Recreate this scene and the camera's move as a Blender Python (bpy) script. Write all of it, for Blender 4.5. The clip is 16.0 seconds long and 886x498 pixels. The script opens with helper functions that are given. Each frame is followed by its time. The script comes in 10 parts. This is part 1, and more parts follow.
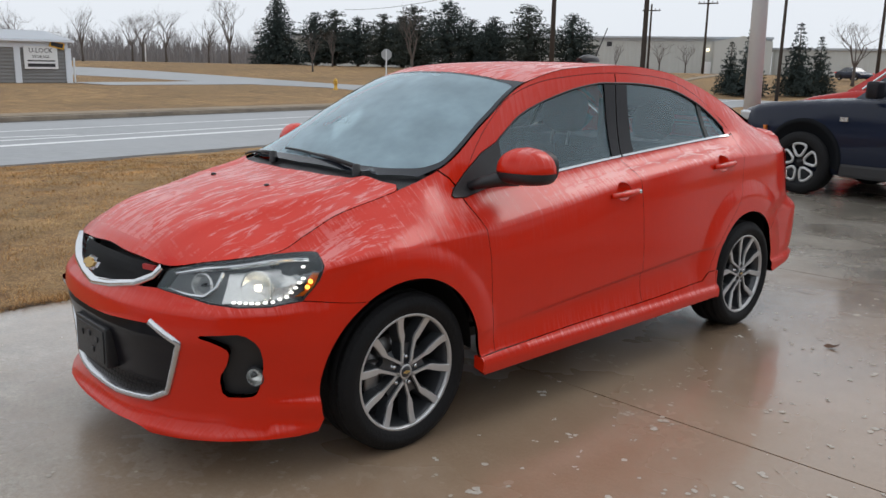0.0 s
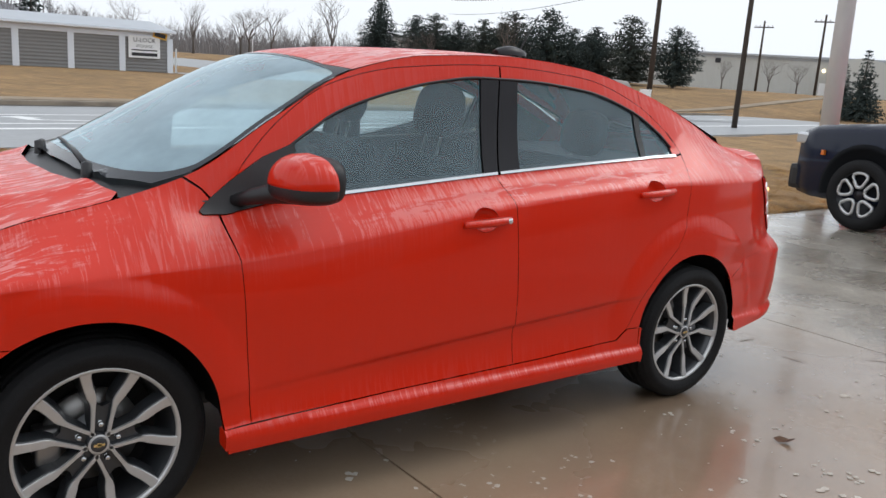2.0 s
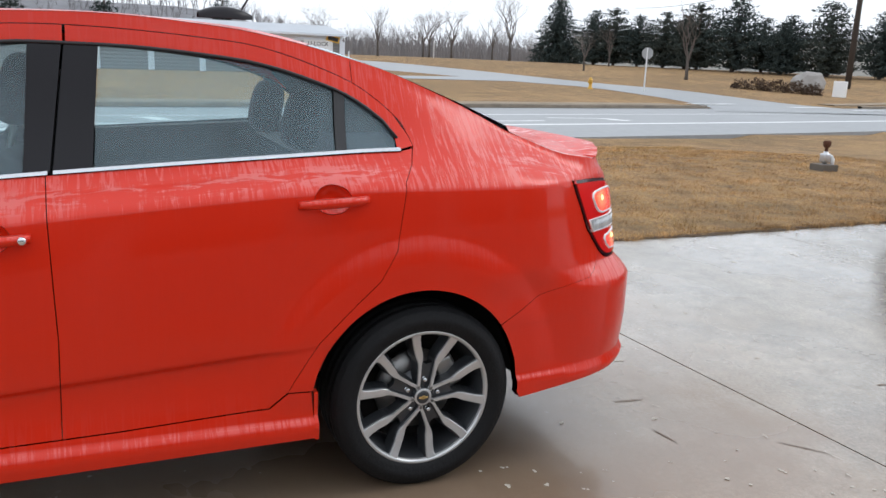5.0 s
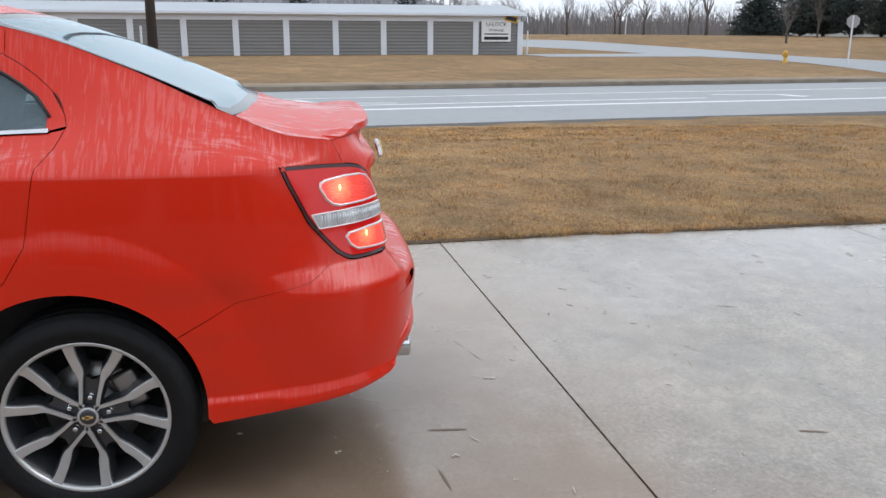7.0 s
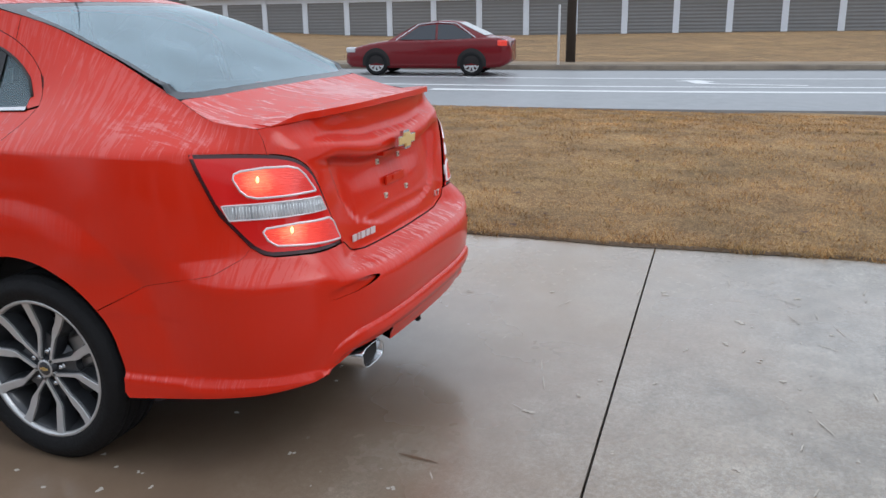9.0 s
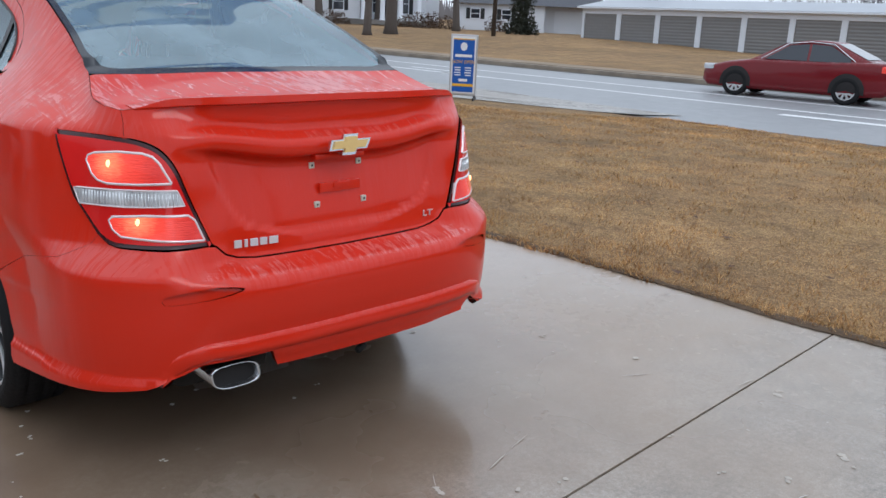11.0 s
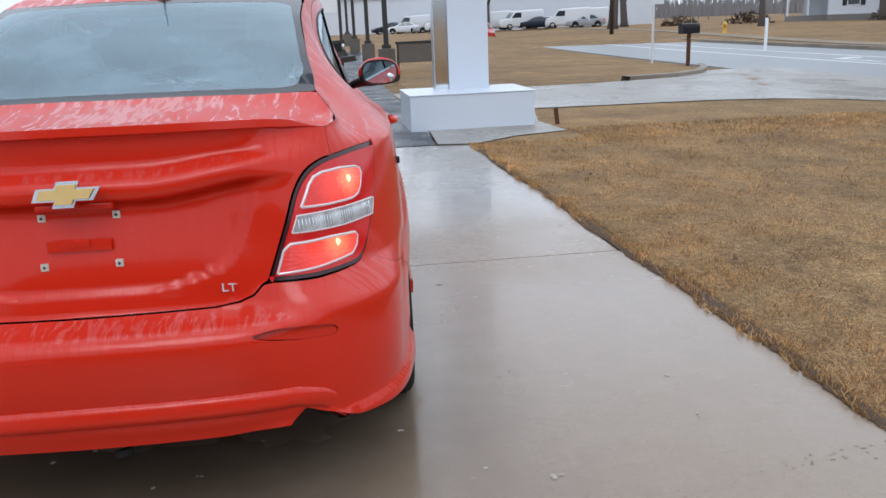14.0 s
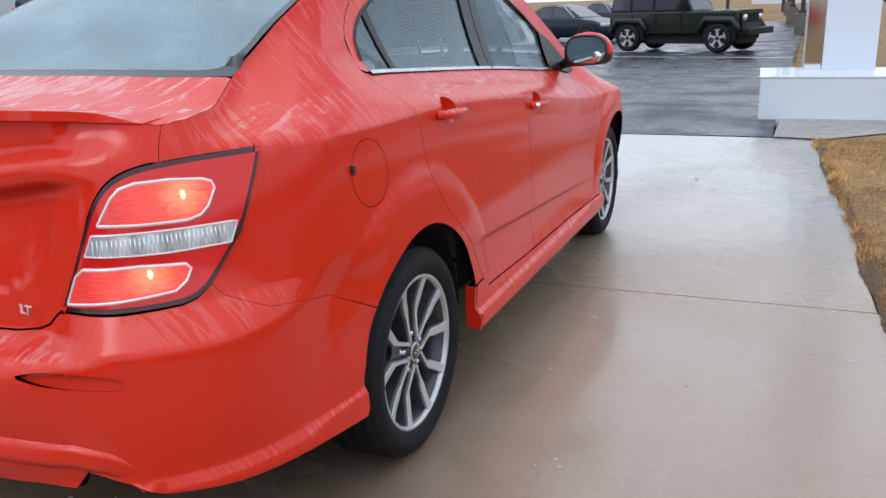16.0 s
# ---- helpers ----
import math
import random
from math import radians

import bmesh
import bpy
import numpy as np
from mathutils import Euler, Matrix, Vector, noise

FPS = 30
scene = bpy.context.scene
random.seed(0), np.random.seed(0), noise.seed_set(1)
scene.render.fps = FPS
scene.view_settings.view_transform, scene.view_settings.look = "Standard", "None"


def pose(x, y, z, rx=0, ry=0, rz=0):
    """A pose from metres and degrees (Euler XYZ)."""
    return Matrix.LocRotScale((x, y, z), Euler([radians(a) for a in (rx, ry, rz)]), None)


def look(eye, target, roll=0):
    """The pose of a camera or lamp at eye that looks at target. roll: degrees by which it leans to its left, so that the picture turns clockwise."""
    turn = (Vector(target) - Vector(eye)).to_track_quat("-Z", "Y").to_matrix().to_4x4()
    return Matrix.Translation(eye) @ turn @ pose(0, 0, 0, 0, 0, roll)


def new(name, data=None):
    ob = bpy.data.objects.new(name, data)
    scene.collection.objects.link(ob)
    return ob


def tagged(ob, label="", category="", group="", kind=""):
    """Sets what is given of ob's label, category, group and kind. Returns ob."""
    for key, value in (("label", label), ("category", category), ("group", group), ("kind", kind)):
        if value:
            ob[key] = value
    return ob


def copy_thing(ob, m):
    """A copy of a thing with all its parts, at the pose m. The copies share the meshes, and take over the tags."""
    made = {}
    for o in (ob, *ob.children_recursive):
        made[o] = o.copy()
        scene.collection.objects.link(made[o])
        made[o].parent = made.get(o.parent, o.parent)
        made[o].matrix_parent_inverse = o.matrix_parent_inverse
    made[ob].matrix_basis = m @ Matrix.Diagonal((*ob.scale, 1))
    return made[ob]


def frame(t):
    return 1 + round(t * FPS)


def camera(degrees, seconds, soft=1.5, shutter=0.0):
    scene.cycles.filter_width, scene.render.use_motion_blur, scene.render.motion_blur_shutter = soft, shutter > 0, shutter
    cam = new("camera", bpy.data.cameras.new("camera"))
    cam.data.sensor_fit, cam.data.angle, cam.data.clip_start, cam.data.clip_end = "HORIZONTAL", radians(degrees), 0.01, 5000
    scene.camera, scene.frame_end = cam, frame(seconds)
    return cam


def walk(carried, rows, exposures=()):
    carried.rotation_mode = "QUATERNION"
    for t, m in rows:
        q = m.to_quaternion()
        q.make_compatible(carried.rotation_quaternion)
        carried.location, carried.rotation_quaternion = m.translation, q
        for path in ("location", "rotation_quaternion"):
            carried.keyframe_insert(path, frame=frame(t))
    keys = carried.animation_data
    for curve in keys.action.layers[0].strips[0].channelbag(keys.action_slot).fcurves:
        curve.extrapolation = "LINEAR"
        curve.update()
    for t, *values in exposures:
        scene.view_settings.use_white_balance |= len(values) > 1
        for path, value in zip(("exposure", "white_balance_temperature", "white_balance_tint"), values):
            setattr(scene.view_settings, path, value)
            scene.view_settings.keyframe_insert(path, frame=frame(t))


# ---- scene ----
cam = camera(56.10, 16.0)
METRES, EYE, TILT, LEAN, TURN = 11.70, 1.40, 0.0, 0.0, 46.8
ROWS = [
    (0.0, 0.00075, -0.00078, 0.00091, 0.361, -12.087, -1.191),
    (0.5, 0.02118, 0.02004, -0.00082, 0.767, -12.121, -2.303),
    (1.0, 0.04891, 0.03634, -0.00110, 4.901, -11.742, -3.045),
    (1.5, 0.07083, 0.05608, -0.00269, 7.101, -11.625, -3.454),
    (2.0, 0.08827, 0.07962, -0.00192, 7.503, -11.954, -3.871),
    (2.5, 0.11191, 0.09836, -0.00453, 9.331, -12.488, -3.486),
    (3.0, 0.13163, 0.11656, -0.00393, 16.294, -13.140, -2.685),
    (3.5, 0.15162, 0.14130, -0.00280, 18.150, -13.512, -2.729),
    (4.0, 0.17770, 0.15748, -0.00389, 18.359, -12.812, -2.579),
    (4.5, 0.20156, 0.17311, -0.00261, 19.560, -12.825, -2.643),
    (5.0, 0.22340, 0.19779, -0.00297, 20.351, -12.732, -2.501),
    (7.5, 0.33843, 0.31636, -0.00442, 38.285, -15.281, -0.368),
    (8.0, 0.34840, 0.34881, -0.00487, 43.048, -16.182, -0.012),
    (8.5, 0.36413, 0.37785, -0.00585, 50.160, -16.326, 1.054),
    (9.0, 0.37697, 0.40401, -0.00328, 63.668, -15.935, 0.443),
    (11.5, 0.35428, 0.55518, -0.00662, 98.695, -15.426, -0.986),
    (12.0, 0.33930, 0.58219, -0.00608, 108.470, -14.958, 0.856),
    (12.5, 0.31477, 0.60400, -0.00668, 110.726, -15.099, 0.688),
    (13.0, 0.29250, 0.62843, -0.00940, 112.477, -15.061, 1.219),
    (13.5, 0.26882, 0.64701, -0.00884, 121.519, -15.119, 2.911),
    (14.0, 0.23912, 0.65690, -0.00898, 126.889, -15.267, 2.200),
    (14.5, 0.21053, 0.66850, -0.01097, 137.352, -15.507, 2.965),
    (15.0, 0.18333, 0.67693, -0.00968, 147.229, -15.585, 3.348),
    (15.5, 0.15353, 0.67610, -0.00983, 150.918, -16.282, 1.604),
    (16.0, 0.12258, 0.67509, -0.01190, 156.069, -16.355, 1.811),
]
walk(cam, [(t, pose(3.018, -1.925, EYE, TILT, LEAN, TURN) @ pose(METRES * x, METRES * y, METRES * z, 90 + pitch, roll, yaw)) for t, x, y, z, yaw, pitch, roll in ROWS],
     exposures=[(0.0, 0.02, 6400, 10), (1.5, 0.14, 6400, 10), (2.5, 0.36, 6350, 10), (3.5, 0.44, 6250, 10), (5.0, 0.45, 6250, 10), (8.5, 0.22, 6000, 10), (12.5, 0.18, 5850, 10), (15.0, 0.34, 5850, 10), (15.5, 0.40, 5900, 10), (16.0, 0.43, 5900, 10)])

# ---- light ----
world = bpy.data.worlds.new("overcast_sky")
scene.world = world
world.use_nodes = True
wn, wl = world.node_tree.nodes, world.node_tree.links
SUN_ELEV, SUN_TURN = radians(48), radians(188)
sky = wn.new("ShaderNodeTexSky")
sky.sky_type, sky.sun_disc, sky.sun_elevation, sky.sun_rotation = "NISHITA", False, SUN_ELEV, SUN_TURN
sky.dust_density, sky.air_density = 4.0, 1.5
grey = wn.new("ShaderNodeHueSaturation")
grey.inputs["Saturation"].default_value, grey.inputs["Value"].default_value = 0.25, 0.055
cloud = wn.new("ShaderNodeMixRGB")
cloud.inputs["Fac"].default_value, cloud.inputs["Color2"].default_value = 0.82, (0.95, 0.995, 1.05, 1)
wl.new(sky.outputs["Color"], grey.inputs["Color"])
wl.new(grey.outputs["Color"], cloud.inputs["Color1"])
wl.new(cloud.outputs["Color"], wn["Background"].inputs["Color"])
wn["Background"].inputs["Strength"].default_value = 1.0
sun_data = bpy.data.lights.new("sun", "SUN")
sun_data.energy, sun_data.angle, sun_data.color = 0.55, radians(25), (1.0, 0.97, 0.93)
sun = new("sun", sun_data)
sun.matrix_world = look((0, 0, 30), (0 + 30 * math.sin(SUN_TURN), 0 + 30 * math.cos(SUN_TURN), 0))


# ---- materials ----
def material(name, base, rough=0.5, metal=0.0, coat=0.0, spec=0.5, noise_scale=0.0, noise_mix=0.0, dark=0.7, bump=0.0, bump_scale=0.0,
             rough_var=0.0, emit=None, strength=0.0, stretch=(1, 1, 1), random_tint=0.0, coat_rough=0.03):
    m = bpy.data.materials.new(name)
    m.use_nodes = True
    n, l = m.node_tree.nodes, m.node_tree.links
    b = n["Principled BSDF"]
    b.inputs["Base Color"].default_value = (*base, 1)
    b.inputs["Roughness"].default_value = rough
    b.inputs["Metallic"].default_value = metal
    b.inputs["Coat Weight"].default_value = coat
    b.inputs["Coat Roughness"].default_value = coat_rough
    b.inputs["Specular IOR Level"].default_value = spec
    if emit:
        b.inputs["Emission Color"].default_value = (*emit, 1)
        b.inputs["Emission Strength"].default_value = strength
    tc = n.new("ShaderNodeTexCoord")
    mp = n.new("ShaderNodeMapping")
    mp.inputs["Scale"].default_value = stretch
    l.new(tc.outputs["Object"], mp.inputs["Vector"])
    if noise_mix or random_tint:
        mix = n.new("ShaderNodeMixRGB")
        mix.blend_type = "MIX"
        mix.inputs["Color1"].default_value = (*base, 1)
        mix.inputs["Color2"].default_value = (*[c * dark for c in base], 1)
        a = n.new("ShaderNodeTexNoise")
        a.inputs["Scale"].default_value, a.inputs["Detail"].default_value, a.inputs["Roughness"].default_value = noise_scale or 1.0, 8, 0.65
        l.new(mp.outputs["Vector"], a.inputs["Vector"])
        ramp = n.new("ShaderNodeMapRange")
        ramp.inputs["From Min"].default_value, ramp.inputs["From Max"].default_value = 0.35, 0.68
        ramp.inputs["To Max"].default_value = noise_mix
        l.new(a.outputs["Fac"], ramp.inputs["Value"])
        l.new(ramp.outputs["Result"], mix.inputs["Fac"])
        out = mix.outputs["Color"]
        if random_tint:
            oi = n.new("ShaderNodeObjectInfo")
            hs = n.new("ShaderNodeHueSaturation")
            mr = n.new("ShaderNodeMapRange")
            mr.inputs["To Min"].default_value, mr.inputs["To Max"].default_value = 1 - random_tint, 1 + random_tint
            l.new(oi.outputs["Random"], mr.inputs["Value"])
            l.new(mr.outputs["Result"], hs.inputs["Value"])
            l.new(out, hs.inputs["Color"])
            out = hs.outputs["Color"]
        l.new(out, b.inputs["Base Color"])
        if rough_var:
            mr = n.new("ShaderNodeMapRange")
            mr.inputs["From Min"].default_value, mr.inputs["From Max"].default_value = 0.35, 0.65
            mr.inputs["To Min"].default_value, mr.inputs["To Max"].default_value = max(0.02, rough - rough_var), min(1, rough + rough_var)
            l.new(a.outputs["Fac"], mr.inputs["Value"])
            l.new(mr.outputs["Result"], b.inputs["Roughness"])
    if bump:
        t = n.new("ShaderNodeTexNoise")
        t.inputs["Scale"].default_value, t.inputs["Detail"].default_value = bump_scale, 6
        l.new(mp.outputs["Vector"], t.inputs["Vector"])
        bp = n.new("ShaderNodeBump")
        bp.inputs["Strength"].default_value, bp.inputs["Distance"].default_value = bump, 0.01
        l.new(t.outputs["Fac"], bp.inputs["Height"])
        l.new(bp.outputs["Normal"], b.inputs["Normal"])
    return m


def glass_material(name, tint, clear, rough=0.0, film=0.0, ior=1.65):
    """A thin tinted pane: light passes, and the surface mirrors by Fresnel."""
    m = bpy.data.materials.new(name)
    m.use_nodes = True
    n, l = m.node_tree.nodes, m.node_tree.links
    n.remove(n["Principled BSDF"])
    tr, gl, mix, fr = n.new("ShaderNodeBsdfTransparent"), n.new("ShaderNodeBsdfGlossy"), n.new("ShaderNodeMixShader"), n.new("ShaderNodeFresnel")
    tr.inputs["Color"].default_value = (*[c * clear for c in tint], 1)
    gl.inputs["Roughness"].default_value = rough
    gl.inputs["Color"].default_value = (0.86, 0.96, 1.0, 1)
    fr.inputs["IOR"].default_value = ior
    l.new(fr.outputs["Fac"], mix.inputs["Fac"])
    under = tr.outputs["BSDF"]
    if film:
        # a patchy film of fine drops scatters some of the light
        tl, df, both_ways, veil = n.new("ShaderNodeBsdfTranslucent"), n.new("ShaderNodeBsdfDiffuse"), n.new("ShaderNodeMixShader"), n.new("ShaderNodeMixShader")
        tl.inputs["Color"].default_value = df.inputs["Color"].default_value = (0.60, 0.83, 0.95, 1)
        both_ways.inputs["Fac"].default_value = 0.8
        l.new(tl.outputs["BSDF"], both_ways.inputs[1])
        l.new(df.outputs["BSDF"], both_ways.inputs[2])
        tc, nz, mr = n.new("ShaderNodeTexCoord"), n.new("ShaderNodeTexNoise"), n.new("ShaderNodeMapRange")
        nz.inputs["Scale"].default_value, nz.inputs["Detail"].default_value = 5.0, 8
        mr.inputs["From Min"].default_value, mr.inputs["From Max"].default_value = 0.3, 0.7
        mr.inputs["To Min"].default_value, mr.inputs["To Max"].default_value = film * 0.75, film * 1.25
        l.new(tc.outputs["Object"], nz.inputs["Vector"])
        l.new(nz.outputs["Fac"], mr.inputs["Value"])
        l.new(mr.outputs["Result"], veil.inputs["Fac"])
        l.new(under, veil.inputs[1])
        l.new(both_ways.outputs["Shader"], veil.inputs[2])
        under = veil.outputs["Shader"]
    l.new(under, mix.inputs[1])
    l.new(gl.outputs["BSDF"], mix.inputs[2])
    l.new(mix.outputs["Shader"], n["Material Output"].inputs["Surface"])
    return m


def wet_paint(name, base, streak=1.0):
    """Car paint under a film of rain: runs down the sides, broken beads on top, in and over the clear coat."""
    m = material(name, base, rough=0.45, coat=0.0, spec=0.10)
    n, l = m.node_tree.nodes, m.node_tree.links
    b = n["Principled BSDF"]
    b.inputs["Coat IOR"].default_value = 1.5
    tc, geo, sep = n.new("ShaderNodeTexCoord"), n.new("ShaderNodeNewGeometry"), n.new("ShaderNodeSeparateXYZ")
    l.new(geo.outputs["Normal"], sep.inputs["Vector"])

    def noise_of(scale, detail, distortion=0.0, rough=0.5):
        mp, nz = n.new("ShaderNodeMapping"), n.new("ShaderNodeTexNoise")
        mp.inputs["Scale"].default_value = scale
        nz.inputs["Scale"].default_value, nz.inputs["Detail"].default_value = 1.0, detail
        nz.inputs["Distortion"].default_value, nz.inputs["Roughness"].default_value = distortion, rough
        l.new(tc.outputs["Object"], mp.inputs["Vector"])
        l.new(mp.outputs["Vector"], nz.inputs["Vector"])
        return nz.outputs["Fac"]

    def span(value, a, c, lo=0.0, hi=1.0):
        mr = n.new("ShaderNodeMapRange")
        mr.inputs["From Min"].default_value, mr.inputs["From Max"].default_value = a, c
        mr.inputs["To Min"].default_value, mr.inputs["To Max"].default_value = lo, hi
        l.new(value, mr.inputs["Value"])
        return mr.outputs["Result"]

    def sums(op, a, c, d=None):
        mt = n.new("ShaderNodeMath")
        mt.operation = op
        for k, v in enumerate((a, c, d)):
            if v is None:
                continue
            if isinstance(v, (int, float)):
                mt.inputs[k].default_value = v
            else:
                l.new(v, mt.inputs[k])
        return mt.outputs["Value"]

    def blend(fac, a, c):
        return sums("MULTIPLY_ADD", fac, sums("SUBTRACT", c, a), a)

    # runs on the flanks, on the tail and on the level panels
    flank = noise_of((9, 78, 3.6), 5, 0.9, 0.62)
    tail = noise_of((70, 9, 3.0), 5, 0.9, 0.62)
    level = noise_of((46, 8, 8), 5, 0.9, 0.6)
    sideways = span(sums("ABSOLUTE", sep.outputs["Y"], 0.0), 0.5, 0.75)
    upward = span(sep.outputs["Z"], 0.72, 0.9)
    runs = blend(upward, blend(sideways, flank, tail), level)
    broad = noise_of((2.4, 2.4, 2.0), 4)
    cover = sums("MULTIPLY_ADD", sums("SUBTRACT", broad, 0.5), 0.45, runs)
    lines = span(cover, 0.49, 0.57)
    l.new(blend(upward, 0.62, sums("MULTIPLY_ADD", lines, 0.72, 0.28)), b.inputs["Coat Weight"])
    # they hold on what leans upwards; upright sides run nearly clean
    hold = span(sep.outputs["Z"], 0.14, 0.55, 0.03, 1.0)
    clean = sums("MULTIPLY_ADD", sums("MULTIPLY", sideways, sums("SUBTRACT", 1.0, upward)), -0.7, 1.0)
    film = sums("MULTIPLY", sums("MULTIPLY", lines, hold), clean)
    standing = span(sep.outputs["Z"], 0.45, 0.92, 0.0, 0.30)
    l.new(sums("MULTIPLY_ADD", film, sums("MULTIPLY_ADD", upward, 0.95 * streak, 0.48 * streak), sums("ADD", standing, 0.07)), b.inputs["Specular IOR Level"])
    l.new(sums("MULTIPLY_ADD", film, 0.22, sums("MULTIPLY_ADD", broad, 0.10, 0.03)), b.inputs["Coat Roughness"])
    beads = n.new("ShaderNodeTexVoronoi")
    beads.inputs["Scale"].default_value = 150
    l.new(tc.outputs["Object"], beads.inputs["Vector"])
    height = sums("MULTIPLY_ADD", beads.outputs["Distance"], 0.10, sums("MULTIPLY", film, sums("MULTIPLY_ADD", upward, 1.1, 0.7)))
    bp = n.new("ShaderNodeBump")
    bp.inputs["Strength"].default_value, bp.inputs["Distance"].default_value = 0.10 * streak, 0.006
    l.new(height, bp.inputs["Height"])
    l.new(bp.outputs["Normal"], b.inputs["Coat Normal"])
    bp2 = n.new("ShaderNodeBump")
    bp2.inputs["Strength"].default_value, bp2.inputs["Distance"].default_value = 0.12 * streak, 0.004
    l.new(sums("MULTIPLY", film, sums("MULTIPLY_ADD", upward, 1.6, 1.0)), bp2.inputs["Height"])
    l.new(bp2.outputs["Normal"], b.inputs["Normal"])
    return m


RED = wet_paint("wet_red_orange_paint", (0.66, 0.022, 0.004))
LAMP_EDGE = material("smoky_lamp_border", (0.045, 0.006, 0.008), 0.22, coat=0.3)
GRILLE_BLACK = material("matt_grille_black", (0.010, 0.010, 0.011), 0.6, spec=0.25)
BLACK_TRIM = material("black_trim_plastic", (0.018, 0.018, 0.02), 0.42, bump=0.15, bump_scale=400)
GLOSS_BLACK = material("gloss_black_plastic", (0.010, 0.009, 0.012), 0.30, spec=0.30)
DARK_GAP = material("dark_inner_metal", (0.01, 0.008, 0.008), 0.8)
RUBBER = material("wet_tyre_rubber", (0.009, 0.009, 0.010), 0.72, spec=0.28, noise_scale=8, noise_mix=0.5, dark=0.6, bump=0.3, bump_scale=90)
RIM_SILVER = material("machined_alloy", (0.60, 0.60, 0.60), 0.32, metal=0.65, noise_scale=40, noise_mix=0.2, dark=0.8)
RIM_DARK = material("dark_grey_alloy", (0.055, 0.058, 0.064), 0.35, metal=0.4, coat=0.4, noise_scale=25, noise_mix=0.4, dark=0.7)
CHROME = material("chrome", (0.75, 0.76, 0.78), 0.12, metal=1.0)
SATIN = material("satin_chrome", (0.68, 0.69, 0.71), 0.25, metal=1.0, noise_scale=120, noise_mix=0.25, dark=0.7)
GOLD = material("gold_emblem", (0.78, 0.53, 0.20), 0.38, metal=0.35, noise_scale=90, noise_mix=0.25, dark=0.8)
STEEL = material("brake_steel", (0.35, 0.34, 0.33), 0.4, metal=0.9)
GLASS = glass_material("tinted_car_glass", (0.88, 0.99, 1.0), 0.97, 0.01, 0.14, 1.5)
SCREEN_GLASS = glass_material("rainy_windscreen", (0.80, 0.95, 0.97), 0.92, 0.05, 0.42)
REAR_GLASS = glass_material("misted_rear_glass", (0.76, 0.93, 1.0), 0.95, 0.03, 0.30)
CLEAR = glass_material("clear_lens", (1, 1, 1), 0.95, 0.02)
BAND = material("black_glass_band", (0.012, 0.015, 0.022), 0.12, noise_scale=3, noise_mix=0.3)
SEAT = material("charcoal_seat_cloth", (0.016, 0.018, 0.022), 0.9, spec=0.2, noise_scale=30, noise_mix=0.5)
DASH = material("dark_dashboard_plastic", (0.028, 0.029, 0.032), 0.6, bump=0.2, bump_scale=250)
LIGHT_TRIM = material("pale_headliner_cloth", (0.35, 0.35, 0.34), 0.9, bump=0.2, bump_scale=200)
RED_LENS = material("red_tail_lens", (0.50, 0.008, 0.008), 0.10, coat=0.12, emit=(1.0, 0.03, 0.02), strength=0.15, noise_scale=4, noise_mix=0.7, dark=0.72)
RED_GLOW = material("lit_red_reflector", (0.65, 0.03, 0.02), 0.25, coat=1.0, emit=(1.0, 0.07, 0.04), strength=0.33, noise_scale=70, noise_mix=0.9, dark=0.35, stretch=(1, 1, 0.35), bump=0.5, bump_scale=120)
BULB_RED = material("lit_tail_bulb", (1, 0.4, 0.2), 0.4, emit=(1.0, 0.42, 0.16), strength=3.0)
BULB_WHITE = material("lit_headlamp_bulb", (1, 0.9, 0.75), 0.4, emit=(1.0, 0.86, 0.62), strength=4.5)
DRL = material("lit_running_light", (1, 1, 1), 0.4, emit=(1.0, 0.97, 0.90), strength=1.4)
BULB_AMBER = material("lit_amber_bulb", (1, 0.5, 0.1), 0.4, emit=(1.0, 0.45, 0.06), strength=3.0)
AMBER = material("amber_reflector", (0.65, 0.16, 0.015), 0.2, coat=1.0)
REFLECTOR = material("silver_lamp_reflector", (0.90, 0.90, 0.87), 0.26, metal=0.75, bump=0.25, bump_scale=60)
WHITE_LENS = material("ribbed_reversing_lens", (0.86, 0.87, 0.88), 0.2, metal=0.3, coat=0.6, bump=0.6, bump_scale=60, stretch=(2, 2, 0.3), noise_scale=10, noise_mix=1.0, dark=0.30)


# ---- building blocks ----
def link(name, me, mat, parent=None, label="", flat=False):
    me.materials.append(mat)
    ob = new(name, me)
    if parent is not None:
        ob.parent = parent
    if label:
        ob["label"] = label
    if not flat:
        for p in me.polygons:
            p.use_smooth = True
    return ob


def part(name, bm, mat, parent=None, label="", flat=True):
    me = bpy.data.meshes.new(name)
    bmesh.ops.recalc_face_normals(bm, faces=bm.faces[:])
    bm.to_mesh(me)
    bm.free()
    return link(name, me, mat, parent, label, flat)


def thing(name, m, label, category, group="", kind=""):
    ob = new(name)
    ob.matrix_basis = m
    ob.empty_display_size = 0.2
    return tagged(ob, label, category, group, kind)


def box(bm, x0, x1, y0, y1, z0, z1, bevel=0.0, m=None):
    geo = bmesh.ops.create_cube(bm, size=1.0)
    vs = geo["verts"]
    for v in vs:
        v.co = Vector((x0 + (v.co.x + 0.5) * (x1 - x0), y0 + (v.co.y + 0.5) * (y1 - y0), z0 + (v.co.z + 0.5) * (z1 - z0)))
    if bevel:
        es = list({e for v in vs for e in v.link_edges})
        r = bmesh.ops.bevel(bm, geom=es, offset=bevel, segments=2, affect="EDGES", profile=0.7)
        vs = list({v for f in r["faces"] for v in f.verts} | {v for v in vs if v.is_valid})
    if m is not None:
        bmesh.ops.transform(bm, matrix=m, verts=vs)
    return vs


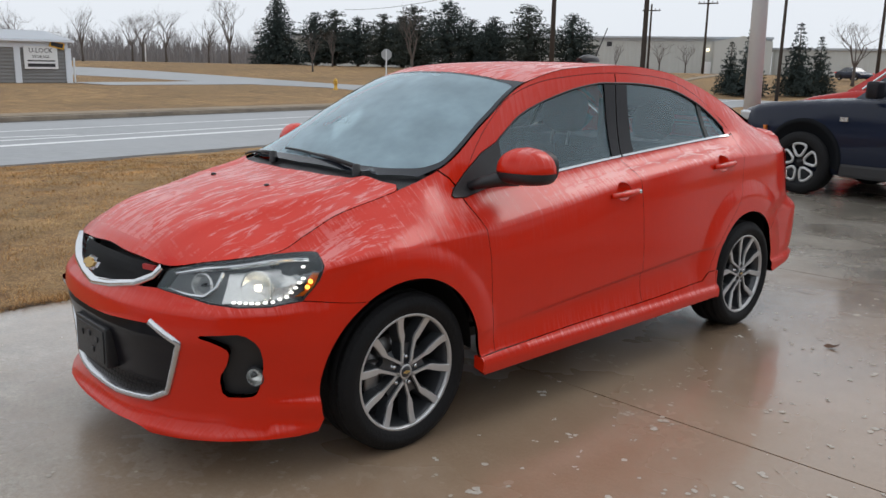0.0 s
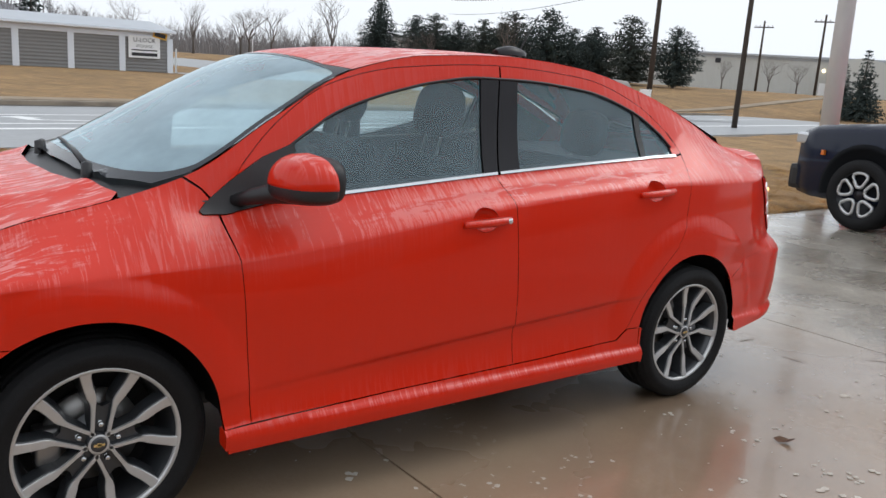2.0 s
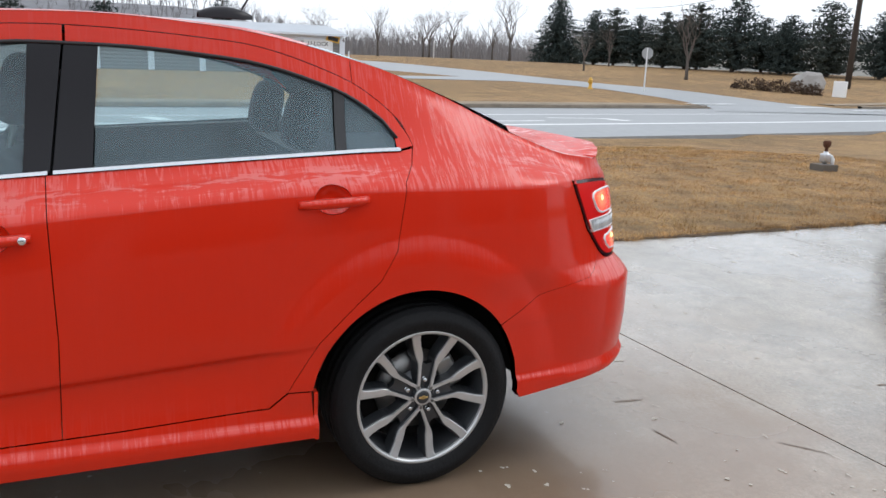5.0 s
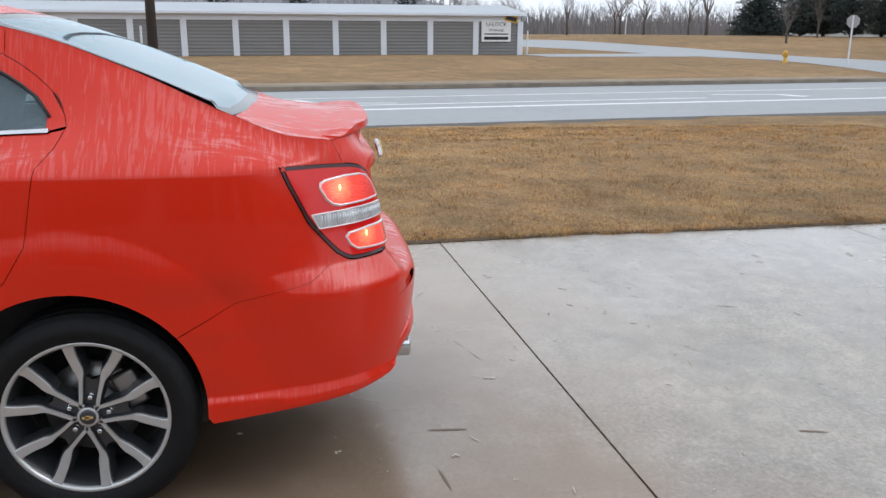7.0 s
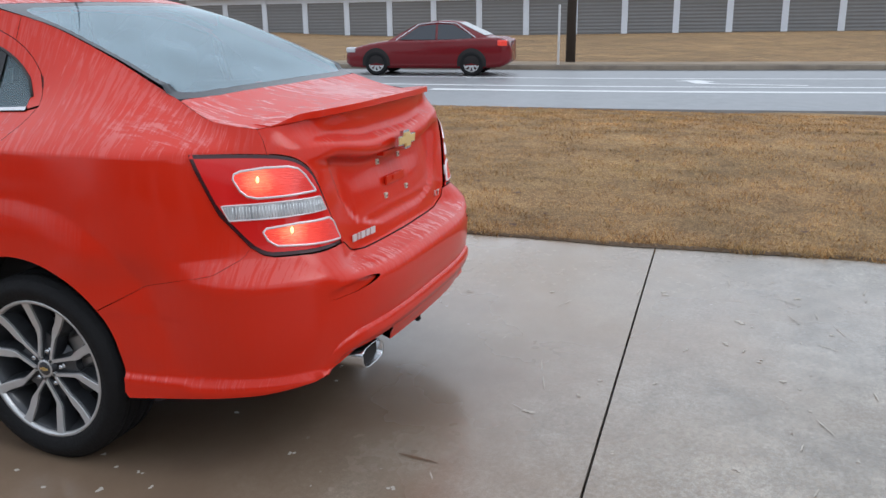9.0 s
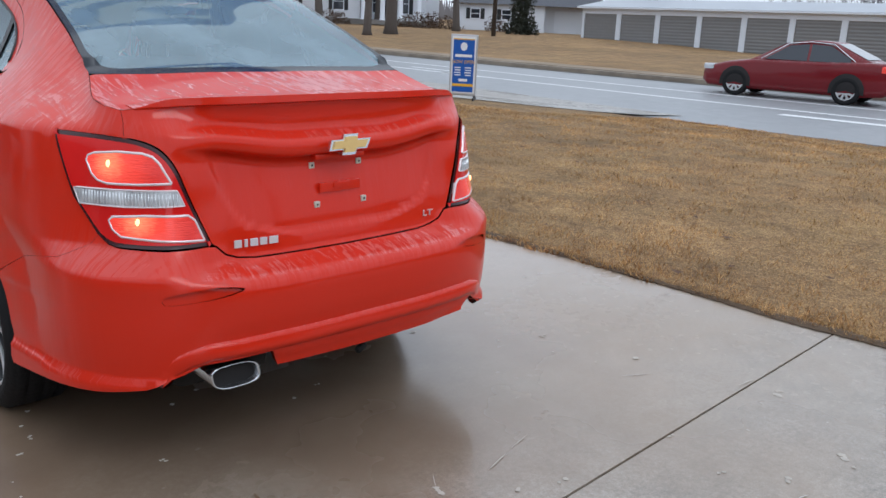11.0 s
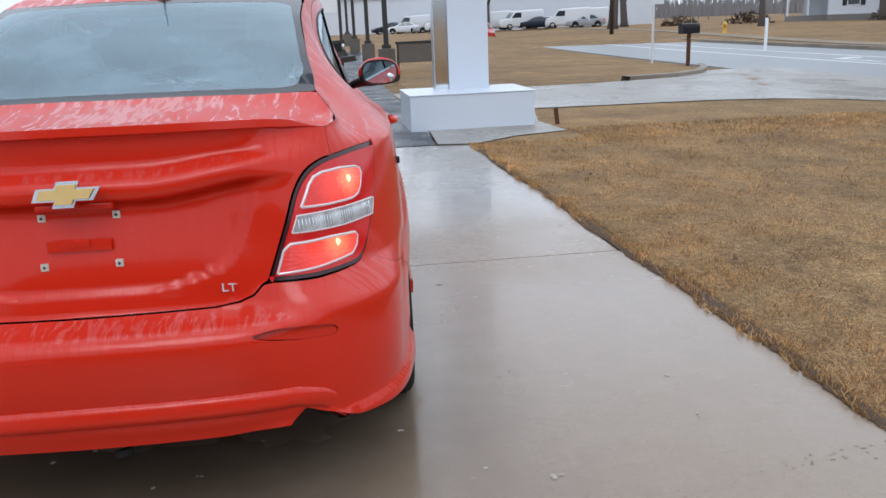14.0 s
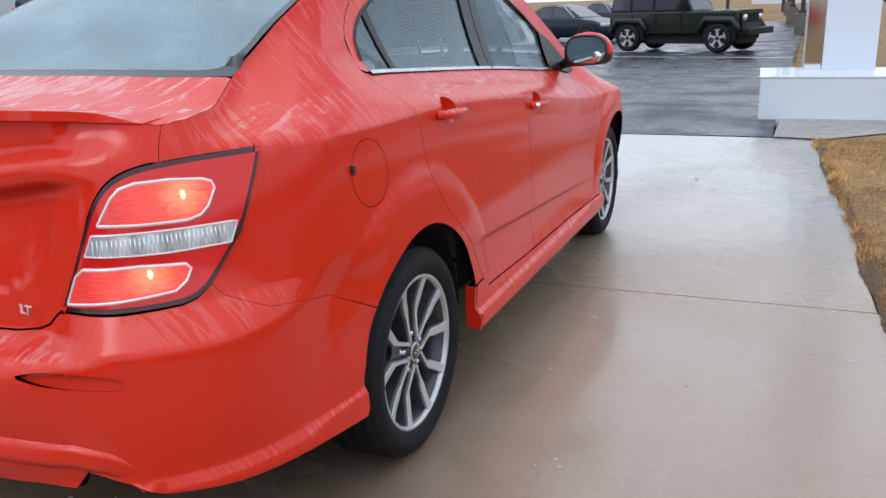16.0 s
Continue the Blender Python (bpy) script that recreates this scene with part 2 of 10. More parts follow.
def boxed(*a, bevel=0.0, m=None):
    bm = bmesh.new()
    box(bm, *a, bevel=bevel, m=m)
    return bm


def tube(bm, pts, radii, sides=8, closed_ends=True):
    """A tapered tube along points."""
    rings = []
    pts = [Vector(p) for p in pts]
    up = Vector((0.0, 0.0, 1.0))
    for i, p in enumerate(pts):
        d = (pts[min(i + 1, len(pts) - 1)] - pts[max(i - 1, 0)]).normalized()
        a = d.cross(up if abs(d.z) < 0.9 else Vector((1, 0, 0))).normalized()
        b = d.cross(a)
        r = radii[i] if isinstance(radii, (list, tuple)) else radii
        rings.append([bm.verts.new(p + (a * math.cos(k * 2 * math.pi / sides) + b * math.sin(k * 2 * math.pi / sides)) * r) for k in range(sides)])
    for i in range(len(rings) - 1):
        for k in range(sides):
            bm.faces.new((rings[i][k], rings[i][(k + 1) % sides], rings[i + 1][(k + 1) % sides], rings[i + 1][k]))
    if closed_ends:
        bm.faces.new(rings[0])
        bm.faces.new(rings[-1][::-1])


def lathe(bm, profile, axis="x", steps=40, m=None):
    """Turn a profile of (radius, along) about an axis."""
    rings = []
    for r, h in profile:
        ring = []
        for k in range(steps):
            a = 2 * math.pi * k / steps
            c, s = r * math.cos(a), r * math.sin(a)
            p = Vector((h, c, s)) if axis == "x" else Vector((c, s, h)) if axis == "z" else Vector((c, h, s))
            ring.append(bm.verts.new(m @ p if m is not None else p))
        rings.append(ring)
    for i in range(len(rings) - 1):
        for k in range(steps):
            bm.faces.new((rings[i][k], rings[i][(k + 1) % steps], rings[i + 1][(k + 1) % steps], rings[i + 1][k]))
    return rings


def prism(bm, outline, y0, y1, m=None):
    """An outline in x and z, drawn out along y."""
    a = [bm.verts.new((x, y0, z)) for x, z in outline]
    b = [bm.verts.new((x, y1, z)) for x, z in outline]
    k = len(a)
    bm.faces.new(a)
    bm.faces.new(b[::-1])
    for i in range(k):
        bm.faces.new((a[i], b[i], b[(i + 1) % k], a[(i + 1) % k]))
    if m is not None:
        bmesh.ops.transform(bm, matrix=m, verts=a + b)
    return a + b


def text_part(name, words, size, mat, parent, m, depth=0.002, label=""):
    cu = bpy.data.curves.new(name, "FONT")
    cu.body, cu.size, cu.extrude, cu.align_x = words, size, depth, "CENTER"
    cu.resolution_u = 2
    tmp = new(name, cu)
    me = bpy.data.meshes.new_from_object(tmp.evaluated_get(bpy.context.evaluated_depsgraph_get()))
    bpy.data.objects.remove(tmp)
    bpy.data.curves.remove(cu)
    ob = link(name, me, mat, parent, label, True)
    ob.matrix_basis = m
    return ob



# ---- the sedan's outer skin: a plan outline, and how far each height lies inside it ----
def lerp_keys(keys, t):
    """Smooth value at t through (t, value) keys."""
    if t <= keys[0][0]:
        return keys[0][1]
    if t >= keys[-1][0]:
        return keys[-1][1]
    for i in range(len(keys) - 1):
        (a, va), (b, vb) = keys[i], keys[i + 1]
        if t <= b:
            h = b - a
            d = (vb - va) / h
            dl = (va - keys[i - 1][1]) / (a - keys[i - 1][0]) if i > 0 else d
            dr = (keys[i + 2][1] - vb) / (keys[i + 2][0] - b) if i + 2 < len(keys) else d
            m0 = 0.0 if dl * d <= 0 else 2 * dl * d / (dl + d)
            m1 = 0.0 if dr * d <= 0 else 2 * dr * d / (dr + d)
            u = (t - a) / h
            return ((2 * u**3 - 3 * u**2 + 1) * va + (u**3 - 2 * u**2 + u) * h * m0
                    + (3 * u**2 - 2 * u**3) * vb + (u**3 - u**2) * h * m1)


def smooth(a, b, t):
    u = min(1.0, max(0.0, (t - a) / (b - a)))
    return u * u * (3 - 2 * u)


HALF = 0.862


def plan_outline():
    """Half of the outline from the middle of the nose round the side to the middle of the tail."""
    pts = []
    n, m = 2.6, 3.7
    for i in range(400):
        a = (i / 399) * math.pi / 2
        pts.append((HALF * math.sin(a) ** (2 / n), 0.10 - 0.98 * math.cos(a) ** (2 / n)))
    for i in range(1, 100):
        pts.append((HALF, 0.10 + 2.2 * i / 100))
    for i in range(400):
        a = (1 - i / 399) * math.pi / 2
        pts.append((HALF * math.sin(a) ** (2 / m), 2.30 + 1.22 * math.cos(a) ** (2 / m)))
    return np.array(pts)


PLAN = plan_outline()
STEP = np.linalg.norm(np.diff(PLAN, axis=0), axis=1)
STEP[:399] *= 1.6011697 / STEP[:399].sum()
ARC = np.concatenate([[0], np.cumsum(STEP)])
S_END = float(ARC[-1])
S_MID = float(np.interp(1.2, PLAN[:, 1], ARC))


def s_side(y):
    return float(np.interp(y, PLAN[:, 1], ARC))


def s_tail(x):
    return S_END - float(np.interp(x, PLAN[::-1][:400, 0], (S_END - ARC[::-1])[:400]))


def plan_at(s):
    x, y = float(np.interp(s, ARC, PLAN[:, 0])), float(np.interp(s, ARC, PLAN[:, 1]))
    e = 0.02
    ax, ay = float(np.interp(s - e, ARC, PLAN[:, 0])), float(np.interp(s - e, ARC, PLAN[:, 1]))
    bx, by = float(np.interp(s + e, ARC, PLAN[:, 0])), float(np.interp(s + e, ARC, PLAN[:, 1]))
    tx, ty = bx - ax, by - ay
    if s - e < 0:
        tx, ty = 1.0, 0.0
    if s + e > S_END:
        tx, ty = -1.0, 0.0
    k = math.hypot(tx, ty)
    return x, y, ty / k, -tx / k


TOP_Z = [(-0.95, 0.80), (-0.7, 0.775), (-0.5, 0.80), (-0.2, 0.90), (0.09, 0.965), (0.3, 1.035), (0.6, 1.21), (0.91, 1.37),
         (1.2, 1.435), (1.6, 1.455), (1.95, 1.435), (2.4, 1.345), (2.67, 1.25), (2.98, 1.124), (3.2, 1.060), (3.5, 1.045)]
TOP_X = [(-0.7, 0.66), (-0.5, 0.63), (-0.2, 0.62), (0.09, 0.62), (0.3, 0.63), (0.6, 0.575), (0.91, 0.52), (1.6, 0.545), (2.4, 0.515),
         (2.67, 0.535), (2.98, 0.575), (3.2, 0.59)]
CREASE_Z = [(-0.6, 0.72), (-0.1, 0.79), (0.4, 0.805), (1.46, 0.925), (2.4, 0.985), (2.9, 0.985), (3.4, 0.98)]
BELT_Z = [(0.25, 0.925), (0.7, 0.955), (1.5, 1.022), (2.43, 1.083)]


def belt_z(y):
    return lerp_keys(BELT_Z, y)


def top_z(y):
    return lerp_keys(TOP_Z, y)


def low_line(y):
    """Height of the pressed line low on the doors."""
    return 0.375 + 0.068 * min(max(y, 0.0), 2.2)


def side_depth(y, z):
    """How far the side lies inside the outline at that place along the car and height."""
    zc, zt, xt = lerp_keys(CREASE_Z, y), top_z(y), lerp_keys(TOP_X, y)
    x0 = HALF
    lean = 0.060 * smooth(-0.55, 0.75, y)
    fore, aft = smooth(0.38, 0.05, y), smooth(2.35, 2.75, y)
    mid = 1 - fore - aft
    zb = mid * belt_z(y) + fore * (zt - 0.055) + aft * (zc + 0.55 * max(0.06, zt - zc))
    xb = mid * (0.695 - 0.6 * lean) + fore * (xt + 0.085) + aft * (xt + 0.43 * (x0 - 0.021 - lean - xt))
    zc = min(zc, zb - 0.03)
    low = low_line(y)
    up = 0.042 * smooth(2.45, 2.85, y)
    press = 0.011 * smooth(0.55, 1.0, y) * smooth(2.2, 1.9, y)
    keys = [(0.15, x0 - 0.04), (0.235, x0 - 0.006), (0.285 + up, x0 - 0.001 - 0.010 * aft), (0.308 + up, x0 - 0.022 - 0.006 * aft), (low - 0.010, x0 - 0.026 - 0.2 * lean - press), (low + 0.006, x0 - 0.024 - 0.2 * lean), (0.66, x0 - 0.016 - 0.45 * lean),
            (zc - 0.006, x0 - 0.012 - lean), (zc + 0.007, x0 - 0.021 - lean), (zb, xb), (max(zt, zb + 0.02), xt)]
    x = lerp_keys(keys, z)
    # flares round the wheels
    for yc, outer in ((-0.03, 0.485), (2.5, 0.53)):
        f = min(1.0, max(0.0, (outer - math.hypot(y - yc, z - 0.315)) / 0.105))
        x += 0.0135 * (1 - (1 - f * f / (f + 0.10) * 1.1) ** 2) * (1 - smooth(0.84, 0.96, z)) * smooth(0.30, 0.42, z)
    # the bumper's cheeks draw in behind the rear wheels
    x -= 0.022 * smooth(2.62, 2.88, y) * smooth(0.72, 0.60, z)
    return x0 - x


NOSE = [(0.12, 0.10), (0.145, 0.03), (0.165, 0.012), (0.185, 0.02), (0.22, 0.055), (0.42, 0.035), (0.53, 0.015), (0.60, 0.02), (0.65, 0.055), (0.74, 0.09), (0.80, 0.15)]
TAIL = [(0.22, 0.08), (0.30, 0.055), (0.36, 0.035), (0.40, 0.012), (0.425, 0.02), (0.50, 0.006), (0.575, 0.0), (0.605, 0.010), (0.624, 0.040), (0.641, 0.108), (0.66, 0.115),
        (0.72, 0.121), (0.80, 0.138), (0.88, 0.160), (0.908, 0.163), (0.9165, 0.138), (0.926, 0.131), (0.950, 0.134), (0.962, 0.139), (0.970, 0.150), (0.980, 0.170), (0.992, 0.184), (1.01, 0.186), (1.04, 0.180), (1.07, 0.174), (1.10, 0.172)]
CORNER = [(0.22, 0.05), (0.30, 0.010), (0.335, 0.003), (0.350, 0.018), (0.40, 0.010), (0.50, 0.004), (0.62, 0.004), (0.66, 0.03), (0.70, 0.07), (0.90, 0.105), (1.0, 0.128), (1.06, 0.148), (1.10, 0.152)]


PLATE_EDGE = [(0.695, 0.16), (0.714, 0.25), (0.74, 0.33), (0.787, 0.38), (0.873, 0.426), (0.93, 0.45)]


def ledge_rise(x, z):
    """How far the ledge over the plate has climbed at that place across the boot."""
    return 0.036 * smooth(0.15, 0.50, x) * smooth(0.79, 0.90, z) * smooth(1.06, 0.97, z)


def skin(s, z, inset=0.0):
    """A point of the left half of the skin."""
    x, y, nx, ny = plan_at(s)
    if s < S_MID:
        w = smooth(-0.72, -0.22, y)
        far = lerp_keys(NOSE, z)
    else:
        w = smooth(3.30, 2.90, y)
        c = smooth(0.36, 0.60, x)
        zl = z - ledge_rise(x, z)
        far = (1 - c) * lerp_keys(TAIL, zl if x < 0.6 else z) + c * lerp_keys(CORNER, z)
        far += 0.026 * math.exp(-((x - 0.56) / 0.09) ** 2) * smooth(0.98, 1.05, z)
        # pressed field for the plate
        edge = lerp_keys(PLATE_EDGE, z)
        far += 0.012 * smooth(edge + 0.020, edge - 0.012, x) * smooth(0.686, 0.712, z) * smooth(0.925, 0.905, zl)
    d = far if w <= 0 else (w * side_depth(y, z) + (1 - w) * far)
    d += inset
    return Vector((max(0.0, x - nx * d), y - ny * d, z)) if s > 0.02 and s < S_END - 0.02 else Vector((x - nx * d, y - ny * d, z))


from mathutils.geometry import delaunay_2d_cdt


def dense(poly, step):
    out = []
    for i, a in enumerate(poly):
        b = poly[(i + 1) % len(poly)]
        k = max(1, int(math.hypot(b[0] - a[0], b[1] - a[1]) / step))
        out += [(a[0] + (b[0] - a[0]) * j / k, a[1] + (b[1] - a[1]) * j / k) for j in range(k)]
    return out


def dense_line(path, step):
    """An open line with points added along it."""
    out = []
    for a, b in zip(path, path[1:]):
        k = max(1, int(math.hypot(b[0] - a[0], b[1] - a[1]) / step))
        out += [(a[0] + (b[0] - a[0]) * j / k, a[1] + (b[1] - a[1]) * j / k) for j in range(k)]
    return out + [path[-1]]


def smooth_line(path, times=3):
    """An open line with its corners cut off."""
    for _ in range(times):
        out = [path[0]]
        for a, b in zip(path, path[1:]):
            out += [(0.75 * a[0] + 0.25 * b[0], 0.75 * a[1] + 0.25 * b[1]), (0.25 * a[0] + 0.75 * b[0], 0.25 * a[1] + 0.75 * b[1])]
        path = out + [path[-1]]
    return path


def rounded(poly, times=2):
    """An outline with its corners cut off again and again."""
    for _ in range(times):
        out = []
        for i, a in enumerate(poly):
            b = poly[(i + 1) % len(poly)]
            out += [(0.78 * a[0] + 0.22 * b[0], 0.78 * a[1] + 0.22 * b[1]), (0.22 * a[0] + 0.78 * b[0], 0.22 * a[1] + 0.78 * b[1])]
        poly = out
    return poly


def inside(poly, pts):
    x, y = pts[:, 0], pts[:, 1]
    hit = np.zeros(len(pts), bool)
    for i in range(len(poly)):
        (ax, ay), (bx, by) = poly[i], poly[(i + 1) % len(poly)]
        if ay == by:
            continue
        c = (ay > y) != (by > y)
        hit ^= c & (x < (bx - ax) * (y - ay) / (by - ay) + ax)
    return hit


def shrink(poly, gap):
    """The outline drawn in by half of a shut line."""
    p = np.array(poly)
    area = 0.5 * np.sum(p[:, 0] * np.roll(p[:, 1], -1) - np.roll(p[:, 0], -1) * p[:, 1])
    d = np.roll(p, -1, 0) - np.roll(p, 1, 0)
    n = np.stack([-d[:, 1], d[:, 0]], 1) * (1 if area > 0 else -1)
    n /= np.maximum(np.linalg.norm(n, axis=1, keepdims=True), 1e-9)
    return [tuple(q) for q in p + n * gap]


def cut_panel(name, poly, fn, grid, mat, parent, label="", side=1, holes=(), gap=0.0013, flange=0.014, step=0.012, near=0.009, proud=0.0, rows=None):
    """A panel: the part of a surface within an outline, with its edges folded in.
    fn(u, v) gives a place and a normal."""
    outline = shrink(dense(poly, step), gap)
    rims = [outline] + [shrink(dense(h, step), -gap) for h in holes]
    border = np.array([q for r in rims for q in r])
    lo, hi = border.min(0), border.max(0)
    if rows is None:
        us = np.arange(lo[0] + grid / 2, hi[0], grid)
        vs = np.arange(lo[1] + grid / 2, hi[1], grid)
        pts = np.array([(u, v) for u in us for v in vs])
    else:
        us = np.arange(lo[0] + grid / 2, hi[0], grid)
        pts = np.array([(u, v) for u in us for v in rows(u) if lo[1] < v < hi[1]])
    if len(pts):
        keep = inside(outline, pts)
        for r in rims[1:]:
            keep &= ~inside(r, pts)
        pts = pts[keep]
    if len(pts):
        far = np.ones(len(pts), bool)
        for i in range(0, len(pts), 400):
            d = ((pts[i:i + 400, None, :] - border[None]) ** 2).sum(2).min(1)
            far[i:i + 400] = d > near * near
        pts = pts[far]
    co = [Vector(q) for q in border] + [Vector(q) for q in pts]
    edges, k = [], 0
    for r in rims:
        edges += [(k + i, k + (i + 1) % len(r)) for i in range(len(r))]
        k += len(r)
    vs2, es2, fs2, ov, _, _ = delaunay_2d_cdt(co, edges, [], 0, 1e-6)
    mid = np.array([[(vs2[a].x + vs2[b].x + vs2[c].x) / 3, (vs2[a].y + vs2[b].y + vs2[c].y) / 3] for a, b, c in fs2])
    keep = inside(outline, mid)
    for r in rims[1:]:
        keep &= ~inside(r, mid)
    place = [fn(v.x, v.y) for v in vs2]
    flip = side
    verts = [(p + n * proud) for p, n in place]
    norms = [n for p, n in place]
    faces = []
    for f, ok in zip(fs2, keep):
        if not ok:
            continue
        a, b, c = (verts[i] for i in f)
        nn = (b - a).cross(c - a)
        g = list(f) if nn.dot(norms[f[0]] + norms[f[1]] + norms[f[2]]) > 0 else list(f)[::-1]
        faces.append(g)
    if flange:
        count = {}
        for f in faces:
            for i in range(3):
                e = (f[i], f[(i + 1) % 3])
                count[e] = count.get(e, 0) + 1
        rim_edges = [e for e in count if (e[1], e[0]) not in count]
        fold = {}
        for a, b in rim_edges:
            ids = []
            for i in (a, b):
                if i not in fold:
                    fold[i] = (len(verts), len(verts) + 1)
                    verts += [verts[i].copy(), verts[i] - norms[i] * flange]
                    norms += [None, None]
                ids.append(fold[i])
            out = (verts[b] - verts[a]).cross(norms[a]).normalized()
            for i in ids:
                for j in i:
                    norms[j] = out if norms[j] is None else (norms[j] + out)
            faces.append([ids[0][0], ids[0][1], ids[1][1], ids[1][0]][::-1])
    norms = [(n if n is not None and n.length > 1e-9 else Vector((0, 0, 1))).normalized() for n in norms]
    if flip < 0:
        verts = [Vector((-v.x, v.y, v.z)) for v in verts]
        norms = [Vector((-n.x, n.y, n.z)) for n in norms]
        faces = [f[::-1] for f in faces]
    me = bpy.data.meshes.new(name)
    me.from_pydata(verts, [], faces)
    me.update()
    for p in me.polygons:
        p.use_smooth = True
    me.normals_split_custom_set_from_vertices(norms)
    return link(name, me, mat, parent, label)


def skin_both(s, z, inset=0.0):
    """The skin on either side: below 0 and past the tail's middle it is the right half."""
    if s < 0:
        p = skin(-s, z, inset)
        return Vector((-p.x, p.y, p.z))
    if s > S_END:
        p = skin(2 * S_END - s, z, inset)
        return Vector((-p.x, p.y, p.z))
    return skin(s, z, inset)


def on_skin(s, z):
    p = skin_both(s, z)
    e = 0.006
    a = skin_both(s + e, z) - skin_both(s - e, z)
    b = skin_both(s, z + e) - skin_both(s, z - e)
    n = a.cross(b)
    return p, (n.normalized() if n.length > 1e-12 else Vector((0, -1, 0)))


def skin_rows(s):
    """Heights at which the skin turns, for the grid of a panel."""
    q = -s if s < 0 else 2 * S_END - s if s > S_END else s
    y = float(np.interp(q, ARC, PLAN[:, 1]))
    if -0.55 < y < 3.05:
        zc, zt = lerp_keys(CREASE_Z, y), top_z(y)
        zb = belt_z(y) if 0.2 < y < 2.5 else zt - 0.06
        keys = [0.2, 0.235, 0.26, 0.285, 0.298, 0.312, 0.327, 0.339, 0.352, 0.38, low_line(y) - 0.018, low_line(y) - 0.010, low_line(y) - 0.002, low_line(y) + 0.006, low_line(y) + 0.016, 0.52, 0.62, 0.72, zc - 0.03, zc - 0.012, zc + 0.001, zc + 0.014, 0.5 * (zc + zb), zb, zt]
    else:
        keys = [k[0] for k in (NOSE if s < S_MID and s > -2 else TAIL)]
        if s > S_MID:
            x = float(np.interp(q, ARC, PLAN[:, 0]))
            for _ in range(8):
                keys = [k[0] + ledge_rise(x, v) for k, v in zip(TAIL, keys)]
            keys = keys + [0.686, 0.694, 0.702, 0.712, 0.335, 0.350]
    keys = sorted(keys)
    out = []
    for a, b in zip(keys, keys[1:]):
        k = max(1, int((b - a) / (0.016 if 0.42 < a < 0.90 else 0.03)))
        out += [a + (b - a) * i / k for i in range(k)]
    return out


# ---- roof, bonnet, glass: heights over the plan ----
MID_Z = [(-0.82, 0.745), (-0.78, 0.765), (-0.74, 0.805), (-0.6, 0.880), (-0.3, 0.955), (-0.06, 0.985), (0.0, 1.0), (0.4, 1.218), (0.80, 1.405), (0.95, 1.434), (1.25, 1.460), (1.6, 1.470),
         (2.0, 1.454), (2.3, 1.402), (2.65, 1.268), (2.98, 1.126), (3.05, 1.110), (3.2, 1.093), (3.315, 1.081)]


NOSE_LINE = [(0.0, 0.761), (0.05, 0.760), (0.266, 0.756), (0.448, 0.744), (0.627, 0.765), (0.881, 0.785), (1.0, 0.790)]


def nose_line(s):
    """Height of the bonnet's edge along the nose and the wing."""
    y = float(np.interp(s, ARC, PLAN[:, 1]))
    w = smooth(0.90, s_side(-0.40), s)
    return (1 - w) * lerp_keys(NOSE_LINE, s) + w * top_z(y)


EDGE_S = np.concatenate([np.linspace(0, 1.1, 34), np.linspace(1.1, s_side(0.10), 30)[1:]])
NOSE_EDGE = [skin(s, nose_line(s)) for s in EDGE_S]
NOSE_Y = [p.y for p in NOSE_EDGE]
NOSE_X = [p.x for p in NOSE_EDGE]
NOSE_Z = [p.z for p in NOSE_EDGE]


CREST = [(4.795, 1.0545), (4.835, 1.050), (4.88, 1.055), (5.0, 1.070), (5.2, 1.078), (S_END, 1.080)]
TAIL_EDGE = [skin(s, top_z(float(np.interp(s, ARC, PLAN[:, 1]))) if s < 4.795 else lerp_keys(CREST, s)) for s in np.linspace(s_side(2.93), S_END, 50)]
TAIL_Y = list(np.maximum.accumulate([p.y + 1e-6 * i for i, p in enumerate(TAIL_EDGE)]))
TAIL_X = [p.x for p in TAIL_EDGE]
TAIL_Z = [p.z for p in TAIL_EDGE]


def edge_of_top(y):
    """Half width and height of the rim of the top at y."""
    if y < NOSE_Y[-1]:
        return max(0.02, float(np.interp(y, NOSE_Y, NOSE_X))), float(np.interp(y, NOSE_Y, NOSE_Z))
    if y > TAIL_Y[0]:
        return max(0.03, float(np.interp(y, TAIL_Y, TAIL_X))), float(np.interp(y, TAIL_Y, TAIL_Z))
    return lerp_keys(TOP_X, y), top_z(y)


def top_height(x, y):
    xt, zt = edge_of_top(y)
    q = min(1.05, abs(x) / xt)
    zc = lerp_keys(MID_Z, y)
    z = zt + (zc - zt) * (1 - q ** 2.3)
    if y < 0.1:
        # two ribs along the bonnet
        rib = 0.30 + 0.16 * smooth(-0.8, 0.05, y)
        z += 0.014 * math.exp(-((abs(x) - rib) / 0.045) ** 2) * smooth(-0.78, -0.50, y)
    return z


def on_top(x, y):
    e = 0.008
    p = Vector((x, y, top_height(x, y)))
    n = Vector((-(top_height(x + e, y) - top_height(x - e, y)) / (2 * e), -(top_height(x, y + e) - top_height(x, y - e)) / (2 * e), 1.0))
    return p, n.normalized()


def both(pts):
    """An outline's right half added to its left half (x, y)."""
    return pts + [(-x, y) for x, y in reversed(pts) if abs(x) > 1e-6]



# ---- the red sedan ----
def arch_points(yc, r, a0, a1, k=26, zc=0.315):
    """Points of a wheel arch as (s, z); angles in degrees from the tail side up."""
    return [(s_side(yc + r * math.cos(radians(a0 + (a1 - a0) * i / k))), zc + r * math.sin(radians(a0 + (a1 - a0) * i / k))) for i in range(k + 1)]


def along_top(y0, y1, k=20, drop=0.0):
    return [(s_side(y0 + (y1 - y0) * i / k), top_z(y0 + (y1 - y0) * i / k) - drop) for i in range(k + 1)]


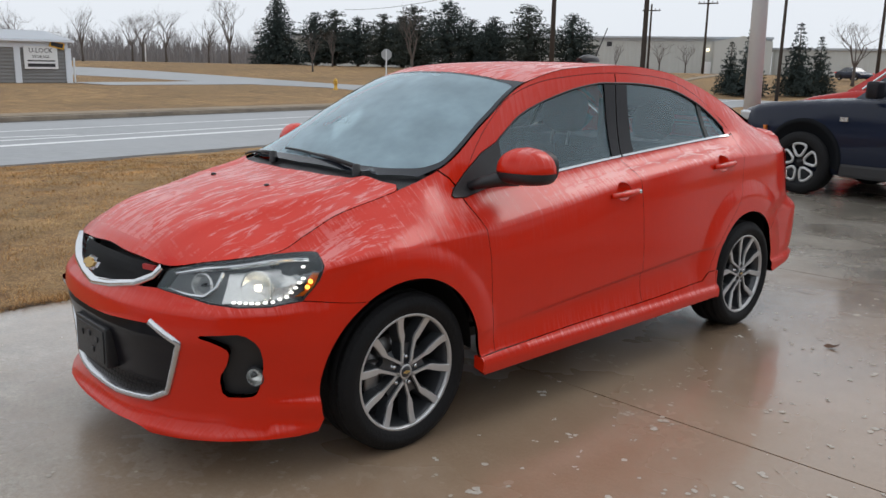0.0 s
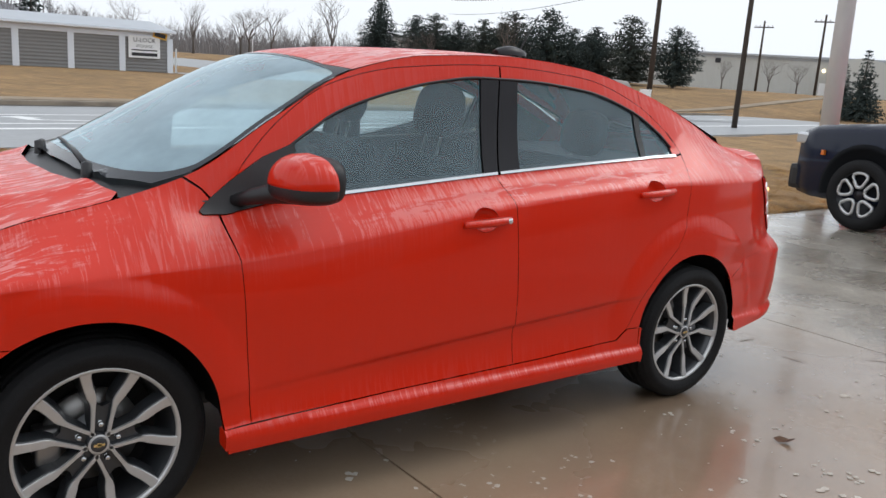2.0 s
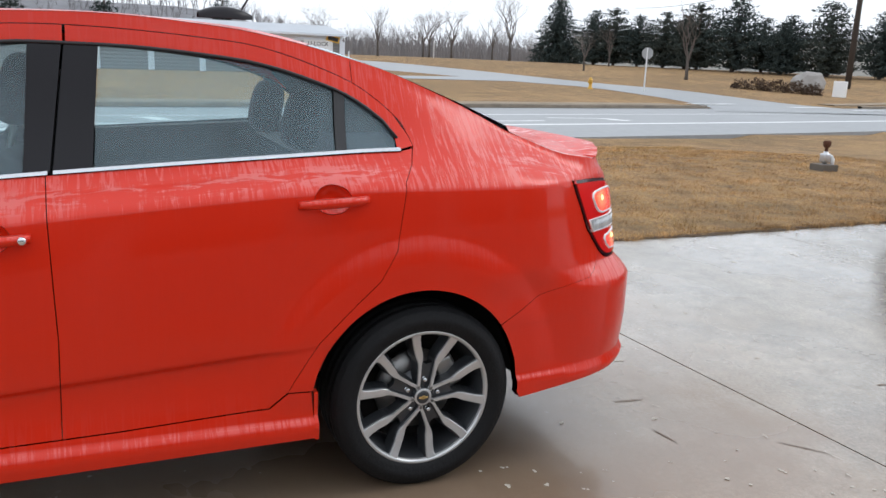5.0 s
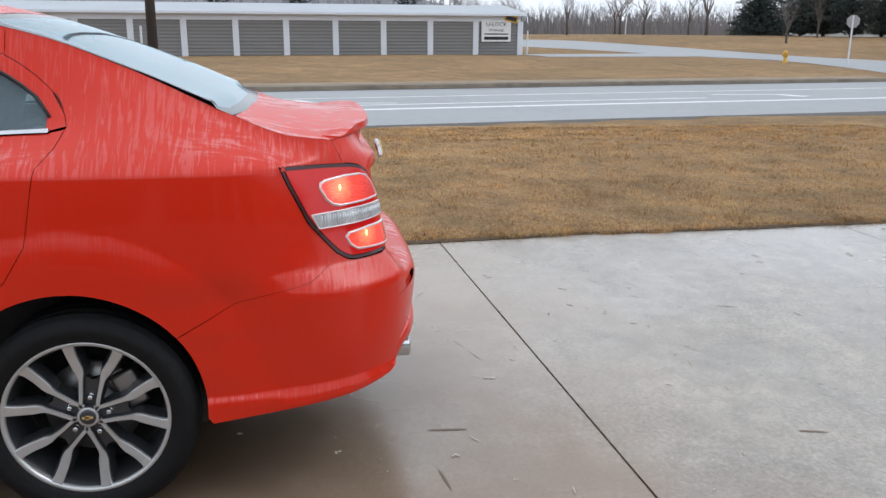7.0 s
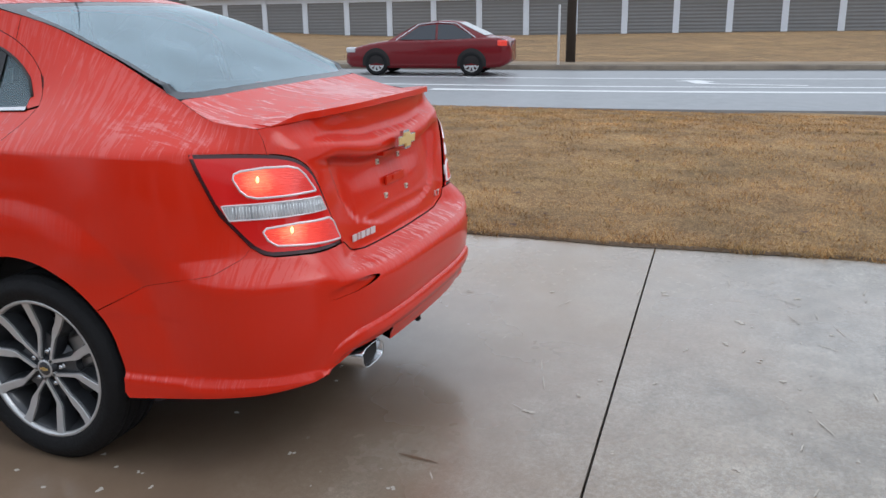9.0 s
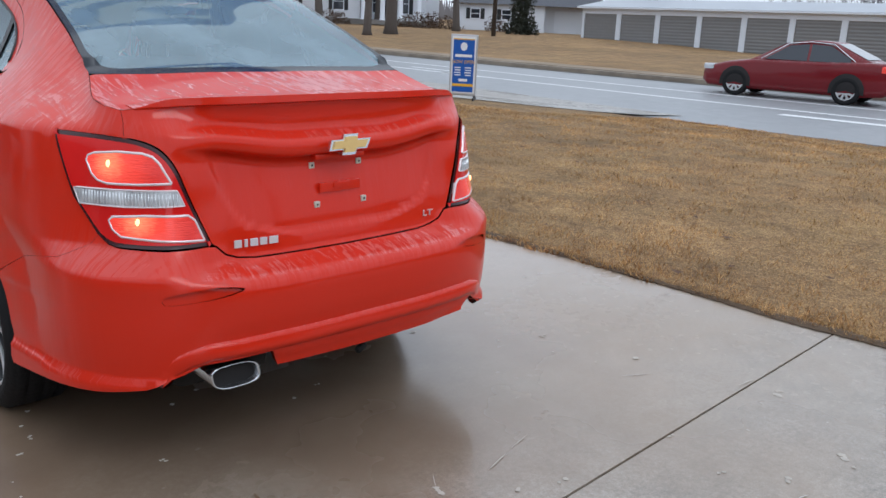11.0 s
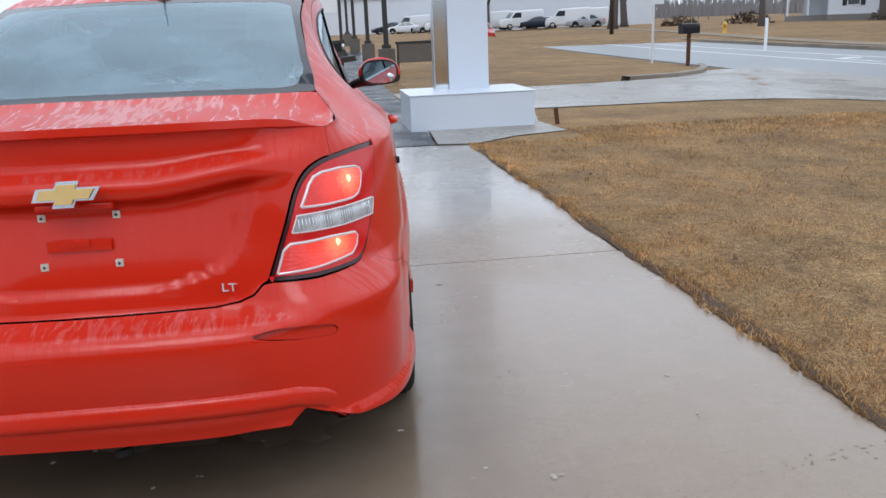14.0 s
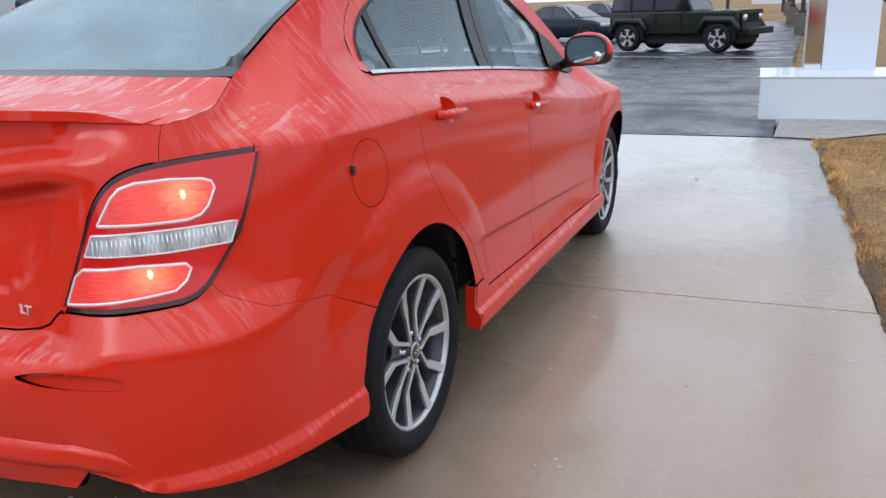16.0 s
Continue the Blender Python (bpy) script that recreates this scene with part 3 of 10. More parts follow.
SHUT = [(0.40, 0.955), (0.47, 1.06), (0.64, 1.22), (0.81, 1.318), (1.09, 1.388), (1.52, 1.418), (1.97, 1.395), (2.3, 1.305), (2.47, 1.19), (2.515, 1.11)]
PANE_TOP = [(0.50, 0.985), (0.62, 1.105), (0.75, 1.187), (0.81, 1.222), (0.99, 1.288), (1.09, 1.316), (1.22, 1.346), (1.43, 1.372), (1.6, 1.372), (1.97, 1.348), (2.27, 1.272), (2.43, 1.175), (2.465, 1.125)]


def curve_of(keys, y0, y1, k=14):
    return [(s_side(y0 + (y1 - y0) * i / k), lerp_keys(keys, y0 + (y1 - y0) * i / k)) for i in range(k + 1)]


def belt(y0, y1, lift=0.0, k=8):
    return [(s_side(y0 + (y1 - y0) * i / k), belt_z(y0 + (y1 - y0) * i / k) + lift) for i in range(k + 1)]


S = s_side
HEADLAMP = [(0.426, 0.673), (0.469, 0.734), (0.629, 0.762), (0.883, 0.782), (1.114, 0.786), (1.08, 0.714), (1.017, 0.649), (0.901, 0.634), (0.78, 0.632), (0.664, 0.641), (0.594, 0.654)]
LAMP_TOP = smooth_line([(4.604, 0.988), (4.78, 0.986), (4.95, 0.976), (5.035, 0.932), (5.087, 0.82), (5.150, 0.698)])
TAIL_LAMP = LAMP_TOP + [(5.0, 0.696), (4.86, 0.699), (4.825, 0.706), (4.785, 0.727), (4.69, 0.82), (4.622, 0.945)]
GRILLE = [(0.0, 0.634), (0.146, 0.648), (0.30, 0.672), (0.399, 0.708), (0.431, 0.740), (0.267, 0.752), (0.05, 0.756), (0.0, 0.756)]
MOUTH = [(0.0, 0.540), (0.15, 0.543), (0.305, 0.553), (0.434, 0.558), (0.558, 0.503), (0.467, 0.308), (0.378, 0.271), (0.131, 0.243), (0.0, 0.241)]
FOG = [(0.62, 0.535), (0.72, 0.542), (0.800, 0.546), (0.856, 0.507), (0.872, 0.437), (0.858, 0.36), (0.838, 0.318), (0.79, 0.312), (0.712, 0.314), (0.702, 0.385), (0.735, 0.430), (0.752, 0.485), (0.70, 0.512)]


FOG = rounded(FOG, 1)


def fold(poly):
    """Mirror an outline that starts and ends on the middle of the nose."""
    return poly + [(-s, z) for s, z in reversed(poly) if s > 1e-6]


def build_sedan():
    car = thing("sedan_car", pose(0, 0, 0), "wet red-orange four-door compact sedan with its lamps lit, parked on concrete", "car")
    g, fine = 0.028, 0.015
    for side in (1, -1):
        # front wing
        wing = ([(1.017, 0.649), (1.08, 0.714), (1.114, 0.786), (0.90, 0.784)] + [(s, nose_line(s)) for s in np.linspace(0.92, S(0.10), 24)] + along_top(0.12, 0.28, 5) + [(S(0.335), 0.99), (S(0.372), 0.945), (S(0.40), 0.80), (S(0.41), 0.6), (S(0.425), 0.305), (S(0.34), 0.30)]
                + arch_points(-0.03, 0.362, 8, 120.8) + [(S(-0.27), 0.628)])
        cut_panel("front_wing", wing, on_skin, fine, RED, car, side=side, rows=skin_rows)
        # sill with its skirt
        sill = [(S(0.345), 0.30), (S(0.9), 0.318), (S(1.6), 0.33), (S(2.02), 0.346), (S(2.075), 0.39), (S(2.145), 0.388), (S(2.158), 0.245), (S(1.2), 0.236), (S(0.345), 0.228)]
        skirt = cut_panel("side_skirt", sill, on_skin, g, RED, car, side=side, rows=skin_rows, flange=0.03, proud=0.004)
        # closed ends of the skirt at the wheel arches
        for y0, z1 in ((2.1585, 0.384), (0.3425, 0.300)):
            xo = skin(s_side(y0), 0.27).x
            bm = bmesh.new()
            pts = [(xo - 0.05, 0.250)] + [(skin(s_side(y0), z).x + 0.0035, z) for z in np.linspace(0.240, z1, 9)] + [(xo - 0.05, z1)]
            prism(bm, [(side * x, z) for x, z in pts], y0 - 0.006, y0 + 0.006)
            part("skirt_end", bm, RED, skirt)
        # doors below the windows
        lower_f = [(S(0.425), 0.305), (S(0.41), 0.6), (S(0.40), 0.80), (S(0.378), 0.945)] + belt(0.40, 1.455, 0.0) + [(S(1.47), 0.6), (S(1.465), 0.328), (S(0.9), 0.318)]
        door_f = cut_panel("front_door", lower_f, on_skin, g, RED, car, side=side, rows=skin_rows, holes=(handle_dish(1.315, 0.872),), step=0.010)
        lower_r = [(S(1.465), 0.328), (S(1.47), 0.6)] + belt(1.455, 2.457, 0.0) + [(S(2.508), 1.094), (S(2.49), 1.05), (S(2.45), 1.0), (S(2.415), 0.80), (S(2.36), 0.71), (S(2.27), 0.63), (S(2.17), 0.535), (S(2.10), 0.43), (S(2.075), 0.39), (S(2.02), 0.346), (S(1.6), 0.330)]
        door_r = cut_panel("rear_door", lower_r, on_skin, fine, RED, car, side=side, rows=skin_rows, holes=(handle_dish(2.218, 0.950),), step=0.010)
        # window frames of the doors
        frame_f = curve_of(SHUT, 0.42, 1.515, 24) + curve_of(PANE_TOP, 1.515, 0.50, 22) + [(S(0.42), 0.952)]
        cut_panel("window_frame", frame_f, on_skin, 0.02, RED, door_f, side=side, near=0.006)
        frame_r = curve_of(SHUT, 1.52, 2.505, 24) + [(S(2.512), 1.10), (S(2.457), 1.086)] + curve_of(PANE_TOP, 2.457, 1.52, 24)
        cut_panel("window_frame", frame_r, on_skin, 0.02, RED, door_r, side=side, near=0.006)
        # black centre posts
        post_f = belt(1.40, 1.468, 0.008, 2) + [(S(1.512), 1.372), (S(1.425), 1.371)]
        cut_panel("centre_post_cover", post_f, on_skin, 0.02, GLOSS_BLACK, door_f, "gloss black window post", side=side, near=0.006)
        post_r = belt(1.473, 1.575, 0.008, 2) + [(S(1.605), 1.372), (S(1.516), 1.372)]
        cut_panel("centre_post_cover", post_r, on_skin, 0.02, GLOSS_BLACK, door_r, "gloss black window post", side=side, near=0.006)
        # mirror triangle
        tri = [(S(0.325), 0.918), (S(0.315), 0.930), (S(0.335), 0.950), (S(0.42), 1.012), (S(0.54), 1.085), (S(0.655), 1.128), (S(0.66), 0.962), (S(0.52), 0.938), (S(0.40), 0.915)]
        cut_panel("mirror_triangle", tri, on_skin, 0.02, BLACK_TRIM, door_f, "black plastic mirror mount", side=side, near=0.006, proud=0.006)
        # side panes
        pane = lambda u, v: (on_skin(u, v)[0] - on_skin(u, v)[1] * 0.007, on_skin(u, v)[1])
        win_f = belt(0.60, 1.40, 0.0) + curve_of(PANE_TOP, 1.43, 0.64, 16)
        ob = cut_panel("door_window", win_f, pane, 0.04, GLASS, door_f, "tinted, rain-spotted side window", side=side, flange=0)
        ob.visible_shadow = False
        win_r = belt(1.575, 2.262, 0.0) + [(S(2.275), 1.262)] + curve_of(PANE_TOP, 2.26, 1.605, 12)
        ob = cut_panel("door_window", win_r, pane, 0.04, GLASS, door_r, "tinted, rain-spotted side window", side=side, flange=0)
        ob.visible_shadow = False
        bar = belt(2.262, 2.298, 0.0, 2) + [(S(2.312), 1.252), (S(2.276), 1.268)]
        cut_panel("window_divider", bar, on_skin, 0.02, BLACK_TRIM, door_r, side=side, near=0.006, proud=-0.002)
        win_q = belt(2.298, 2.455, 0.0, 4) + curve_of(PANE_TOP, 2.462, 2.312, 6)
        ob = cut_panel("quarter_window", win_q, pane, 0.04, GLASS, door_r, side=side, flange=0)
        ob.visible_shadow = False
        # rubber seal round the panes
        seal = curve_of(PANE_TOP, 0.56, 2.465, 50)
        bm = bmesh.new()
        tube(bm, [Vector((side * q.x, q.y, q.z)) for q in [on_skin(u, v - 0.003)[0] for u, v in seal]], 0.0055, 5)
        part("window_seal", bm, BLACK_TRIM, car, "black rubber window seal", flat=False)
        # black seal in the shut line round the doors
        bm = bmesh.new()
        tube(bm, [Vector((side * q.x, q.y, q.z)) for q in [skin(u, v, 0.013) for u, v in curve_of(SHUT, 0.405, 2.50, 70)]], 0.011, 6)
        part("door_seal", bm, DARK_GAP, car, "black rubber door seal", flat=False)
        # bright strip under the windows
        for y0, y1, dr in ((0.62, 1.462, door_f), (1.474, 2.468, door_r)):
            strip = belt(y0, y1, -0.002) + belt(y1, y0, 0.0105)
            cut_panel("belt_moulding", strip, on_skin, 0.03, SATIN, dr, "bright metal strip under the windows", side=side, near=0.004, proud=0.006)
        # roof rail from screen pillar to rear pillar
        rail = along_top(0.285, 2.34, 44) + curve_of(SHUT, 2.34, 0.42, 34) + [(S(0.375), 0.95), (S(0.335), 0.995)]
        cut_panel("roof_rail", rail, on_skin, 0.024, RED, car, side=side, near=0.007)
        # rear quarter with its pillar
        cap = [(S(2.745) + 0.088 * math.cos(a * math.pi / 12), 0.870 + 0.084 * math.sin(a * math.pi / 12)) for a in range(24)]
        quarter = (curve_of(SHUT, 2.34, 2.505, 6) + [(S(2.512), 1.10), (S(2.49), 1.05), (S(2.45), 1.0), (S(2.415), 0.80), (S(2.36), 0.71), (S(2.27), 0.63), (S(2.17), 0.535), (S(2.10), 0.43), (S(2.075), 0.39), (S(2.145), 0.388)]
                   + arch_points(2.5, 0.358, 168, 37.6) + [(S(2.95), 0.617), (S(3.07), 0.643), (4.665, 0.658), (4.76, 0.700), (4.785, 0.727), (4.69, 0.82), (4.622, 0.945)] + [q for q in LAMP_TOP if q[0] < 4.855] + [(4.863, 0.9785), (4.853, 1.018), (4.835, 1.050), (4.795, 1.0545)] + along_top(3.19, 2.34, 20)[1:])
        cut_panel("quarter_panel", quarter, on_skin, fine, RED, car, side=side, rows=skin_rows, gap=0.0005, holes=(cap,) if side < 0 else ())
        if side < 0:
            cut_panel("fuel_flap", cap, on_skin, 0.02, RED, car, side=side, gap=0.0016, flange=0.008)
            bm = boxed(-0.801, -0.775, 2.818, 2.830, 0.880, 0.902, bevel=0.004)
            part("fuel_flap_buffer", bm, BLACK_TRIM, car)
        handles(door_f, side, 1.315, 0.872, True)
        handles(door_r, side, 2.218, 0.950, False)
        door_mirror(door_f, side)
        head_lamp(car, side)
        tail_lamp(car, side)
        fog_lamp(car, side)
        # wheel wells
        for yc in (-0.02, 2.51):
            bm = bmesh.new()
            lathe(bm, [(0.05, 0.45), (0.375, 0.45), (0.385, 0.72), (0.372, 0.775)], "x", 40, Matrix.Translation((0, yc, 0.315)) @ Matrix.Diagonal((side, 1, 1, 1)))
            for v in bm.verts:
                v.co.x = math.copysign(min(abs(v.co.x), skin(s_side(v.co.y), max(0.2, v.co.z)).x - 0.016), v.co.x)
            bmesh.ops.delete(bm, geom=[v for v in bm.verts if v.co.z < 0.30], context="VERTS")
            part("wheel_well", bm, DARK_GAP, car, "black wheel arch liner", flat=False)
    # front bumper
    bottom = [(S(-0.40), 0.178), (0.993, 0.170), (0.765, 0.168), (0.409, 0.160), (0.36, 0.172), (0.281, 0.176), (0.076, 0.172), (0.0, 0.172)]
    upper = [(0.0, 0.626), (0.163, 0.640), (0.326, 0.666), (0.426, 0.671), (0.594, 0.652), (0.664, 0.639), (0.78, 0.630), (0.901, 0.632), (1.017, 0.647), (S(-0.27), 0.628)]
    half = upper + arch_points(-0.03, 0.362, 121.2, 195, 16) + bottom
    bumper_f = cut_panel("front_bumper", fold(half), on_skin, g, RED, car, rows=skin_rows, holes=(fold(MOUTH), FOG, [(-s, z) for s, z in FOG]), flange=0.025, gap=0.0004)
    # rear bumper
    half = ([(S_END, 0.6405), (5.30, 0.6435), (5.235, 0.650), (5.195, 0.664), (5.165, 0.690), (5.136, 0.694), (5.0, 0.693), (4.86, 0.697), (4.825, 0.704), (4.785, 0.727), (4.76, 0.70), (4.665, 0.658), (S(3.07), 0.643), (S(2.95), 0.617)]
            + arch_points(2.5, 0.358, 37.3, -4, 10) + [(S(2.87), 0.272), (4.55, 0.287), (4.80, 0.305), (4.95, 0.325), (5.05, 0.36), (5.10, 0.385)]
            )
    left = half + [(5.30, 0.395), (5.33, 0.335), (S_END, 0.328)]
    right = [(2 * S_END - s, z) for s, z in reversed(half + [(5.14, 0.34), (5.3, 0.33)])]
    bumper_r = cut_panel("rear_bumper", left + right[:-1], on_skin, g, RED, car, rows=skin_rows, holes=SLOTS, flange=0.03, gap=0.0004)
    rear_bumper_details(bumper_r)
    # bonnet
    pts = [(p.x, p.y) for p in NOSE_EDGE[:-1]] + [(0.585, 0.11), (0.50, 0.075), (0.40, 0.035), (0.25, 0.0), (0.0, -0.02)]
    bonnet = cut_panel("bonnet", both(pts), on_top, 0.03, RED, car, flange=0.012)
    for x in (-0.235, 0.195):
        bm = boxed(x - 0.010, x + 0.010, -0.233, -0.217, 0.948, 0.965, bevel=0.005)
        part("washer_jet", bm, BLACK_TRIM, bonnet, "small black washer jet", flat=False)
    # cowl
    cowl = [(0.0, -0.015), (0.25, 0.005), (0.40, 0.04), (0.50, 0.08), (0.585, 0.115), (0.615, 0.10), (0.62, 0.24), (0.5, 0.12), (0.3, 0.075), (0.0, 0.06)]
    lowered = lambda u, v: (on_top(u, v)[0] - Vector((0, 0, 0.018)), on_top(u, v)[1])
    cut_panel("cowl_cover", both(cowl), lowered, 0.04, BLACK_TRIM, car, "black plastic grille below the windscreen")
    # windscreen, roof, rear window
    ws = [(0.0, 0.045), (0.30, 0.06), (0.48, 0.11), (0.605, 0.20)] + [(lerp_keys(TOP_X, y) - 0.006, y) for y in np.linspace(0.3, 0.90, 14)] + [(0.40, 0.845), (0.2, 0.815), (0.0, 0.805)]
    ob = cut_panel("windscreen", both(ws), on_top, 0.05, SCREEN_GLASS, car, "wet, misted windscreen", flange=0)
    ob.visible_shadow = False
    clear = [(0.0, 0.085), (0.30, 0.101), (0.465, 0.150), (0.575, 0.235)] + [(lerp_keys(TOP_X, y) - 0.024, y) for y in np.linspace(0.32, 0.85, 12)] + [(0.39, 0.83), (0.2, 0.80), (0.0, 0.79)]
    cut_panel("windscreen_border", both(ws), on_top, 0.05, BAND, car, "black printed border of the windscreen", holes=(rounded(both(clear), 3),), flange=0, gap=0, proud=0.0012)
    rf = [(0.0, 0.81), (0.2, 0.82), (0.40, 0.85), (0.515, 0.905)] + [(lerp_keys(TOP_X, y) - 0.002, y) for y in np.linspace(0.95, 2.2, 26)] + [(0.3, 2.27), (0.0, 2.29)]
    cut_panel("roof_panel", both(rf), on_top, 0.05, RED, car)
    rw = [(0.0, 2.295), (0.3, 2.275), (0.51, 2.205)] + [(lerp_keys(TOP_X, y) - 0.004, y) for y in np.linspace(2.3, 2.90, 16)] + [(0.565, 2.945), (0.4, 2.975), (0.0, 2.99)]
    inner = [(0.0, 2.345), (0.3, 2.325), (0.470, 2.278), (0.489, 2.45), (0.517, 2.75), (0.536, 2.86), (0.505, 2.926), (0.35, 2.938), (0.2, 2.945), (0.0, 2.948)]
    inner = rounded(both(inner), 3)
    ob = cut_panel("rear_window", inner, on_top, 0.05, REAR_GLASS, car, "misted rear window with heater lines", flange=0, gap=0)
    ob.visible_shadow = False
    cut_panel("rear_window_border", both(rw), on_top, 0.04, BAND, car, "black printed border of the rear window", holes=(inner,), flange=0, gap=0)
    # boot lid: deck and back
    deck = [(0.0, 2.985), (0.4, 2.972), (0.555, 2.95)] + [(x, y) for x, y in zip(TAIL_X, TAIL_Y) if y > 2.955]
    boot = cut_panel("boot_lid", both(deck), on_top, 0.03, RED, car, flange=0.005)
    back = [(4.835, 1.050), (4.853, 1.018), (4.863, 0.9785)] + [(u + 0.003, v + 0.001) for u, v in LAMP_TOP if u > 4.872] + [(5.168, 0.692), (5.198, 0.6665), (5.237, 0.6525), (5.30, 0.646), (S_END, 0.643)]
    crest = [(4.88, 1.055), (5.0, 1.070), (5.2, 1.078)]
    full = back + [(2 * S_END - s, z) for s, z in reversed(back[:-1])] + [(2 * S_END - s, z) for s, z in crest] + [(S_END, 1.080)] + crest[::-1]
    cut_panel("boot_back", full, on_skin, 0.012, RED, boot, rows=skin_rows, flange=0.008)
    boot_details(boot)
    # grille
    gr = lambda u, v: (on_skin(u, v)[0] - on_skin(u, v)[1] * 0.03, on_skin(u, v)[1])
    grille = cut_panel("upper_grille", fold(GRILLE), gr, 0.03, GRILLE_BLACK, car, "black honeycomb grille with a chrome surround", flange=0.0)
    honeycomb(grille, fold(GRILLE), 0.012, 0.026)
    low = [(s, z) for s, z in GRILLE[:5]]
    bm = bmesh.new()
    path = [(-s, z) for s, z in reversed(low)] + low[1:]
    path = dense_line(path, 0.03)
    ring_strip(bm, path, 0.026, 0.018)
    part("grille_surround", bm, CHROME, grille, "chrome grille surround", flat=False)
    p, n = on_skin(0.35, 0.729)
    turn = Vector((n.x, n.y, 0.0)).to_track_quat("Y", "Z").to_matrix().to_4x4()
    badge = part("trim_badge", boxed(-0.030, 0.030, -0.014, 0.0, -0.009, 0.009, bevel=0.003), SIGN_TRIM, grille, "small red and silver trim badge")
    badge.matrix_basis = Matrix.Translation(p) @ turn
    bowtie(grille, pose(0, -0.838, 0.700, -27, 0, 0), 0.15)
    mouth = cut_panel("lower_grille", fold(MOUTH), lambda u, v: (on_skin(u, v)[0] - on_skin(u, v)[1] * (0.008 + 0.05 * smooth(0.512, 0.520, v)), on_skin(u, v)[1]), 0.02, GLOSS_BLACK, bumper_f, "smooth black lower grille panel with a dark slot", flange=0, gap=0)
    honeycomb(mouth, fold([(0, 0.325), (0.40, 0.335), (0.43, 0.32), (0.38, 0.285), (0, 0.255)]), 0.002, 0.028)
    bm = boxed(-0.145, 0.145, -0.866, -0.82, 0.335, 0.485, bevel=0.008)
    box(bm, -0.128, 0.128, -0.870, -0.864, 0.35, 0.470, bevel=0.003)
    for x, z in ((-0.07, 0.43), (0.0, 0.44), (0.07, 0.43), (0.03, 0.385)):
        box(bm, x - 0.012, x + 0.012, -0.874, -0.869, z - 0.010, z + 0.010, bevel=0.002)
    part("plate_holder", bm, BLACK_TRIM, bumper_f, "empty black number plate holder", flat=False)
    for sg in (1, -1):
        bm = bmesh.new()
        path = dense_line([(sg * 0.434, 0.565), (sg * 0.558, 0.503), (sg * 0.471, 0.308), (sg * 0.378, 0.268), (sg * 0.132, 0.240), (sg * 0.0, 0.238)], 0.025)
        ring_strip(bm, path, 0.026, 0.016)
        part("mouth_trim", bm, SATIN, bumper_f, "satin chrome trim", flat=False)
    # inner shell so that no gap shows through
    bm = bmesh.new()
    ss, zs = np.linspace(0.0, S_END, 90), [0.34, 0.38, 0.45, 0.58, 0.64, 0.70, 0.74, 0.77]
    for sg in (1, -1):
        gridv = [[None] * len(zs) for _ in ss]
        for i, s in enumerate(ss):
            for j, z in enumerate(zs):
                p = skin(s, z, 0.085)
                gridv[i][j] = bm.verts.new((sg * p.x, p.y, p.z))
        for i in range(len(ss) - 1):
            for j in range(len(zs) - 1):
                y = gridv[i][j].co.y
                c = gridv[i][j].co
                if min(math.hypot(c.y + 0.02, c.z - 0.315), math.hypot(c.y - 2.51, c.z - 0.315)) > 0.45:
                    bm.faces.new((gridv[i][j], gridv[i + 1][j], gridv[i + 1][j + 1], gridv[i][j + 1]))
    box(bm, -0.50, 0.50, -0.58, 3.0, 0.26, 0.29)
    part("inner_shell", bm, DARK_GAP, car, "dark inner metal behind the panels")
    interior(car)
    wipers(car)
    antenna(car)
    for sg in (1, -1):
        for yc in (0.0, 2.525):
            road_wheel(car, sg, yc, -9 if sg > 0 else 0 if yc > 1 else 24)
    return car


def ring_strip(bm, path, width, thick, taper=0):
    """A raised bright strip along a line on the skin."""
    rows = []
    for i, (s, z) in enumerate(path):
        a, b = path[max(i - 1, 0)], path[min(i + 1, len(path) - 1)]
        t = Vector((b[0] - a[0], b[1] - a[1])).normalized() if a != b else Vector((1, 0))
        nx, nz = -t.y, t.x
        ring = []
        th = thick * min(1.0, (min(i, len(path) - 1 - i) + 0.5) / taper) if taper else thick
        for off, up in ((-width / 2, -0.02), (-width / 2, th * 0.6), (-width / 4, th), (width / 4, th), (width / 2, th * 0.6), (width / 2, -0.02)):
            p, n = on_skin(s + nx * off, z + nz * off)
            ring.append(bm.verts.new(p + n * (up - 0.006)))
        rows.append(ring)
    for a, b in zip(rows, rows[1:]):
        for k in range(5):
            bm.faces.new((a[k], a[k + 1], b[k + 1], b[k]))


def honeycomb(parent, poly, deep, cell):
    """Bars of a honeycomb mesh in front of a grille."""
    bm = bmesh.new()
    lo, hi = np.array(poly).min(0), np.array(poly).max(0)
    h = cell * 0.8
    for j, z in enumerate(np.arange(lo[1], hi[1], h)):
        for s in np.arange(lo[0] + (cell / 2 if j % 2 else 0), hi[0], cell):
            q = np.array([(s, z)])
            if not inside(poly, q)[0]:
                continue
            c, n = on_skin(float(s), float(z))
            t = Vector((-n.y, n.x, 0)).normalized()
            up = n.cross(t)
            if up.z < 0:
                up = -up
            outer, inner, back = [], [], []
            for k in range(6):
                a = math.pi / 6 + k * math.pi / 3
                d = t * math.cos(a) + up * math.sin(a)
                outer.append(bm.verts.new(c - n * deep + d * cell * 0.54))
                inner.append(bm.verts.new(c - n * deep + d * cell * 0.40))
            for k in range(6):
                bm.faces.new((outer[k], outer[(k + 1) % 6], inner[(k + 1) % 6], inner[k]))
    part("grille_mesh", bm, GRILLE_BLACK, parent, "black honeycomb mesh")


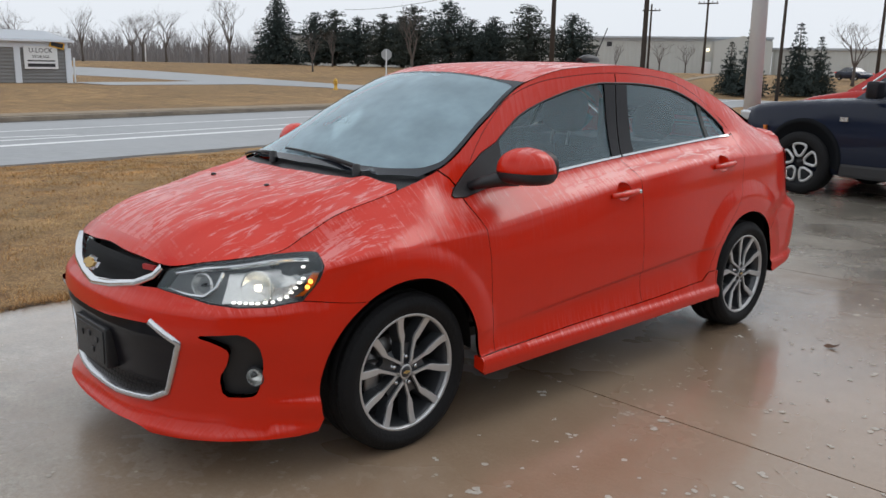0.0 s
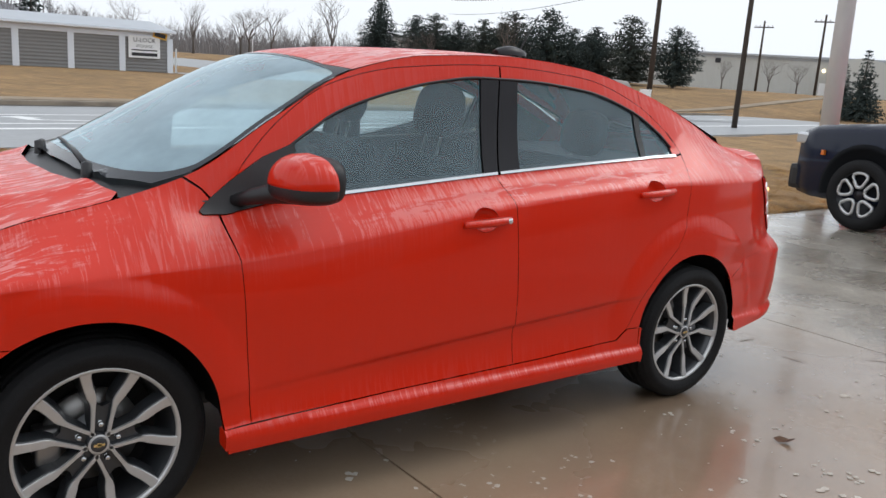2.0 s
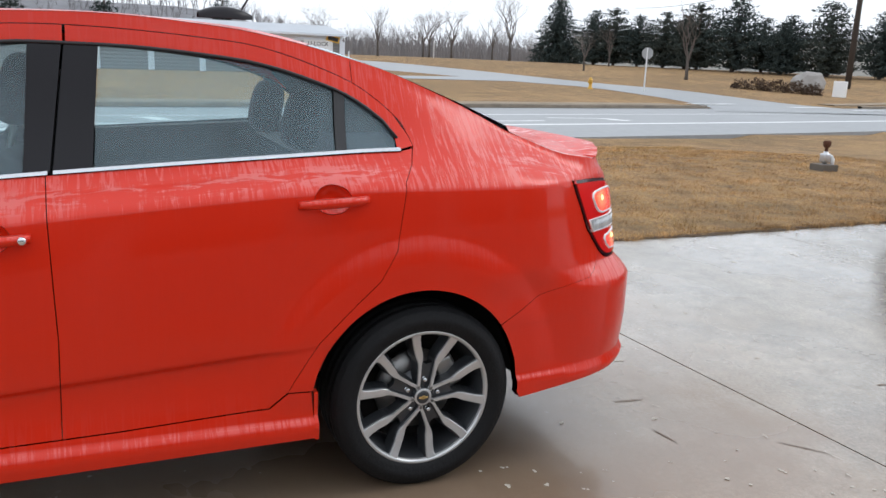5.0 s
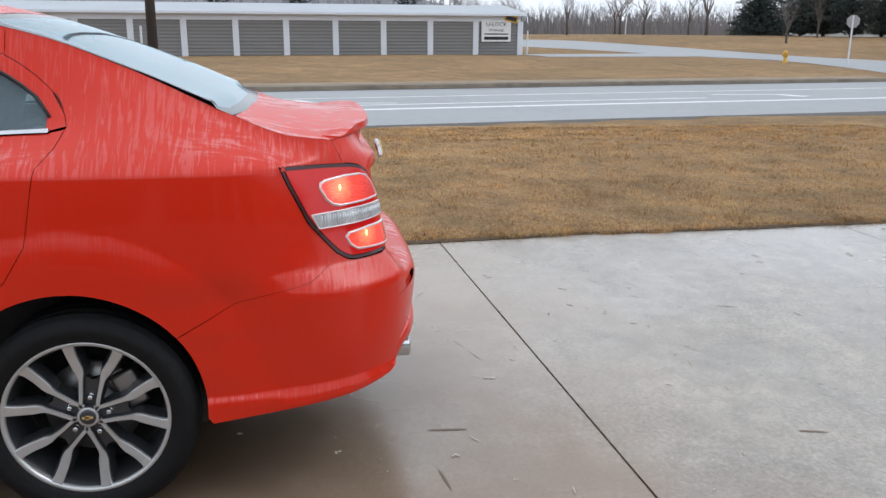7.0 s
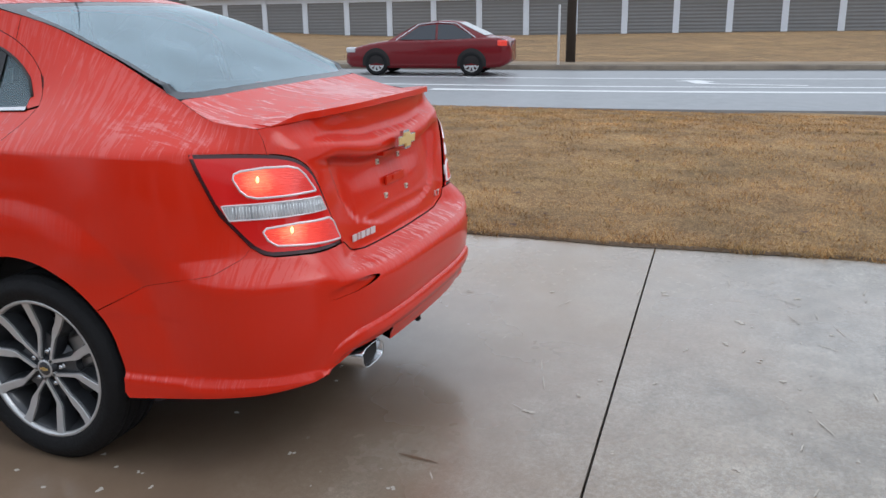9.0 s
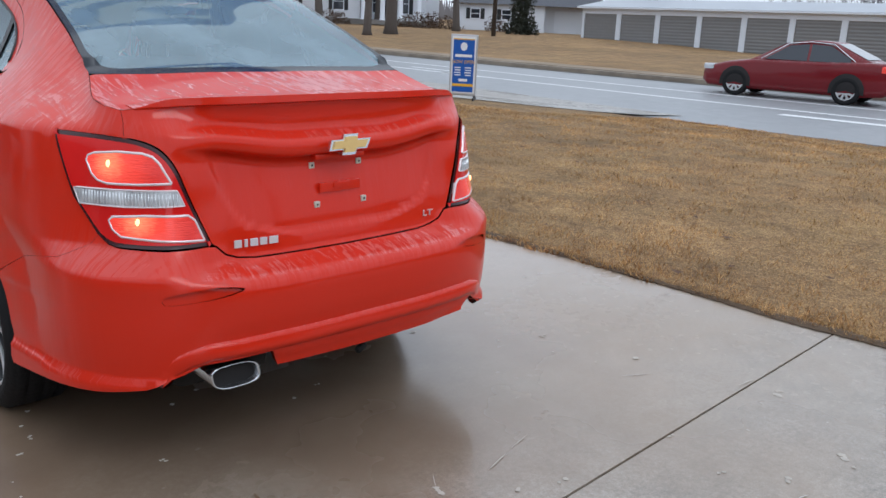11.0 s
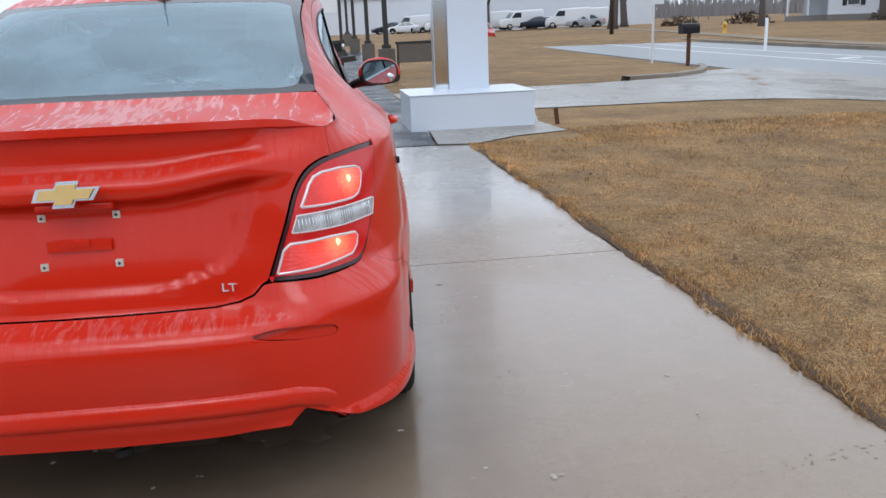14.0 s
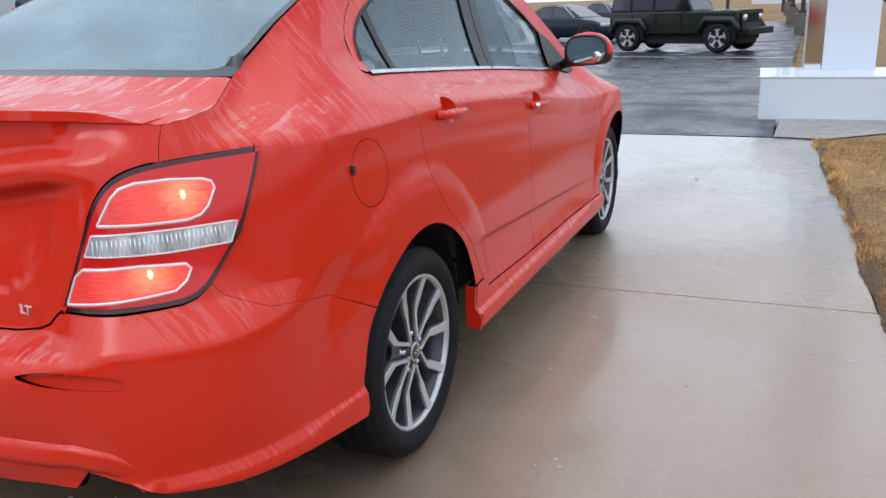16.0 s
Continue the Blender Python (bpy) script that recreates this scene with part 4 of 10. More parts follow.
def bowtie(parent, m, w):
    """A cross-shaped maker's badge as plain shapes: a bright rim with a gold face."""
    for grow, mat, y, nm in ((1.0, SATIN, 0.0, "emblem_rim"), (0.84, GOLD, -0.006, "emblem_face")):
        a, h = w / 2, w * 0.165
        pts = [(-a + 0.018, -h * 0.5), (-0.024, -h * 0.5), (-0.03, -h), (0.018, -h), (0.024, -h * 0.5), (a - 0.03, -h * 0.5), (a - 0.012, h * 0.5), (0.03, h * 0.5), (0.034, h), (-0.016, h), (-0.022, h * 0.5), (-a + 0.03, h * 0.5)]
        pts = [(x * (grow if grow < 1 else 1), z * (0.74 if grow < 1 else 1)) for x, z in pts]
        bm = bmesh.new()
        prism(bm, pts, -0.012 + y, 0.0, None)
        ob = part(nm, bm, mat, parent, "gold cross-shaped badge with a bright rim" if mat is SATIN else "")
        ob.matrix_basis = m @ pose(0, 0, 0, 12, 0, 0)


def handle_dish(y, z):
    """Outline of the finger recess behind a door handle."""
    s = s_side(y)
    return [(s + 0.056 * math.cos(k * math.pi / 10), z + 0.006 + 0.042 * math.sin(k * math.pi / 10)) for k in range(20)]


def handles(door, side, y, z, lock):
    s = s_side(y)
    p, n = on_skin(s, z)
    dish = handle_dish(y, z)
    bm = bmesh.new()
    ring0 = []
    for u, v in dish:
        q, nn = on_skin(u, v)
        ring0.append(bm.verts.new((side * (q.x - 0.001), q.y, q.z)))
    ring1 = []
    for u, v in dish:
        q, nn = on_skin(s + (u - s) * 0.7, z + (v - z) * 0.65)
        ring1.append(bm.verts.new((side * (q.x - 0.030), q.y, q.z)))
    for k in range(20):
        bm.faces.new((ring0[k], ring0[(k + 1) % 20], ring1[(k + 1) % 20], ring1[k]))
    bm.faces.new(ring1)
    cup = part("handle_recess", bm, HANDLE_CUP, door, flat=False)
    bm = bmesh.new()
    prev = None
    for i in range(13):
        u = i / 12
        yy = y - 0.105 + 0.21 * u
        q, nn = on_skin(s_side(yy), z + 0.012 * (u - 0.5))
        out = 0.018 + 0.02 * math.sin(math.pi * u) ** 0.6
        hgt = 0.012 + 0.004 * math.sin(math.pi * u)
        ring = [bm.verts.new((side * (q.x + o), yy, q.z + hh)) for o, hh in ((out - 0.014, -hgt), (out, -hgt * 0.7), (out + 0.004, 0.0), (out - 0.001, hgt * 0.8), (out - 0.014, hgt))]
        if prev:
            for k in range(5):
                bm.faces.new((prev[k], prev[(k + 1) % 5], ring[(k + 1) % 5], ring[k]))
        else:
            bm.faces.new(ring)
        prev = ring
    bm.faces.new(prev[::-1])
    h = part("door_handle", bm, RED, door, "body-coloured pull handle", flat=False)
    if lock:
        q, nn = on_skin(s_side(y + 0.085), z)
        bm = bmesh.new()
        lathe(bm, [(0.0005, 0.006), (0.009, 0.006), (0.011, 0.002), (0.011, -0.01)], "x", 14, Matrix.Translation((side * (q.x + 0.029), y + 0.085, z + 0.004)) @ Matrix.Diagonal((side, 1, 1, 1)))
        part("lock_button", bm, CHROME, h, "small bright lock button", flat=False)


HANDLE_CUP = RED


def door_mirror(door, side):
    """A red dome over a flat black base, on a short black arm; the glass looks backwards."""
    root = new("door_mirror")
    root.parent = door
    root["label"] = "door mirror with a red cap over a black base"
    c = Vector((0.828, 0.590, 1.022))
    for nm, mat, lo, hi, grow in (("mirror_cap", RED, 0.0, 1.0, 1.0), ("mirror_base", BLACK_TRIM, -1.0, 0.03, 0.985)):
        bm = bmesh.new()
        rows = []
        for i in range(15):
            v = lo + (hi - lo) * i / 14
            r = max(0.0004, 1 - abs(v) ** (2.2 if v > 0 else 3.2)) ** (1 / (2.2 if v > 0 else 3.2))
            ring = []
            for k in range(32):
                a = 2 * math.pi * k / 32
                dx, dy = math.cos(a), math.sin(a)
                px = 0.118 * r * math.copysign(abs(dx) ** 0.85, dx)
                py = (0.098 if dy < 0 else 0.052) * r * math.copysign(abs(dy) ** (0.85 if dy < 0 else 0.5), dy)
                pz = v * (0.098 if v > 0 else 0.052)
                ring.append(bm.verts.new((side * (c.x + px * grow), c.y + py * grow + 0.16 * px, c.z + pz)))
            rows.append(ring)
        for a, b in zip(rows, rows[1:]):
            for k in range(32):
                bm.faces.new((a[k], a[(k + 1) % 32], b[(k + 1) % 32], b[k]))
        bm.faces.new(rows[0])
        bm.faces.new(rows[-1][::-1])
        part(nm, bm, mat, root, flat=False)
    lean = lambda px: 0.16 * px
    bm = bmesh.new()
    ring = []
    for k in range(28):
        a = 2 * math.pi * k / 28
        dx, dz = math.cos(a), math.sin(a)
        px = 0.092 * math.copysign(abs(dx) ** 0.7, dx)
        ring.append(bm.verts.new((side * (c.x + px), c.y + 0.058 + lean(px), c.z + 0.018 + 0.060 * math.copysign(abs(dz) ** 0.75, dz))))
    bm.faces.new(ring)
    part("mirror_glass", bm, MIRROR, root, "mirror glass")
    bm = bmesh.new()
    rings = []
    for grow, dy in ((1.0, 0.020), (1.03, 0.046), (1.0, 0.060), (0.93, 0.0615), (0.93, 0.045)):
        ring = []
        for k in range(28):
            a = 2 * math.pi * k / 28
            dx, dz = math.cos(a), math.sin(a)
            px = 0.100 * grow * math.copysign(abs(dx) ** 0.7, dx)
            ring.append(bm.verts.new((side * (c.x + px), c.y + dy + lean(px), c.z + 0.018 + 0.068 * grow * math.copysign(abs(dz) ** 0.75, dz))))
        rings.append(ring)
    for a, b in zip(rings, rings[1:]):
        for k in range(28):
            bm.faces.new((a[k], a[(k + 1) % 28], b[(k + 1) % 28], b[k]))
    part("mirror_bezel", bm, BLACK_TRIM, root, flat=False)
    bm = bmesh.new()
    lathe(bm, [(0.001, 0.003), (0.02, 0.003), (0.024, 0.0)], "y", 16, Matrix.Translation((side * (c.x + 0.055), c.y + 0.070, c.z - 0.012)))
    part("blind_spot_mirror", bm, CHROME, root, "small round stick-on mirror", flat=False)
    bm = bmesh.new()
    tube(bm, [(side * 0.655, 0.43, 0.955), (side * 0.70, 0.475, 0.975), (side * 0.745, 0.53, 0.990), (side * 0.80, 0.57, 0.998)], [0.018, 0.026, 0.032, 0.036], 12)
    part("mirror_arm", bm, BLACK_TRIM, root, flat=False)


LAMP_GREY = material("grey_lamp_housing", (0.16, 0.165, 0.17), 0.35, metal=0.4)
MIRROR = material("mirror_silver", (0.52, 0.57, 0.60), 0.02, metal=1.0)


def head_lamp(car, side):
    flat = lambda d: (lambda u, v: (on_skin(u, v)[0] - on_skin(u, v)[1] * d, on_skin(u, v)[1]))
    lamp = cut_panel("head_lamp", HEADLAMP, flat(0.055), 0.04, LAMP_GREY, car, "lit headlamp with a clear lens and bright reflectors", side=side, flange=0)
    ob = cut_panel("lamp_lens", HEADLAMP, on_skin, 0.03, CLEAR, lamp, "clear lens", side=side, flange=0, proud=0.002)
    ob.visible_shadow = False
    bm = bmesh.new()
    path = dense(HEADLAMP, 0.02)
    ring_strip(bm, path + [path[0]], 0.007, 0.007)
    if side < 0:
        bmesh.ops.scale(bm, vec=(-1, 1, 1), verts=bm.verts[:])
    part("lamp_rim", bm, BLACK_TRIM, lamp, flat=False)
    for s, z, r, d, mat in ((0.847, 0.705, 0.056, 0.05, BULB_WHITE), (0.615, 0.700, 0.040, 0.05, None)):
        p, n = on_skin(s, z)
        base = p - n * d
        m = Matrix.Translation((side * base.x, base.y, base.z)) @ Vector((side * n.x * 0.6, n.y, 0.1)).to_track_quat("X", "Z").to_matrix().to_4x4()
        bm = bmesh.new()
        lathe(bm, [(r * 0.25, -0.02), (r * 0.6, -0.012), (r * 0.95, 0.015), (r, 0.022), (r * 1.08, 0.012)], "x", 26, m)
        part("reflector_bowl", bm, REFLECTOR, lamp, flat=False)
        bm = bmesh.new()
        lathe(bm, [(0.001, 0.020), (r * 0.13, 0.017), (r * 0.21, 0.006), (r * 0.19, -0.015)], "x", 18, m)
        part("bulb", bm, mat or GLOSS_BLACK, lamp, flat=False)
    block = [(0.70, 0.648), (0.73, 0.755), (0.948, 0.766), (1.03, 0.764), (1.012, 0.711), (0.962, 0.656)]
    cut_panel("inner_reflector", block, flat(0.045), 0.03, REFLECTOR, lamp, side=side, flange=0)
    amb = [(1.023, 0.681), (1.056, 0.752), (1.085, 0.742), (1.068, 0.699), (1.023, 0.662), (0.986, 0.660)]
    cut_panel("turn_signal", amb, flat(0.015), 0.03, AMBER, lamp, "amber turn signal", side=side, flange=0.01)
    for s, z in ((1.037, 0.692), (1.049, 0.711)):
        p, n = on_skin(s, z)
        bm = bmesh.new()
        bmesh.ops.create_uvsphere(bm, u_segments=8, v_segments=6, radius=0.008, matrix=Matrix.Translation((side * (p.x - n.x * 0.008), p.y - n.y * 0.008, p.z)))
        part("amber_bulb", bm, BULB_AMBER, lamp, flat=False)
    row = dense_line([(1.038, 0.758), (1.023, 0.725), (0.994, 0.691), (0.96, 0.662), (0.908, 0.649), (0.852, 0.646), (0.76, 0.648)], 0.019)
    for s, z in row:
        p, n = on_skin(s, z)
        c = p - n * 0.014
        bm = bmesh.new()
        bmesh.ops.create_uvsphere(bm, u_segments=8, v_segments=6, radius=0.0065, matrix=Matrix.Translation((side * c.x, c.y, c.z)) @ Matrix.Diagonal((1.3, 1.3, 0.75, 1)))
        part("running_light", bm, DRL, lamp, flat=False)
    bm = bmesh.new()
    ring_strip(bm, dense_line([(0.50, 0.728), (0.629, 0.752), (0.905, 0.772), (1.07, 0.776)], 0.03), 0.009, 0.001)
    ring_strip(bm, dense_line([(0.475, 0.676), (0.571, 0.664), (0.64, 0.662), (0.685, 0.690), (0.71, 0.740)], 0.02), 0.009, 0.001)
    if side < 0:
        bmesh.ops.scale(bm, vec=(-1, 1, 1), verts=bm.verts[:])
    part("light_pipe", bm, CHROME, lamp, flat=False)


def fog_lamp(car, side):
    nest = cut_panel("fog_lamp", FOG, lambda u, v: (on_skin(u, v)[0] - on_skin(u, v)[1] * 0.028, on_skin(u, v)[1]), 0.03, BLACK_TRIM, car, "round fog lamp in a black pocket", side=side, flange=0, gap=0)
    p, n = on_skin(0.838, 0.385)
    m = Matrix.Translation((side * (p.x - n.x * 0.02), p.y - n.y * 0.02, p.z)) @ Vector((side * n.x * 0.5, n.y, 0)).to_track_quat("X", "Z").to_matrix().to_4x4()
    bm = bmesh.new()
    lathe(bm, [(0.001, -0.01), (0.020, -0.004), (0.030, 0.012)], "x", 22, m)
    part("fog_reflector", bm, REFLECTOR, nest, flat=False)
    bm = bmesh.new()
    lathe(bm, [(0.030, 0.010), (0.033, 0.014), (0.036, 0.0), (0.036, -0.03)], "x", 22, m)
    part("fog_bezel", bm, BLACK_TRIM, nest, flat=False)
    bm = bmesh.new()
    lathe(bm, [(0.001, 0.020), (0.016, 0.018), (0.030, 0.011)], "x", 22, m)
    ob = part("fog_lens", bm, CLEAR, nest, flat=False)
    ob.visible_shadow = False


LENS_RIM = material("pale_lens_rim", (0.86, 0.74, 0.74), 0.25, metal=0.35, coat=0.5)


def lit_lens(name, bulb):
    """A red lens lit from behind: brightest at its bulb, ribbed fine across."""
    m = material(name, (0.60, 0.018, 0.012), 0.18, coat=0.8, bump=0.5, bump_scale=70, stretch=(0.6, 0.6, 5.0))
    n, l = m.node_tree.nodes, m.node_tree.links
    b = n["Principled BSDF"]
    tc, dist, mr, nz, mul, ramp = (n.new("ShaderNode" + k) for k in ("TexCoord", "VectorMath", "MapRange", "TexNoise", "Math", "ValToRGB"))
    dist.operation, mul.operation = "DISTANCE", "MULTIPLY_ADD"
    dist.inputs[1].default_value = bulb
    mr.inputs["From Min"].default_value, mr.inputs["From Max"].default_value = 0.135, 0.0
    mp = n.new("ShaderNodeMapping")
    mp.inputs["Scale"].default_value = (60, 60, 260)
    nz.inputs["Scale"].default_value, nz.inputs["Detail"].default_value = 1.0, 3
    l.new(tc.outputs["Object"], dist.inputs[0])
    l.new(tc.outputs["Object"], mp.inputs["Vector"])
    l.new(mp.outputs["Vector"], nz.inputs["Vector"])
    l.new(dist.outputs["Value"], mr.inputs["Value"])
    l.new(nz.outputs["Fac"], mul.inputs[0])
    mul.inputs[1].default_value = 0.34
    sub = n.new("ShaderNodeMath")
    sub.operation = "SUBTRACT"
    sub.inputs[1].default_value = 0.17
    l.new(mr.outputs["Result"], sub.inputs[0])
    l.new(sub.outputs["Value"], mul.inputs[2])
    e = ramp.color_ramp.elements
    e[0].position, e[0].color = 0.0, (0.32, 0.010, 0.006, 1)
    e[1].position, e[1].color = 1.0, (1.0, 0.42, 0.18, 1)
    mid = e.new(0.62)
    mid.color = (0.85, 0.065, 0.032, 1)
    l.new(mul.outputs["Value"], ramp.inputs["Fac"])
    l.new(ramp.outputs["Color"], b.inputs["Emission Color"])
    b.inputs["Emission Strength"].default_value = 0.72
    return m


def tail_lamp(car, side):
    lamp = cut_panel("tail_lamp", TAIL_LAMP, on_skin, 0.03, LAMP_EDGE, car, "lit tail lamp with red and clear sections", side=side, flange=0.03, proud=0.004)
    red = shrink(dense(rounded(TAIL_LAMP, 1), 0.012), 0.0115)
    cut_panel("red_lens", red, on_skin, 0.03, RED_LENS, lamp, "glossy red lens", side=side, flange=0.004, proud=0.008, gap=0)
    secs = (("upper_lens", [(5.030, 0.870), (4.995, 0.919), (4.972, 0.936), (4.935, 0.944), (4.85, 0.945), (4.765, 0.938), (4.744, 0.931), (4.740, 0.918), (4.762, 0.886), (4.785, 0.870), (4.818, 0.864), (4.932, 0.866)], True, "lit red section"),
            ("clear_lens", [(5.067, 0.811), (5.046, 0.851), (4.902, 0.850), (4.700, 0.846), (4.723, 0.805), (4.878, 0.806)], False, "clear ribbed reversing section"),
            ("lower_lens", [(5.122, 0.715), (5.096, 0.770), (5.076, 0.784), (4.944, 0.785), (4.840, 0.778), (4.829, 0.768), (4.843, 0.745), (4.872, 0.728), (4.997, 0.720)], True, "lit red section"))
    for nm, poly, lit, lab in secs:
        mat = WHITE_LENS
        if lit:
            u, v = (4.822, 0.914) if nm == "upper_lens" else (4.925, 0.768)
            p, n = on_skin(u, v)
            c = p + n * 0.012
            mat = lit_lens("lit_red_lens", (side * c.x, c.y, c.z))
        lens = cut_panel(nm, poly, on_skin, 0.03, mat, lamp, lab, side=side, flange=0.006, proud=0.0125)
        bm = bmesh.new()
        pth = dense(poly, 0.012)
        ring_strip(bm, pth + [pth[0]], 0.0095 if lit else 0.006, 0.0195)
        if side < 0:
            bmesh.ops.scale(bm, vec=(-1, 1, 1), verts=bm.verts[:])
        part("bright_frame", bm, LENS_RIM, lens, "silver frame", flat=False)
        if lit:
            bm = bmesh.new()
            bmesh.ops.create_uvsphere(bm, u_segments=12, v_segments=8, radius=0.0075, matrix=Matrix.Translation((side * c.x, c.y, c.z)) @ Matrix.Diagonal((1, 0.5, 1.3, 1)))
            part("tail_bulb", bm, BULB_RED, lens, flat=False)
        else:
            # upright ribs of the clear section
            bm = bmesh.new()
            for q in np.linspace(4.735, 5.045, 30):
                a, na = on_skin(float(q), 0.812)
                e, ne = on_skin(float(q), 0.844)
                tube(bm, [(side * (a.x + na.x * 0.0125), a.y + na.y * 0.0125, a.z), (side * (e.x + ne.x * 0.0125), e.y + ne.y * 0.0125, e.z)], 0.0016, 4)
            part("lens_rib", bm, CLEAR_RIB, lens, flat=False)


CLEAR_RIB = material("clear_plastic_rib", (0.80, 0.82, 0.84), 0.15, metal=0.4)


SLOT = rounded([(5.01, 0.562), (5.10, 0.570), (5.175, 0.580), (5.226, 0.594), (5.19, 0.601), (5.143, 0.605), (5.07, 0.598), (5.012, 0.588), (5.0, 0.575)], 1)
SLOTS = (SLOT, [(2 * S_END - s, z) for s, z in reversed(SLOT)])


def rear_bumper_details(bumper):
    for slot in SLOTS:
        # the floor runs out to the skin along its lower edge
        deep = lambda u, v: (on_skin(u, v)[0] - on_skin(u, v)[1] * (0.0006 + 0.016 * smooth(0.568, 0.594, v)), on_skin(u, v)[1])
        cut_panel("reflector_slot", slot, deep, 0.008, RED, bumper, "hollow for a reflector in the bumper", flange=0.0, gap=0)
    # lip across the lower edge
    bm = bmesh.new()
    path = [(4.98, 0.355), (5.06, 0.405), (5.12, 0.422), (5.3, 0.425), (S_END, 0.425)]
    path = path + [(2 * S_END - s, z) for s, z in reversed(path[:-1])]
    path = dense_line(path, 0.03)
    ring_strip(bm, path, 0.05, 0.018, taper=5)
    part("bumper_lip", bm, RED, bumper, flat=False)
    # tail pipe
    bm = bmesh.new()
    outline = [(0.075 * math.copysign(abs(math.cos(a)) ** 0.6, math.cos(a)) + 0.012 * math.sin(a), 0.036 * math.copysign(abs(math.sin(a)) ** 0.7, math.sin(a))) for a in [2 * math.pi * k / 28 for k in range(28)]]
    rings = []
    for y, g in ((3.20, 1.0), (3.47, 1.0), (3.475, 0.97), (3.47, 0.90), (3.30, 0.88)):
        rings.append([bm.verts.new((0.415 + x * g, y, 0.338 + z * g)) for x, z in outline])
    for a, b in zip(rings, rings[1:]):
        for k in range(28):
            bm.faces.new((a[k], a[(k + 1) % 28], b[(k + 1) % 28], b[k]))
    pipe = part("tail_pipe", bm, SATIN, bumper, "flat oval chrome tail pipe", flat=False)
    # a dark disc close behind the mouth stands for the shaded bore
    bm = bmesh.new()
    bm.faces.new([bm.verts.new((0.415 + x * 0.89, 3.452, 0.338 + z * 0.89)) for x, z in outline])
    part("pipe_shade_disc", bm, DARK_GAP, pipe)
    bm = boxed(0.22, 0.52, 2.95, 3.32, 0.26, 0.38, bevel=0.04)
    part("silencer", bm, DARK_GAP, bumper, flat=False)
    bm = bmesh.new()
    tube(bm, [(-0.06, 3.36, 0.30), (-0.06, 3.43, 0.295), (-0.03, 3.44, 0.29)], 0.012, 6)
    part("tow_hook", bm, DARK_GAP, bumper, flat=False)


SIGN_TRIM = material("red_trim_badge", (0.45, 0.03, 0.03), 0.3)


LETTER = material("bright_letter_metal", (0.80, 0.80, 0.80), 0.4, metal=0.4)


def boot_details(boot):
    # spoiler along the deck's edge: each face has its own vertices, so that its edges stay crisp
    bm = bmesh.new()
    lines = []
    for i in range(57):
        u = -1 + 2 * i / 56
        x = 0.572 * u
        e = 1 - smooth(0.86, 1.0, abs(u))
        ye = float(np.interp(-abs(x), [-v for v in TAIL_X[16:]], TAIL_Y[16:]))
        ze = float(np.interp(-abs(x), [-v for v in TAIL_X[16:]], TAIL_Z[16:]))
        yf = ye - 0.10 + 0.04 * (1 - e)
        zf = top_height(x, yf)
        lines.append(((x, yf, zf - 0.002), (x, ye - 0.05, max(zf, ze) - 0.001 + 0.006 * e), (x, ye + 0.004 + 0.012 * e, ze + 0.001 + 0.010 * e), (x, ye + 0.005 + 0.013 * e, ze + 0.0 - 0.008 * e), (x, ye - 0.006, ze - 0.016), (x, ye - 0.014, ze - 0.05)))
    for k in range(5):
        rows = [(bm.verts.new(Vector(q[k])), bm.verts.new(q[k + 1])) for q in lines]
        for a, b in zip(rows, rows[1:]):
            bm.faces.new((a[0], a[1], b[1], b[0]))
    for q in (lines[0], lines[-1]):
        bm.faces.new([bm.verts.new(v) for v in q])
    part("boot_spoiler", bm, RED, boot, "body-coloured lip spoiler", flat=False)
    bowtie(boot, pose(0.0, 3.412, 0.945, 0, 0, 180) @ pose(0, 0, 0, -22, 0, 0), 0.185)
    # maker's script as a plain bright bar, and the trim letters
    p, n = on_skin(5.292, 0.688)
    turn = Vector((n.x, n.y, 0.0)).to_track_quat("Y", "Z").to_matrix().to_4x4()
    bm = bmesh.new()
    for k, w in enumerate((0.028, 0.022, 0.024, 0.010, 0.022)):
        x = (-0.062, -0.031, -0.002, 0.022, 0.046)[k]
        box(bm, x - w / 2, x + w / 2, -0.002, 0.003, -0.010, 0.012, bevel=0.002)
    ob = part("model_badge", bm, LETTER, boot, "bright metal model script")
    ob.matrix_basis = Matrix.Translation(p + n * 0.005) @ turn
    p, n = on_skin(2 * S_END - 5.26, 0.688)
    text_part("trim_letters", "LT", 0.029, LETTER, boot, Matrix.Translation(p + n * 0.010 + Vector((0, 0, -0.006))) @ pose(0, 0, 0, 90, 0, 180 - 8) @ Matrix.Diagonal((1.25, 1, 1, 1)), 0.002, "bright trim letters")
    for x in (-0.088, 0.086):
        for z in (0.767, 0.880):
            s = 2 * S_END - s_tail(-x) if x < 0 else s_tail(x)
            p, n = on_skin(s, z)
            bm = boxed(-0.009, 0.009, -0.004, 0.006, -0.009, 0.009, bevel=0.002)
            ob = part("plate_nut", bm, NUT, boot, "small square plastic plate nut")
            ob.matrix_basis = Matrix.Translation(p)
            bm = bmesh.new()
            lathe(bm, [(0.0005, 0.0075), (0.0035, 0.0075), (0.0035, 0.003)], "y", 8, Matrix.Translation(p))
            part("nut_hole", bm, DARK_GAP, ob).matrix_parent_inverse = Matrix.Translation(-p)
    bm = bmesh.new()
    box(bm, -0.075, 0.075, 3.372, 3.380, 0.800, 0.830, bevel=0.004)
    box(bm, -0.028, 0.028, 3.374, 3.384, 0.812, 0.828, bevel=0.003)
    part("plate_pressing", bm, RED, boot)
    bm = boxed(-0.09, 0.09, 3.365, 3.392, 0.900, 0.916, bevel=0.006)
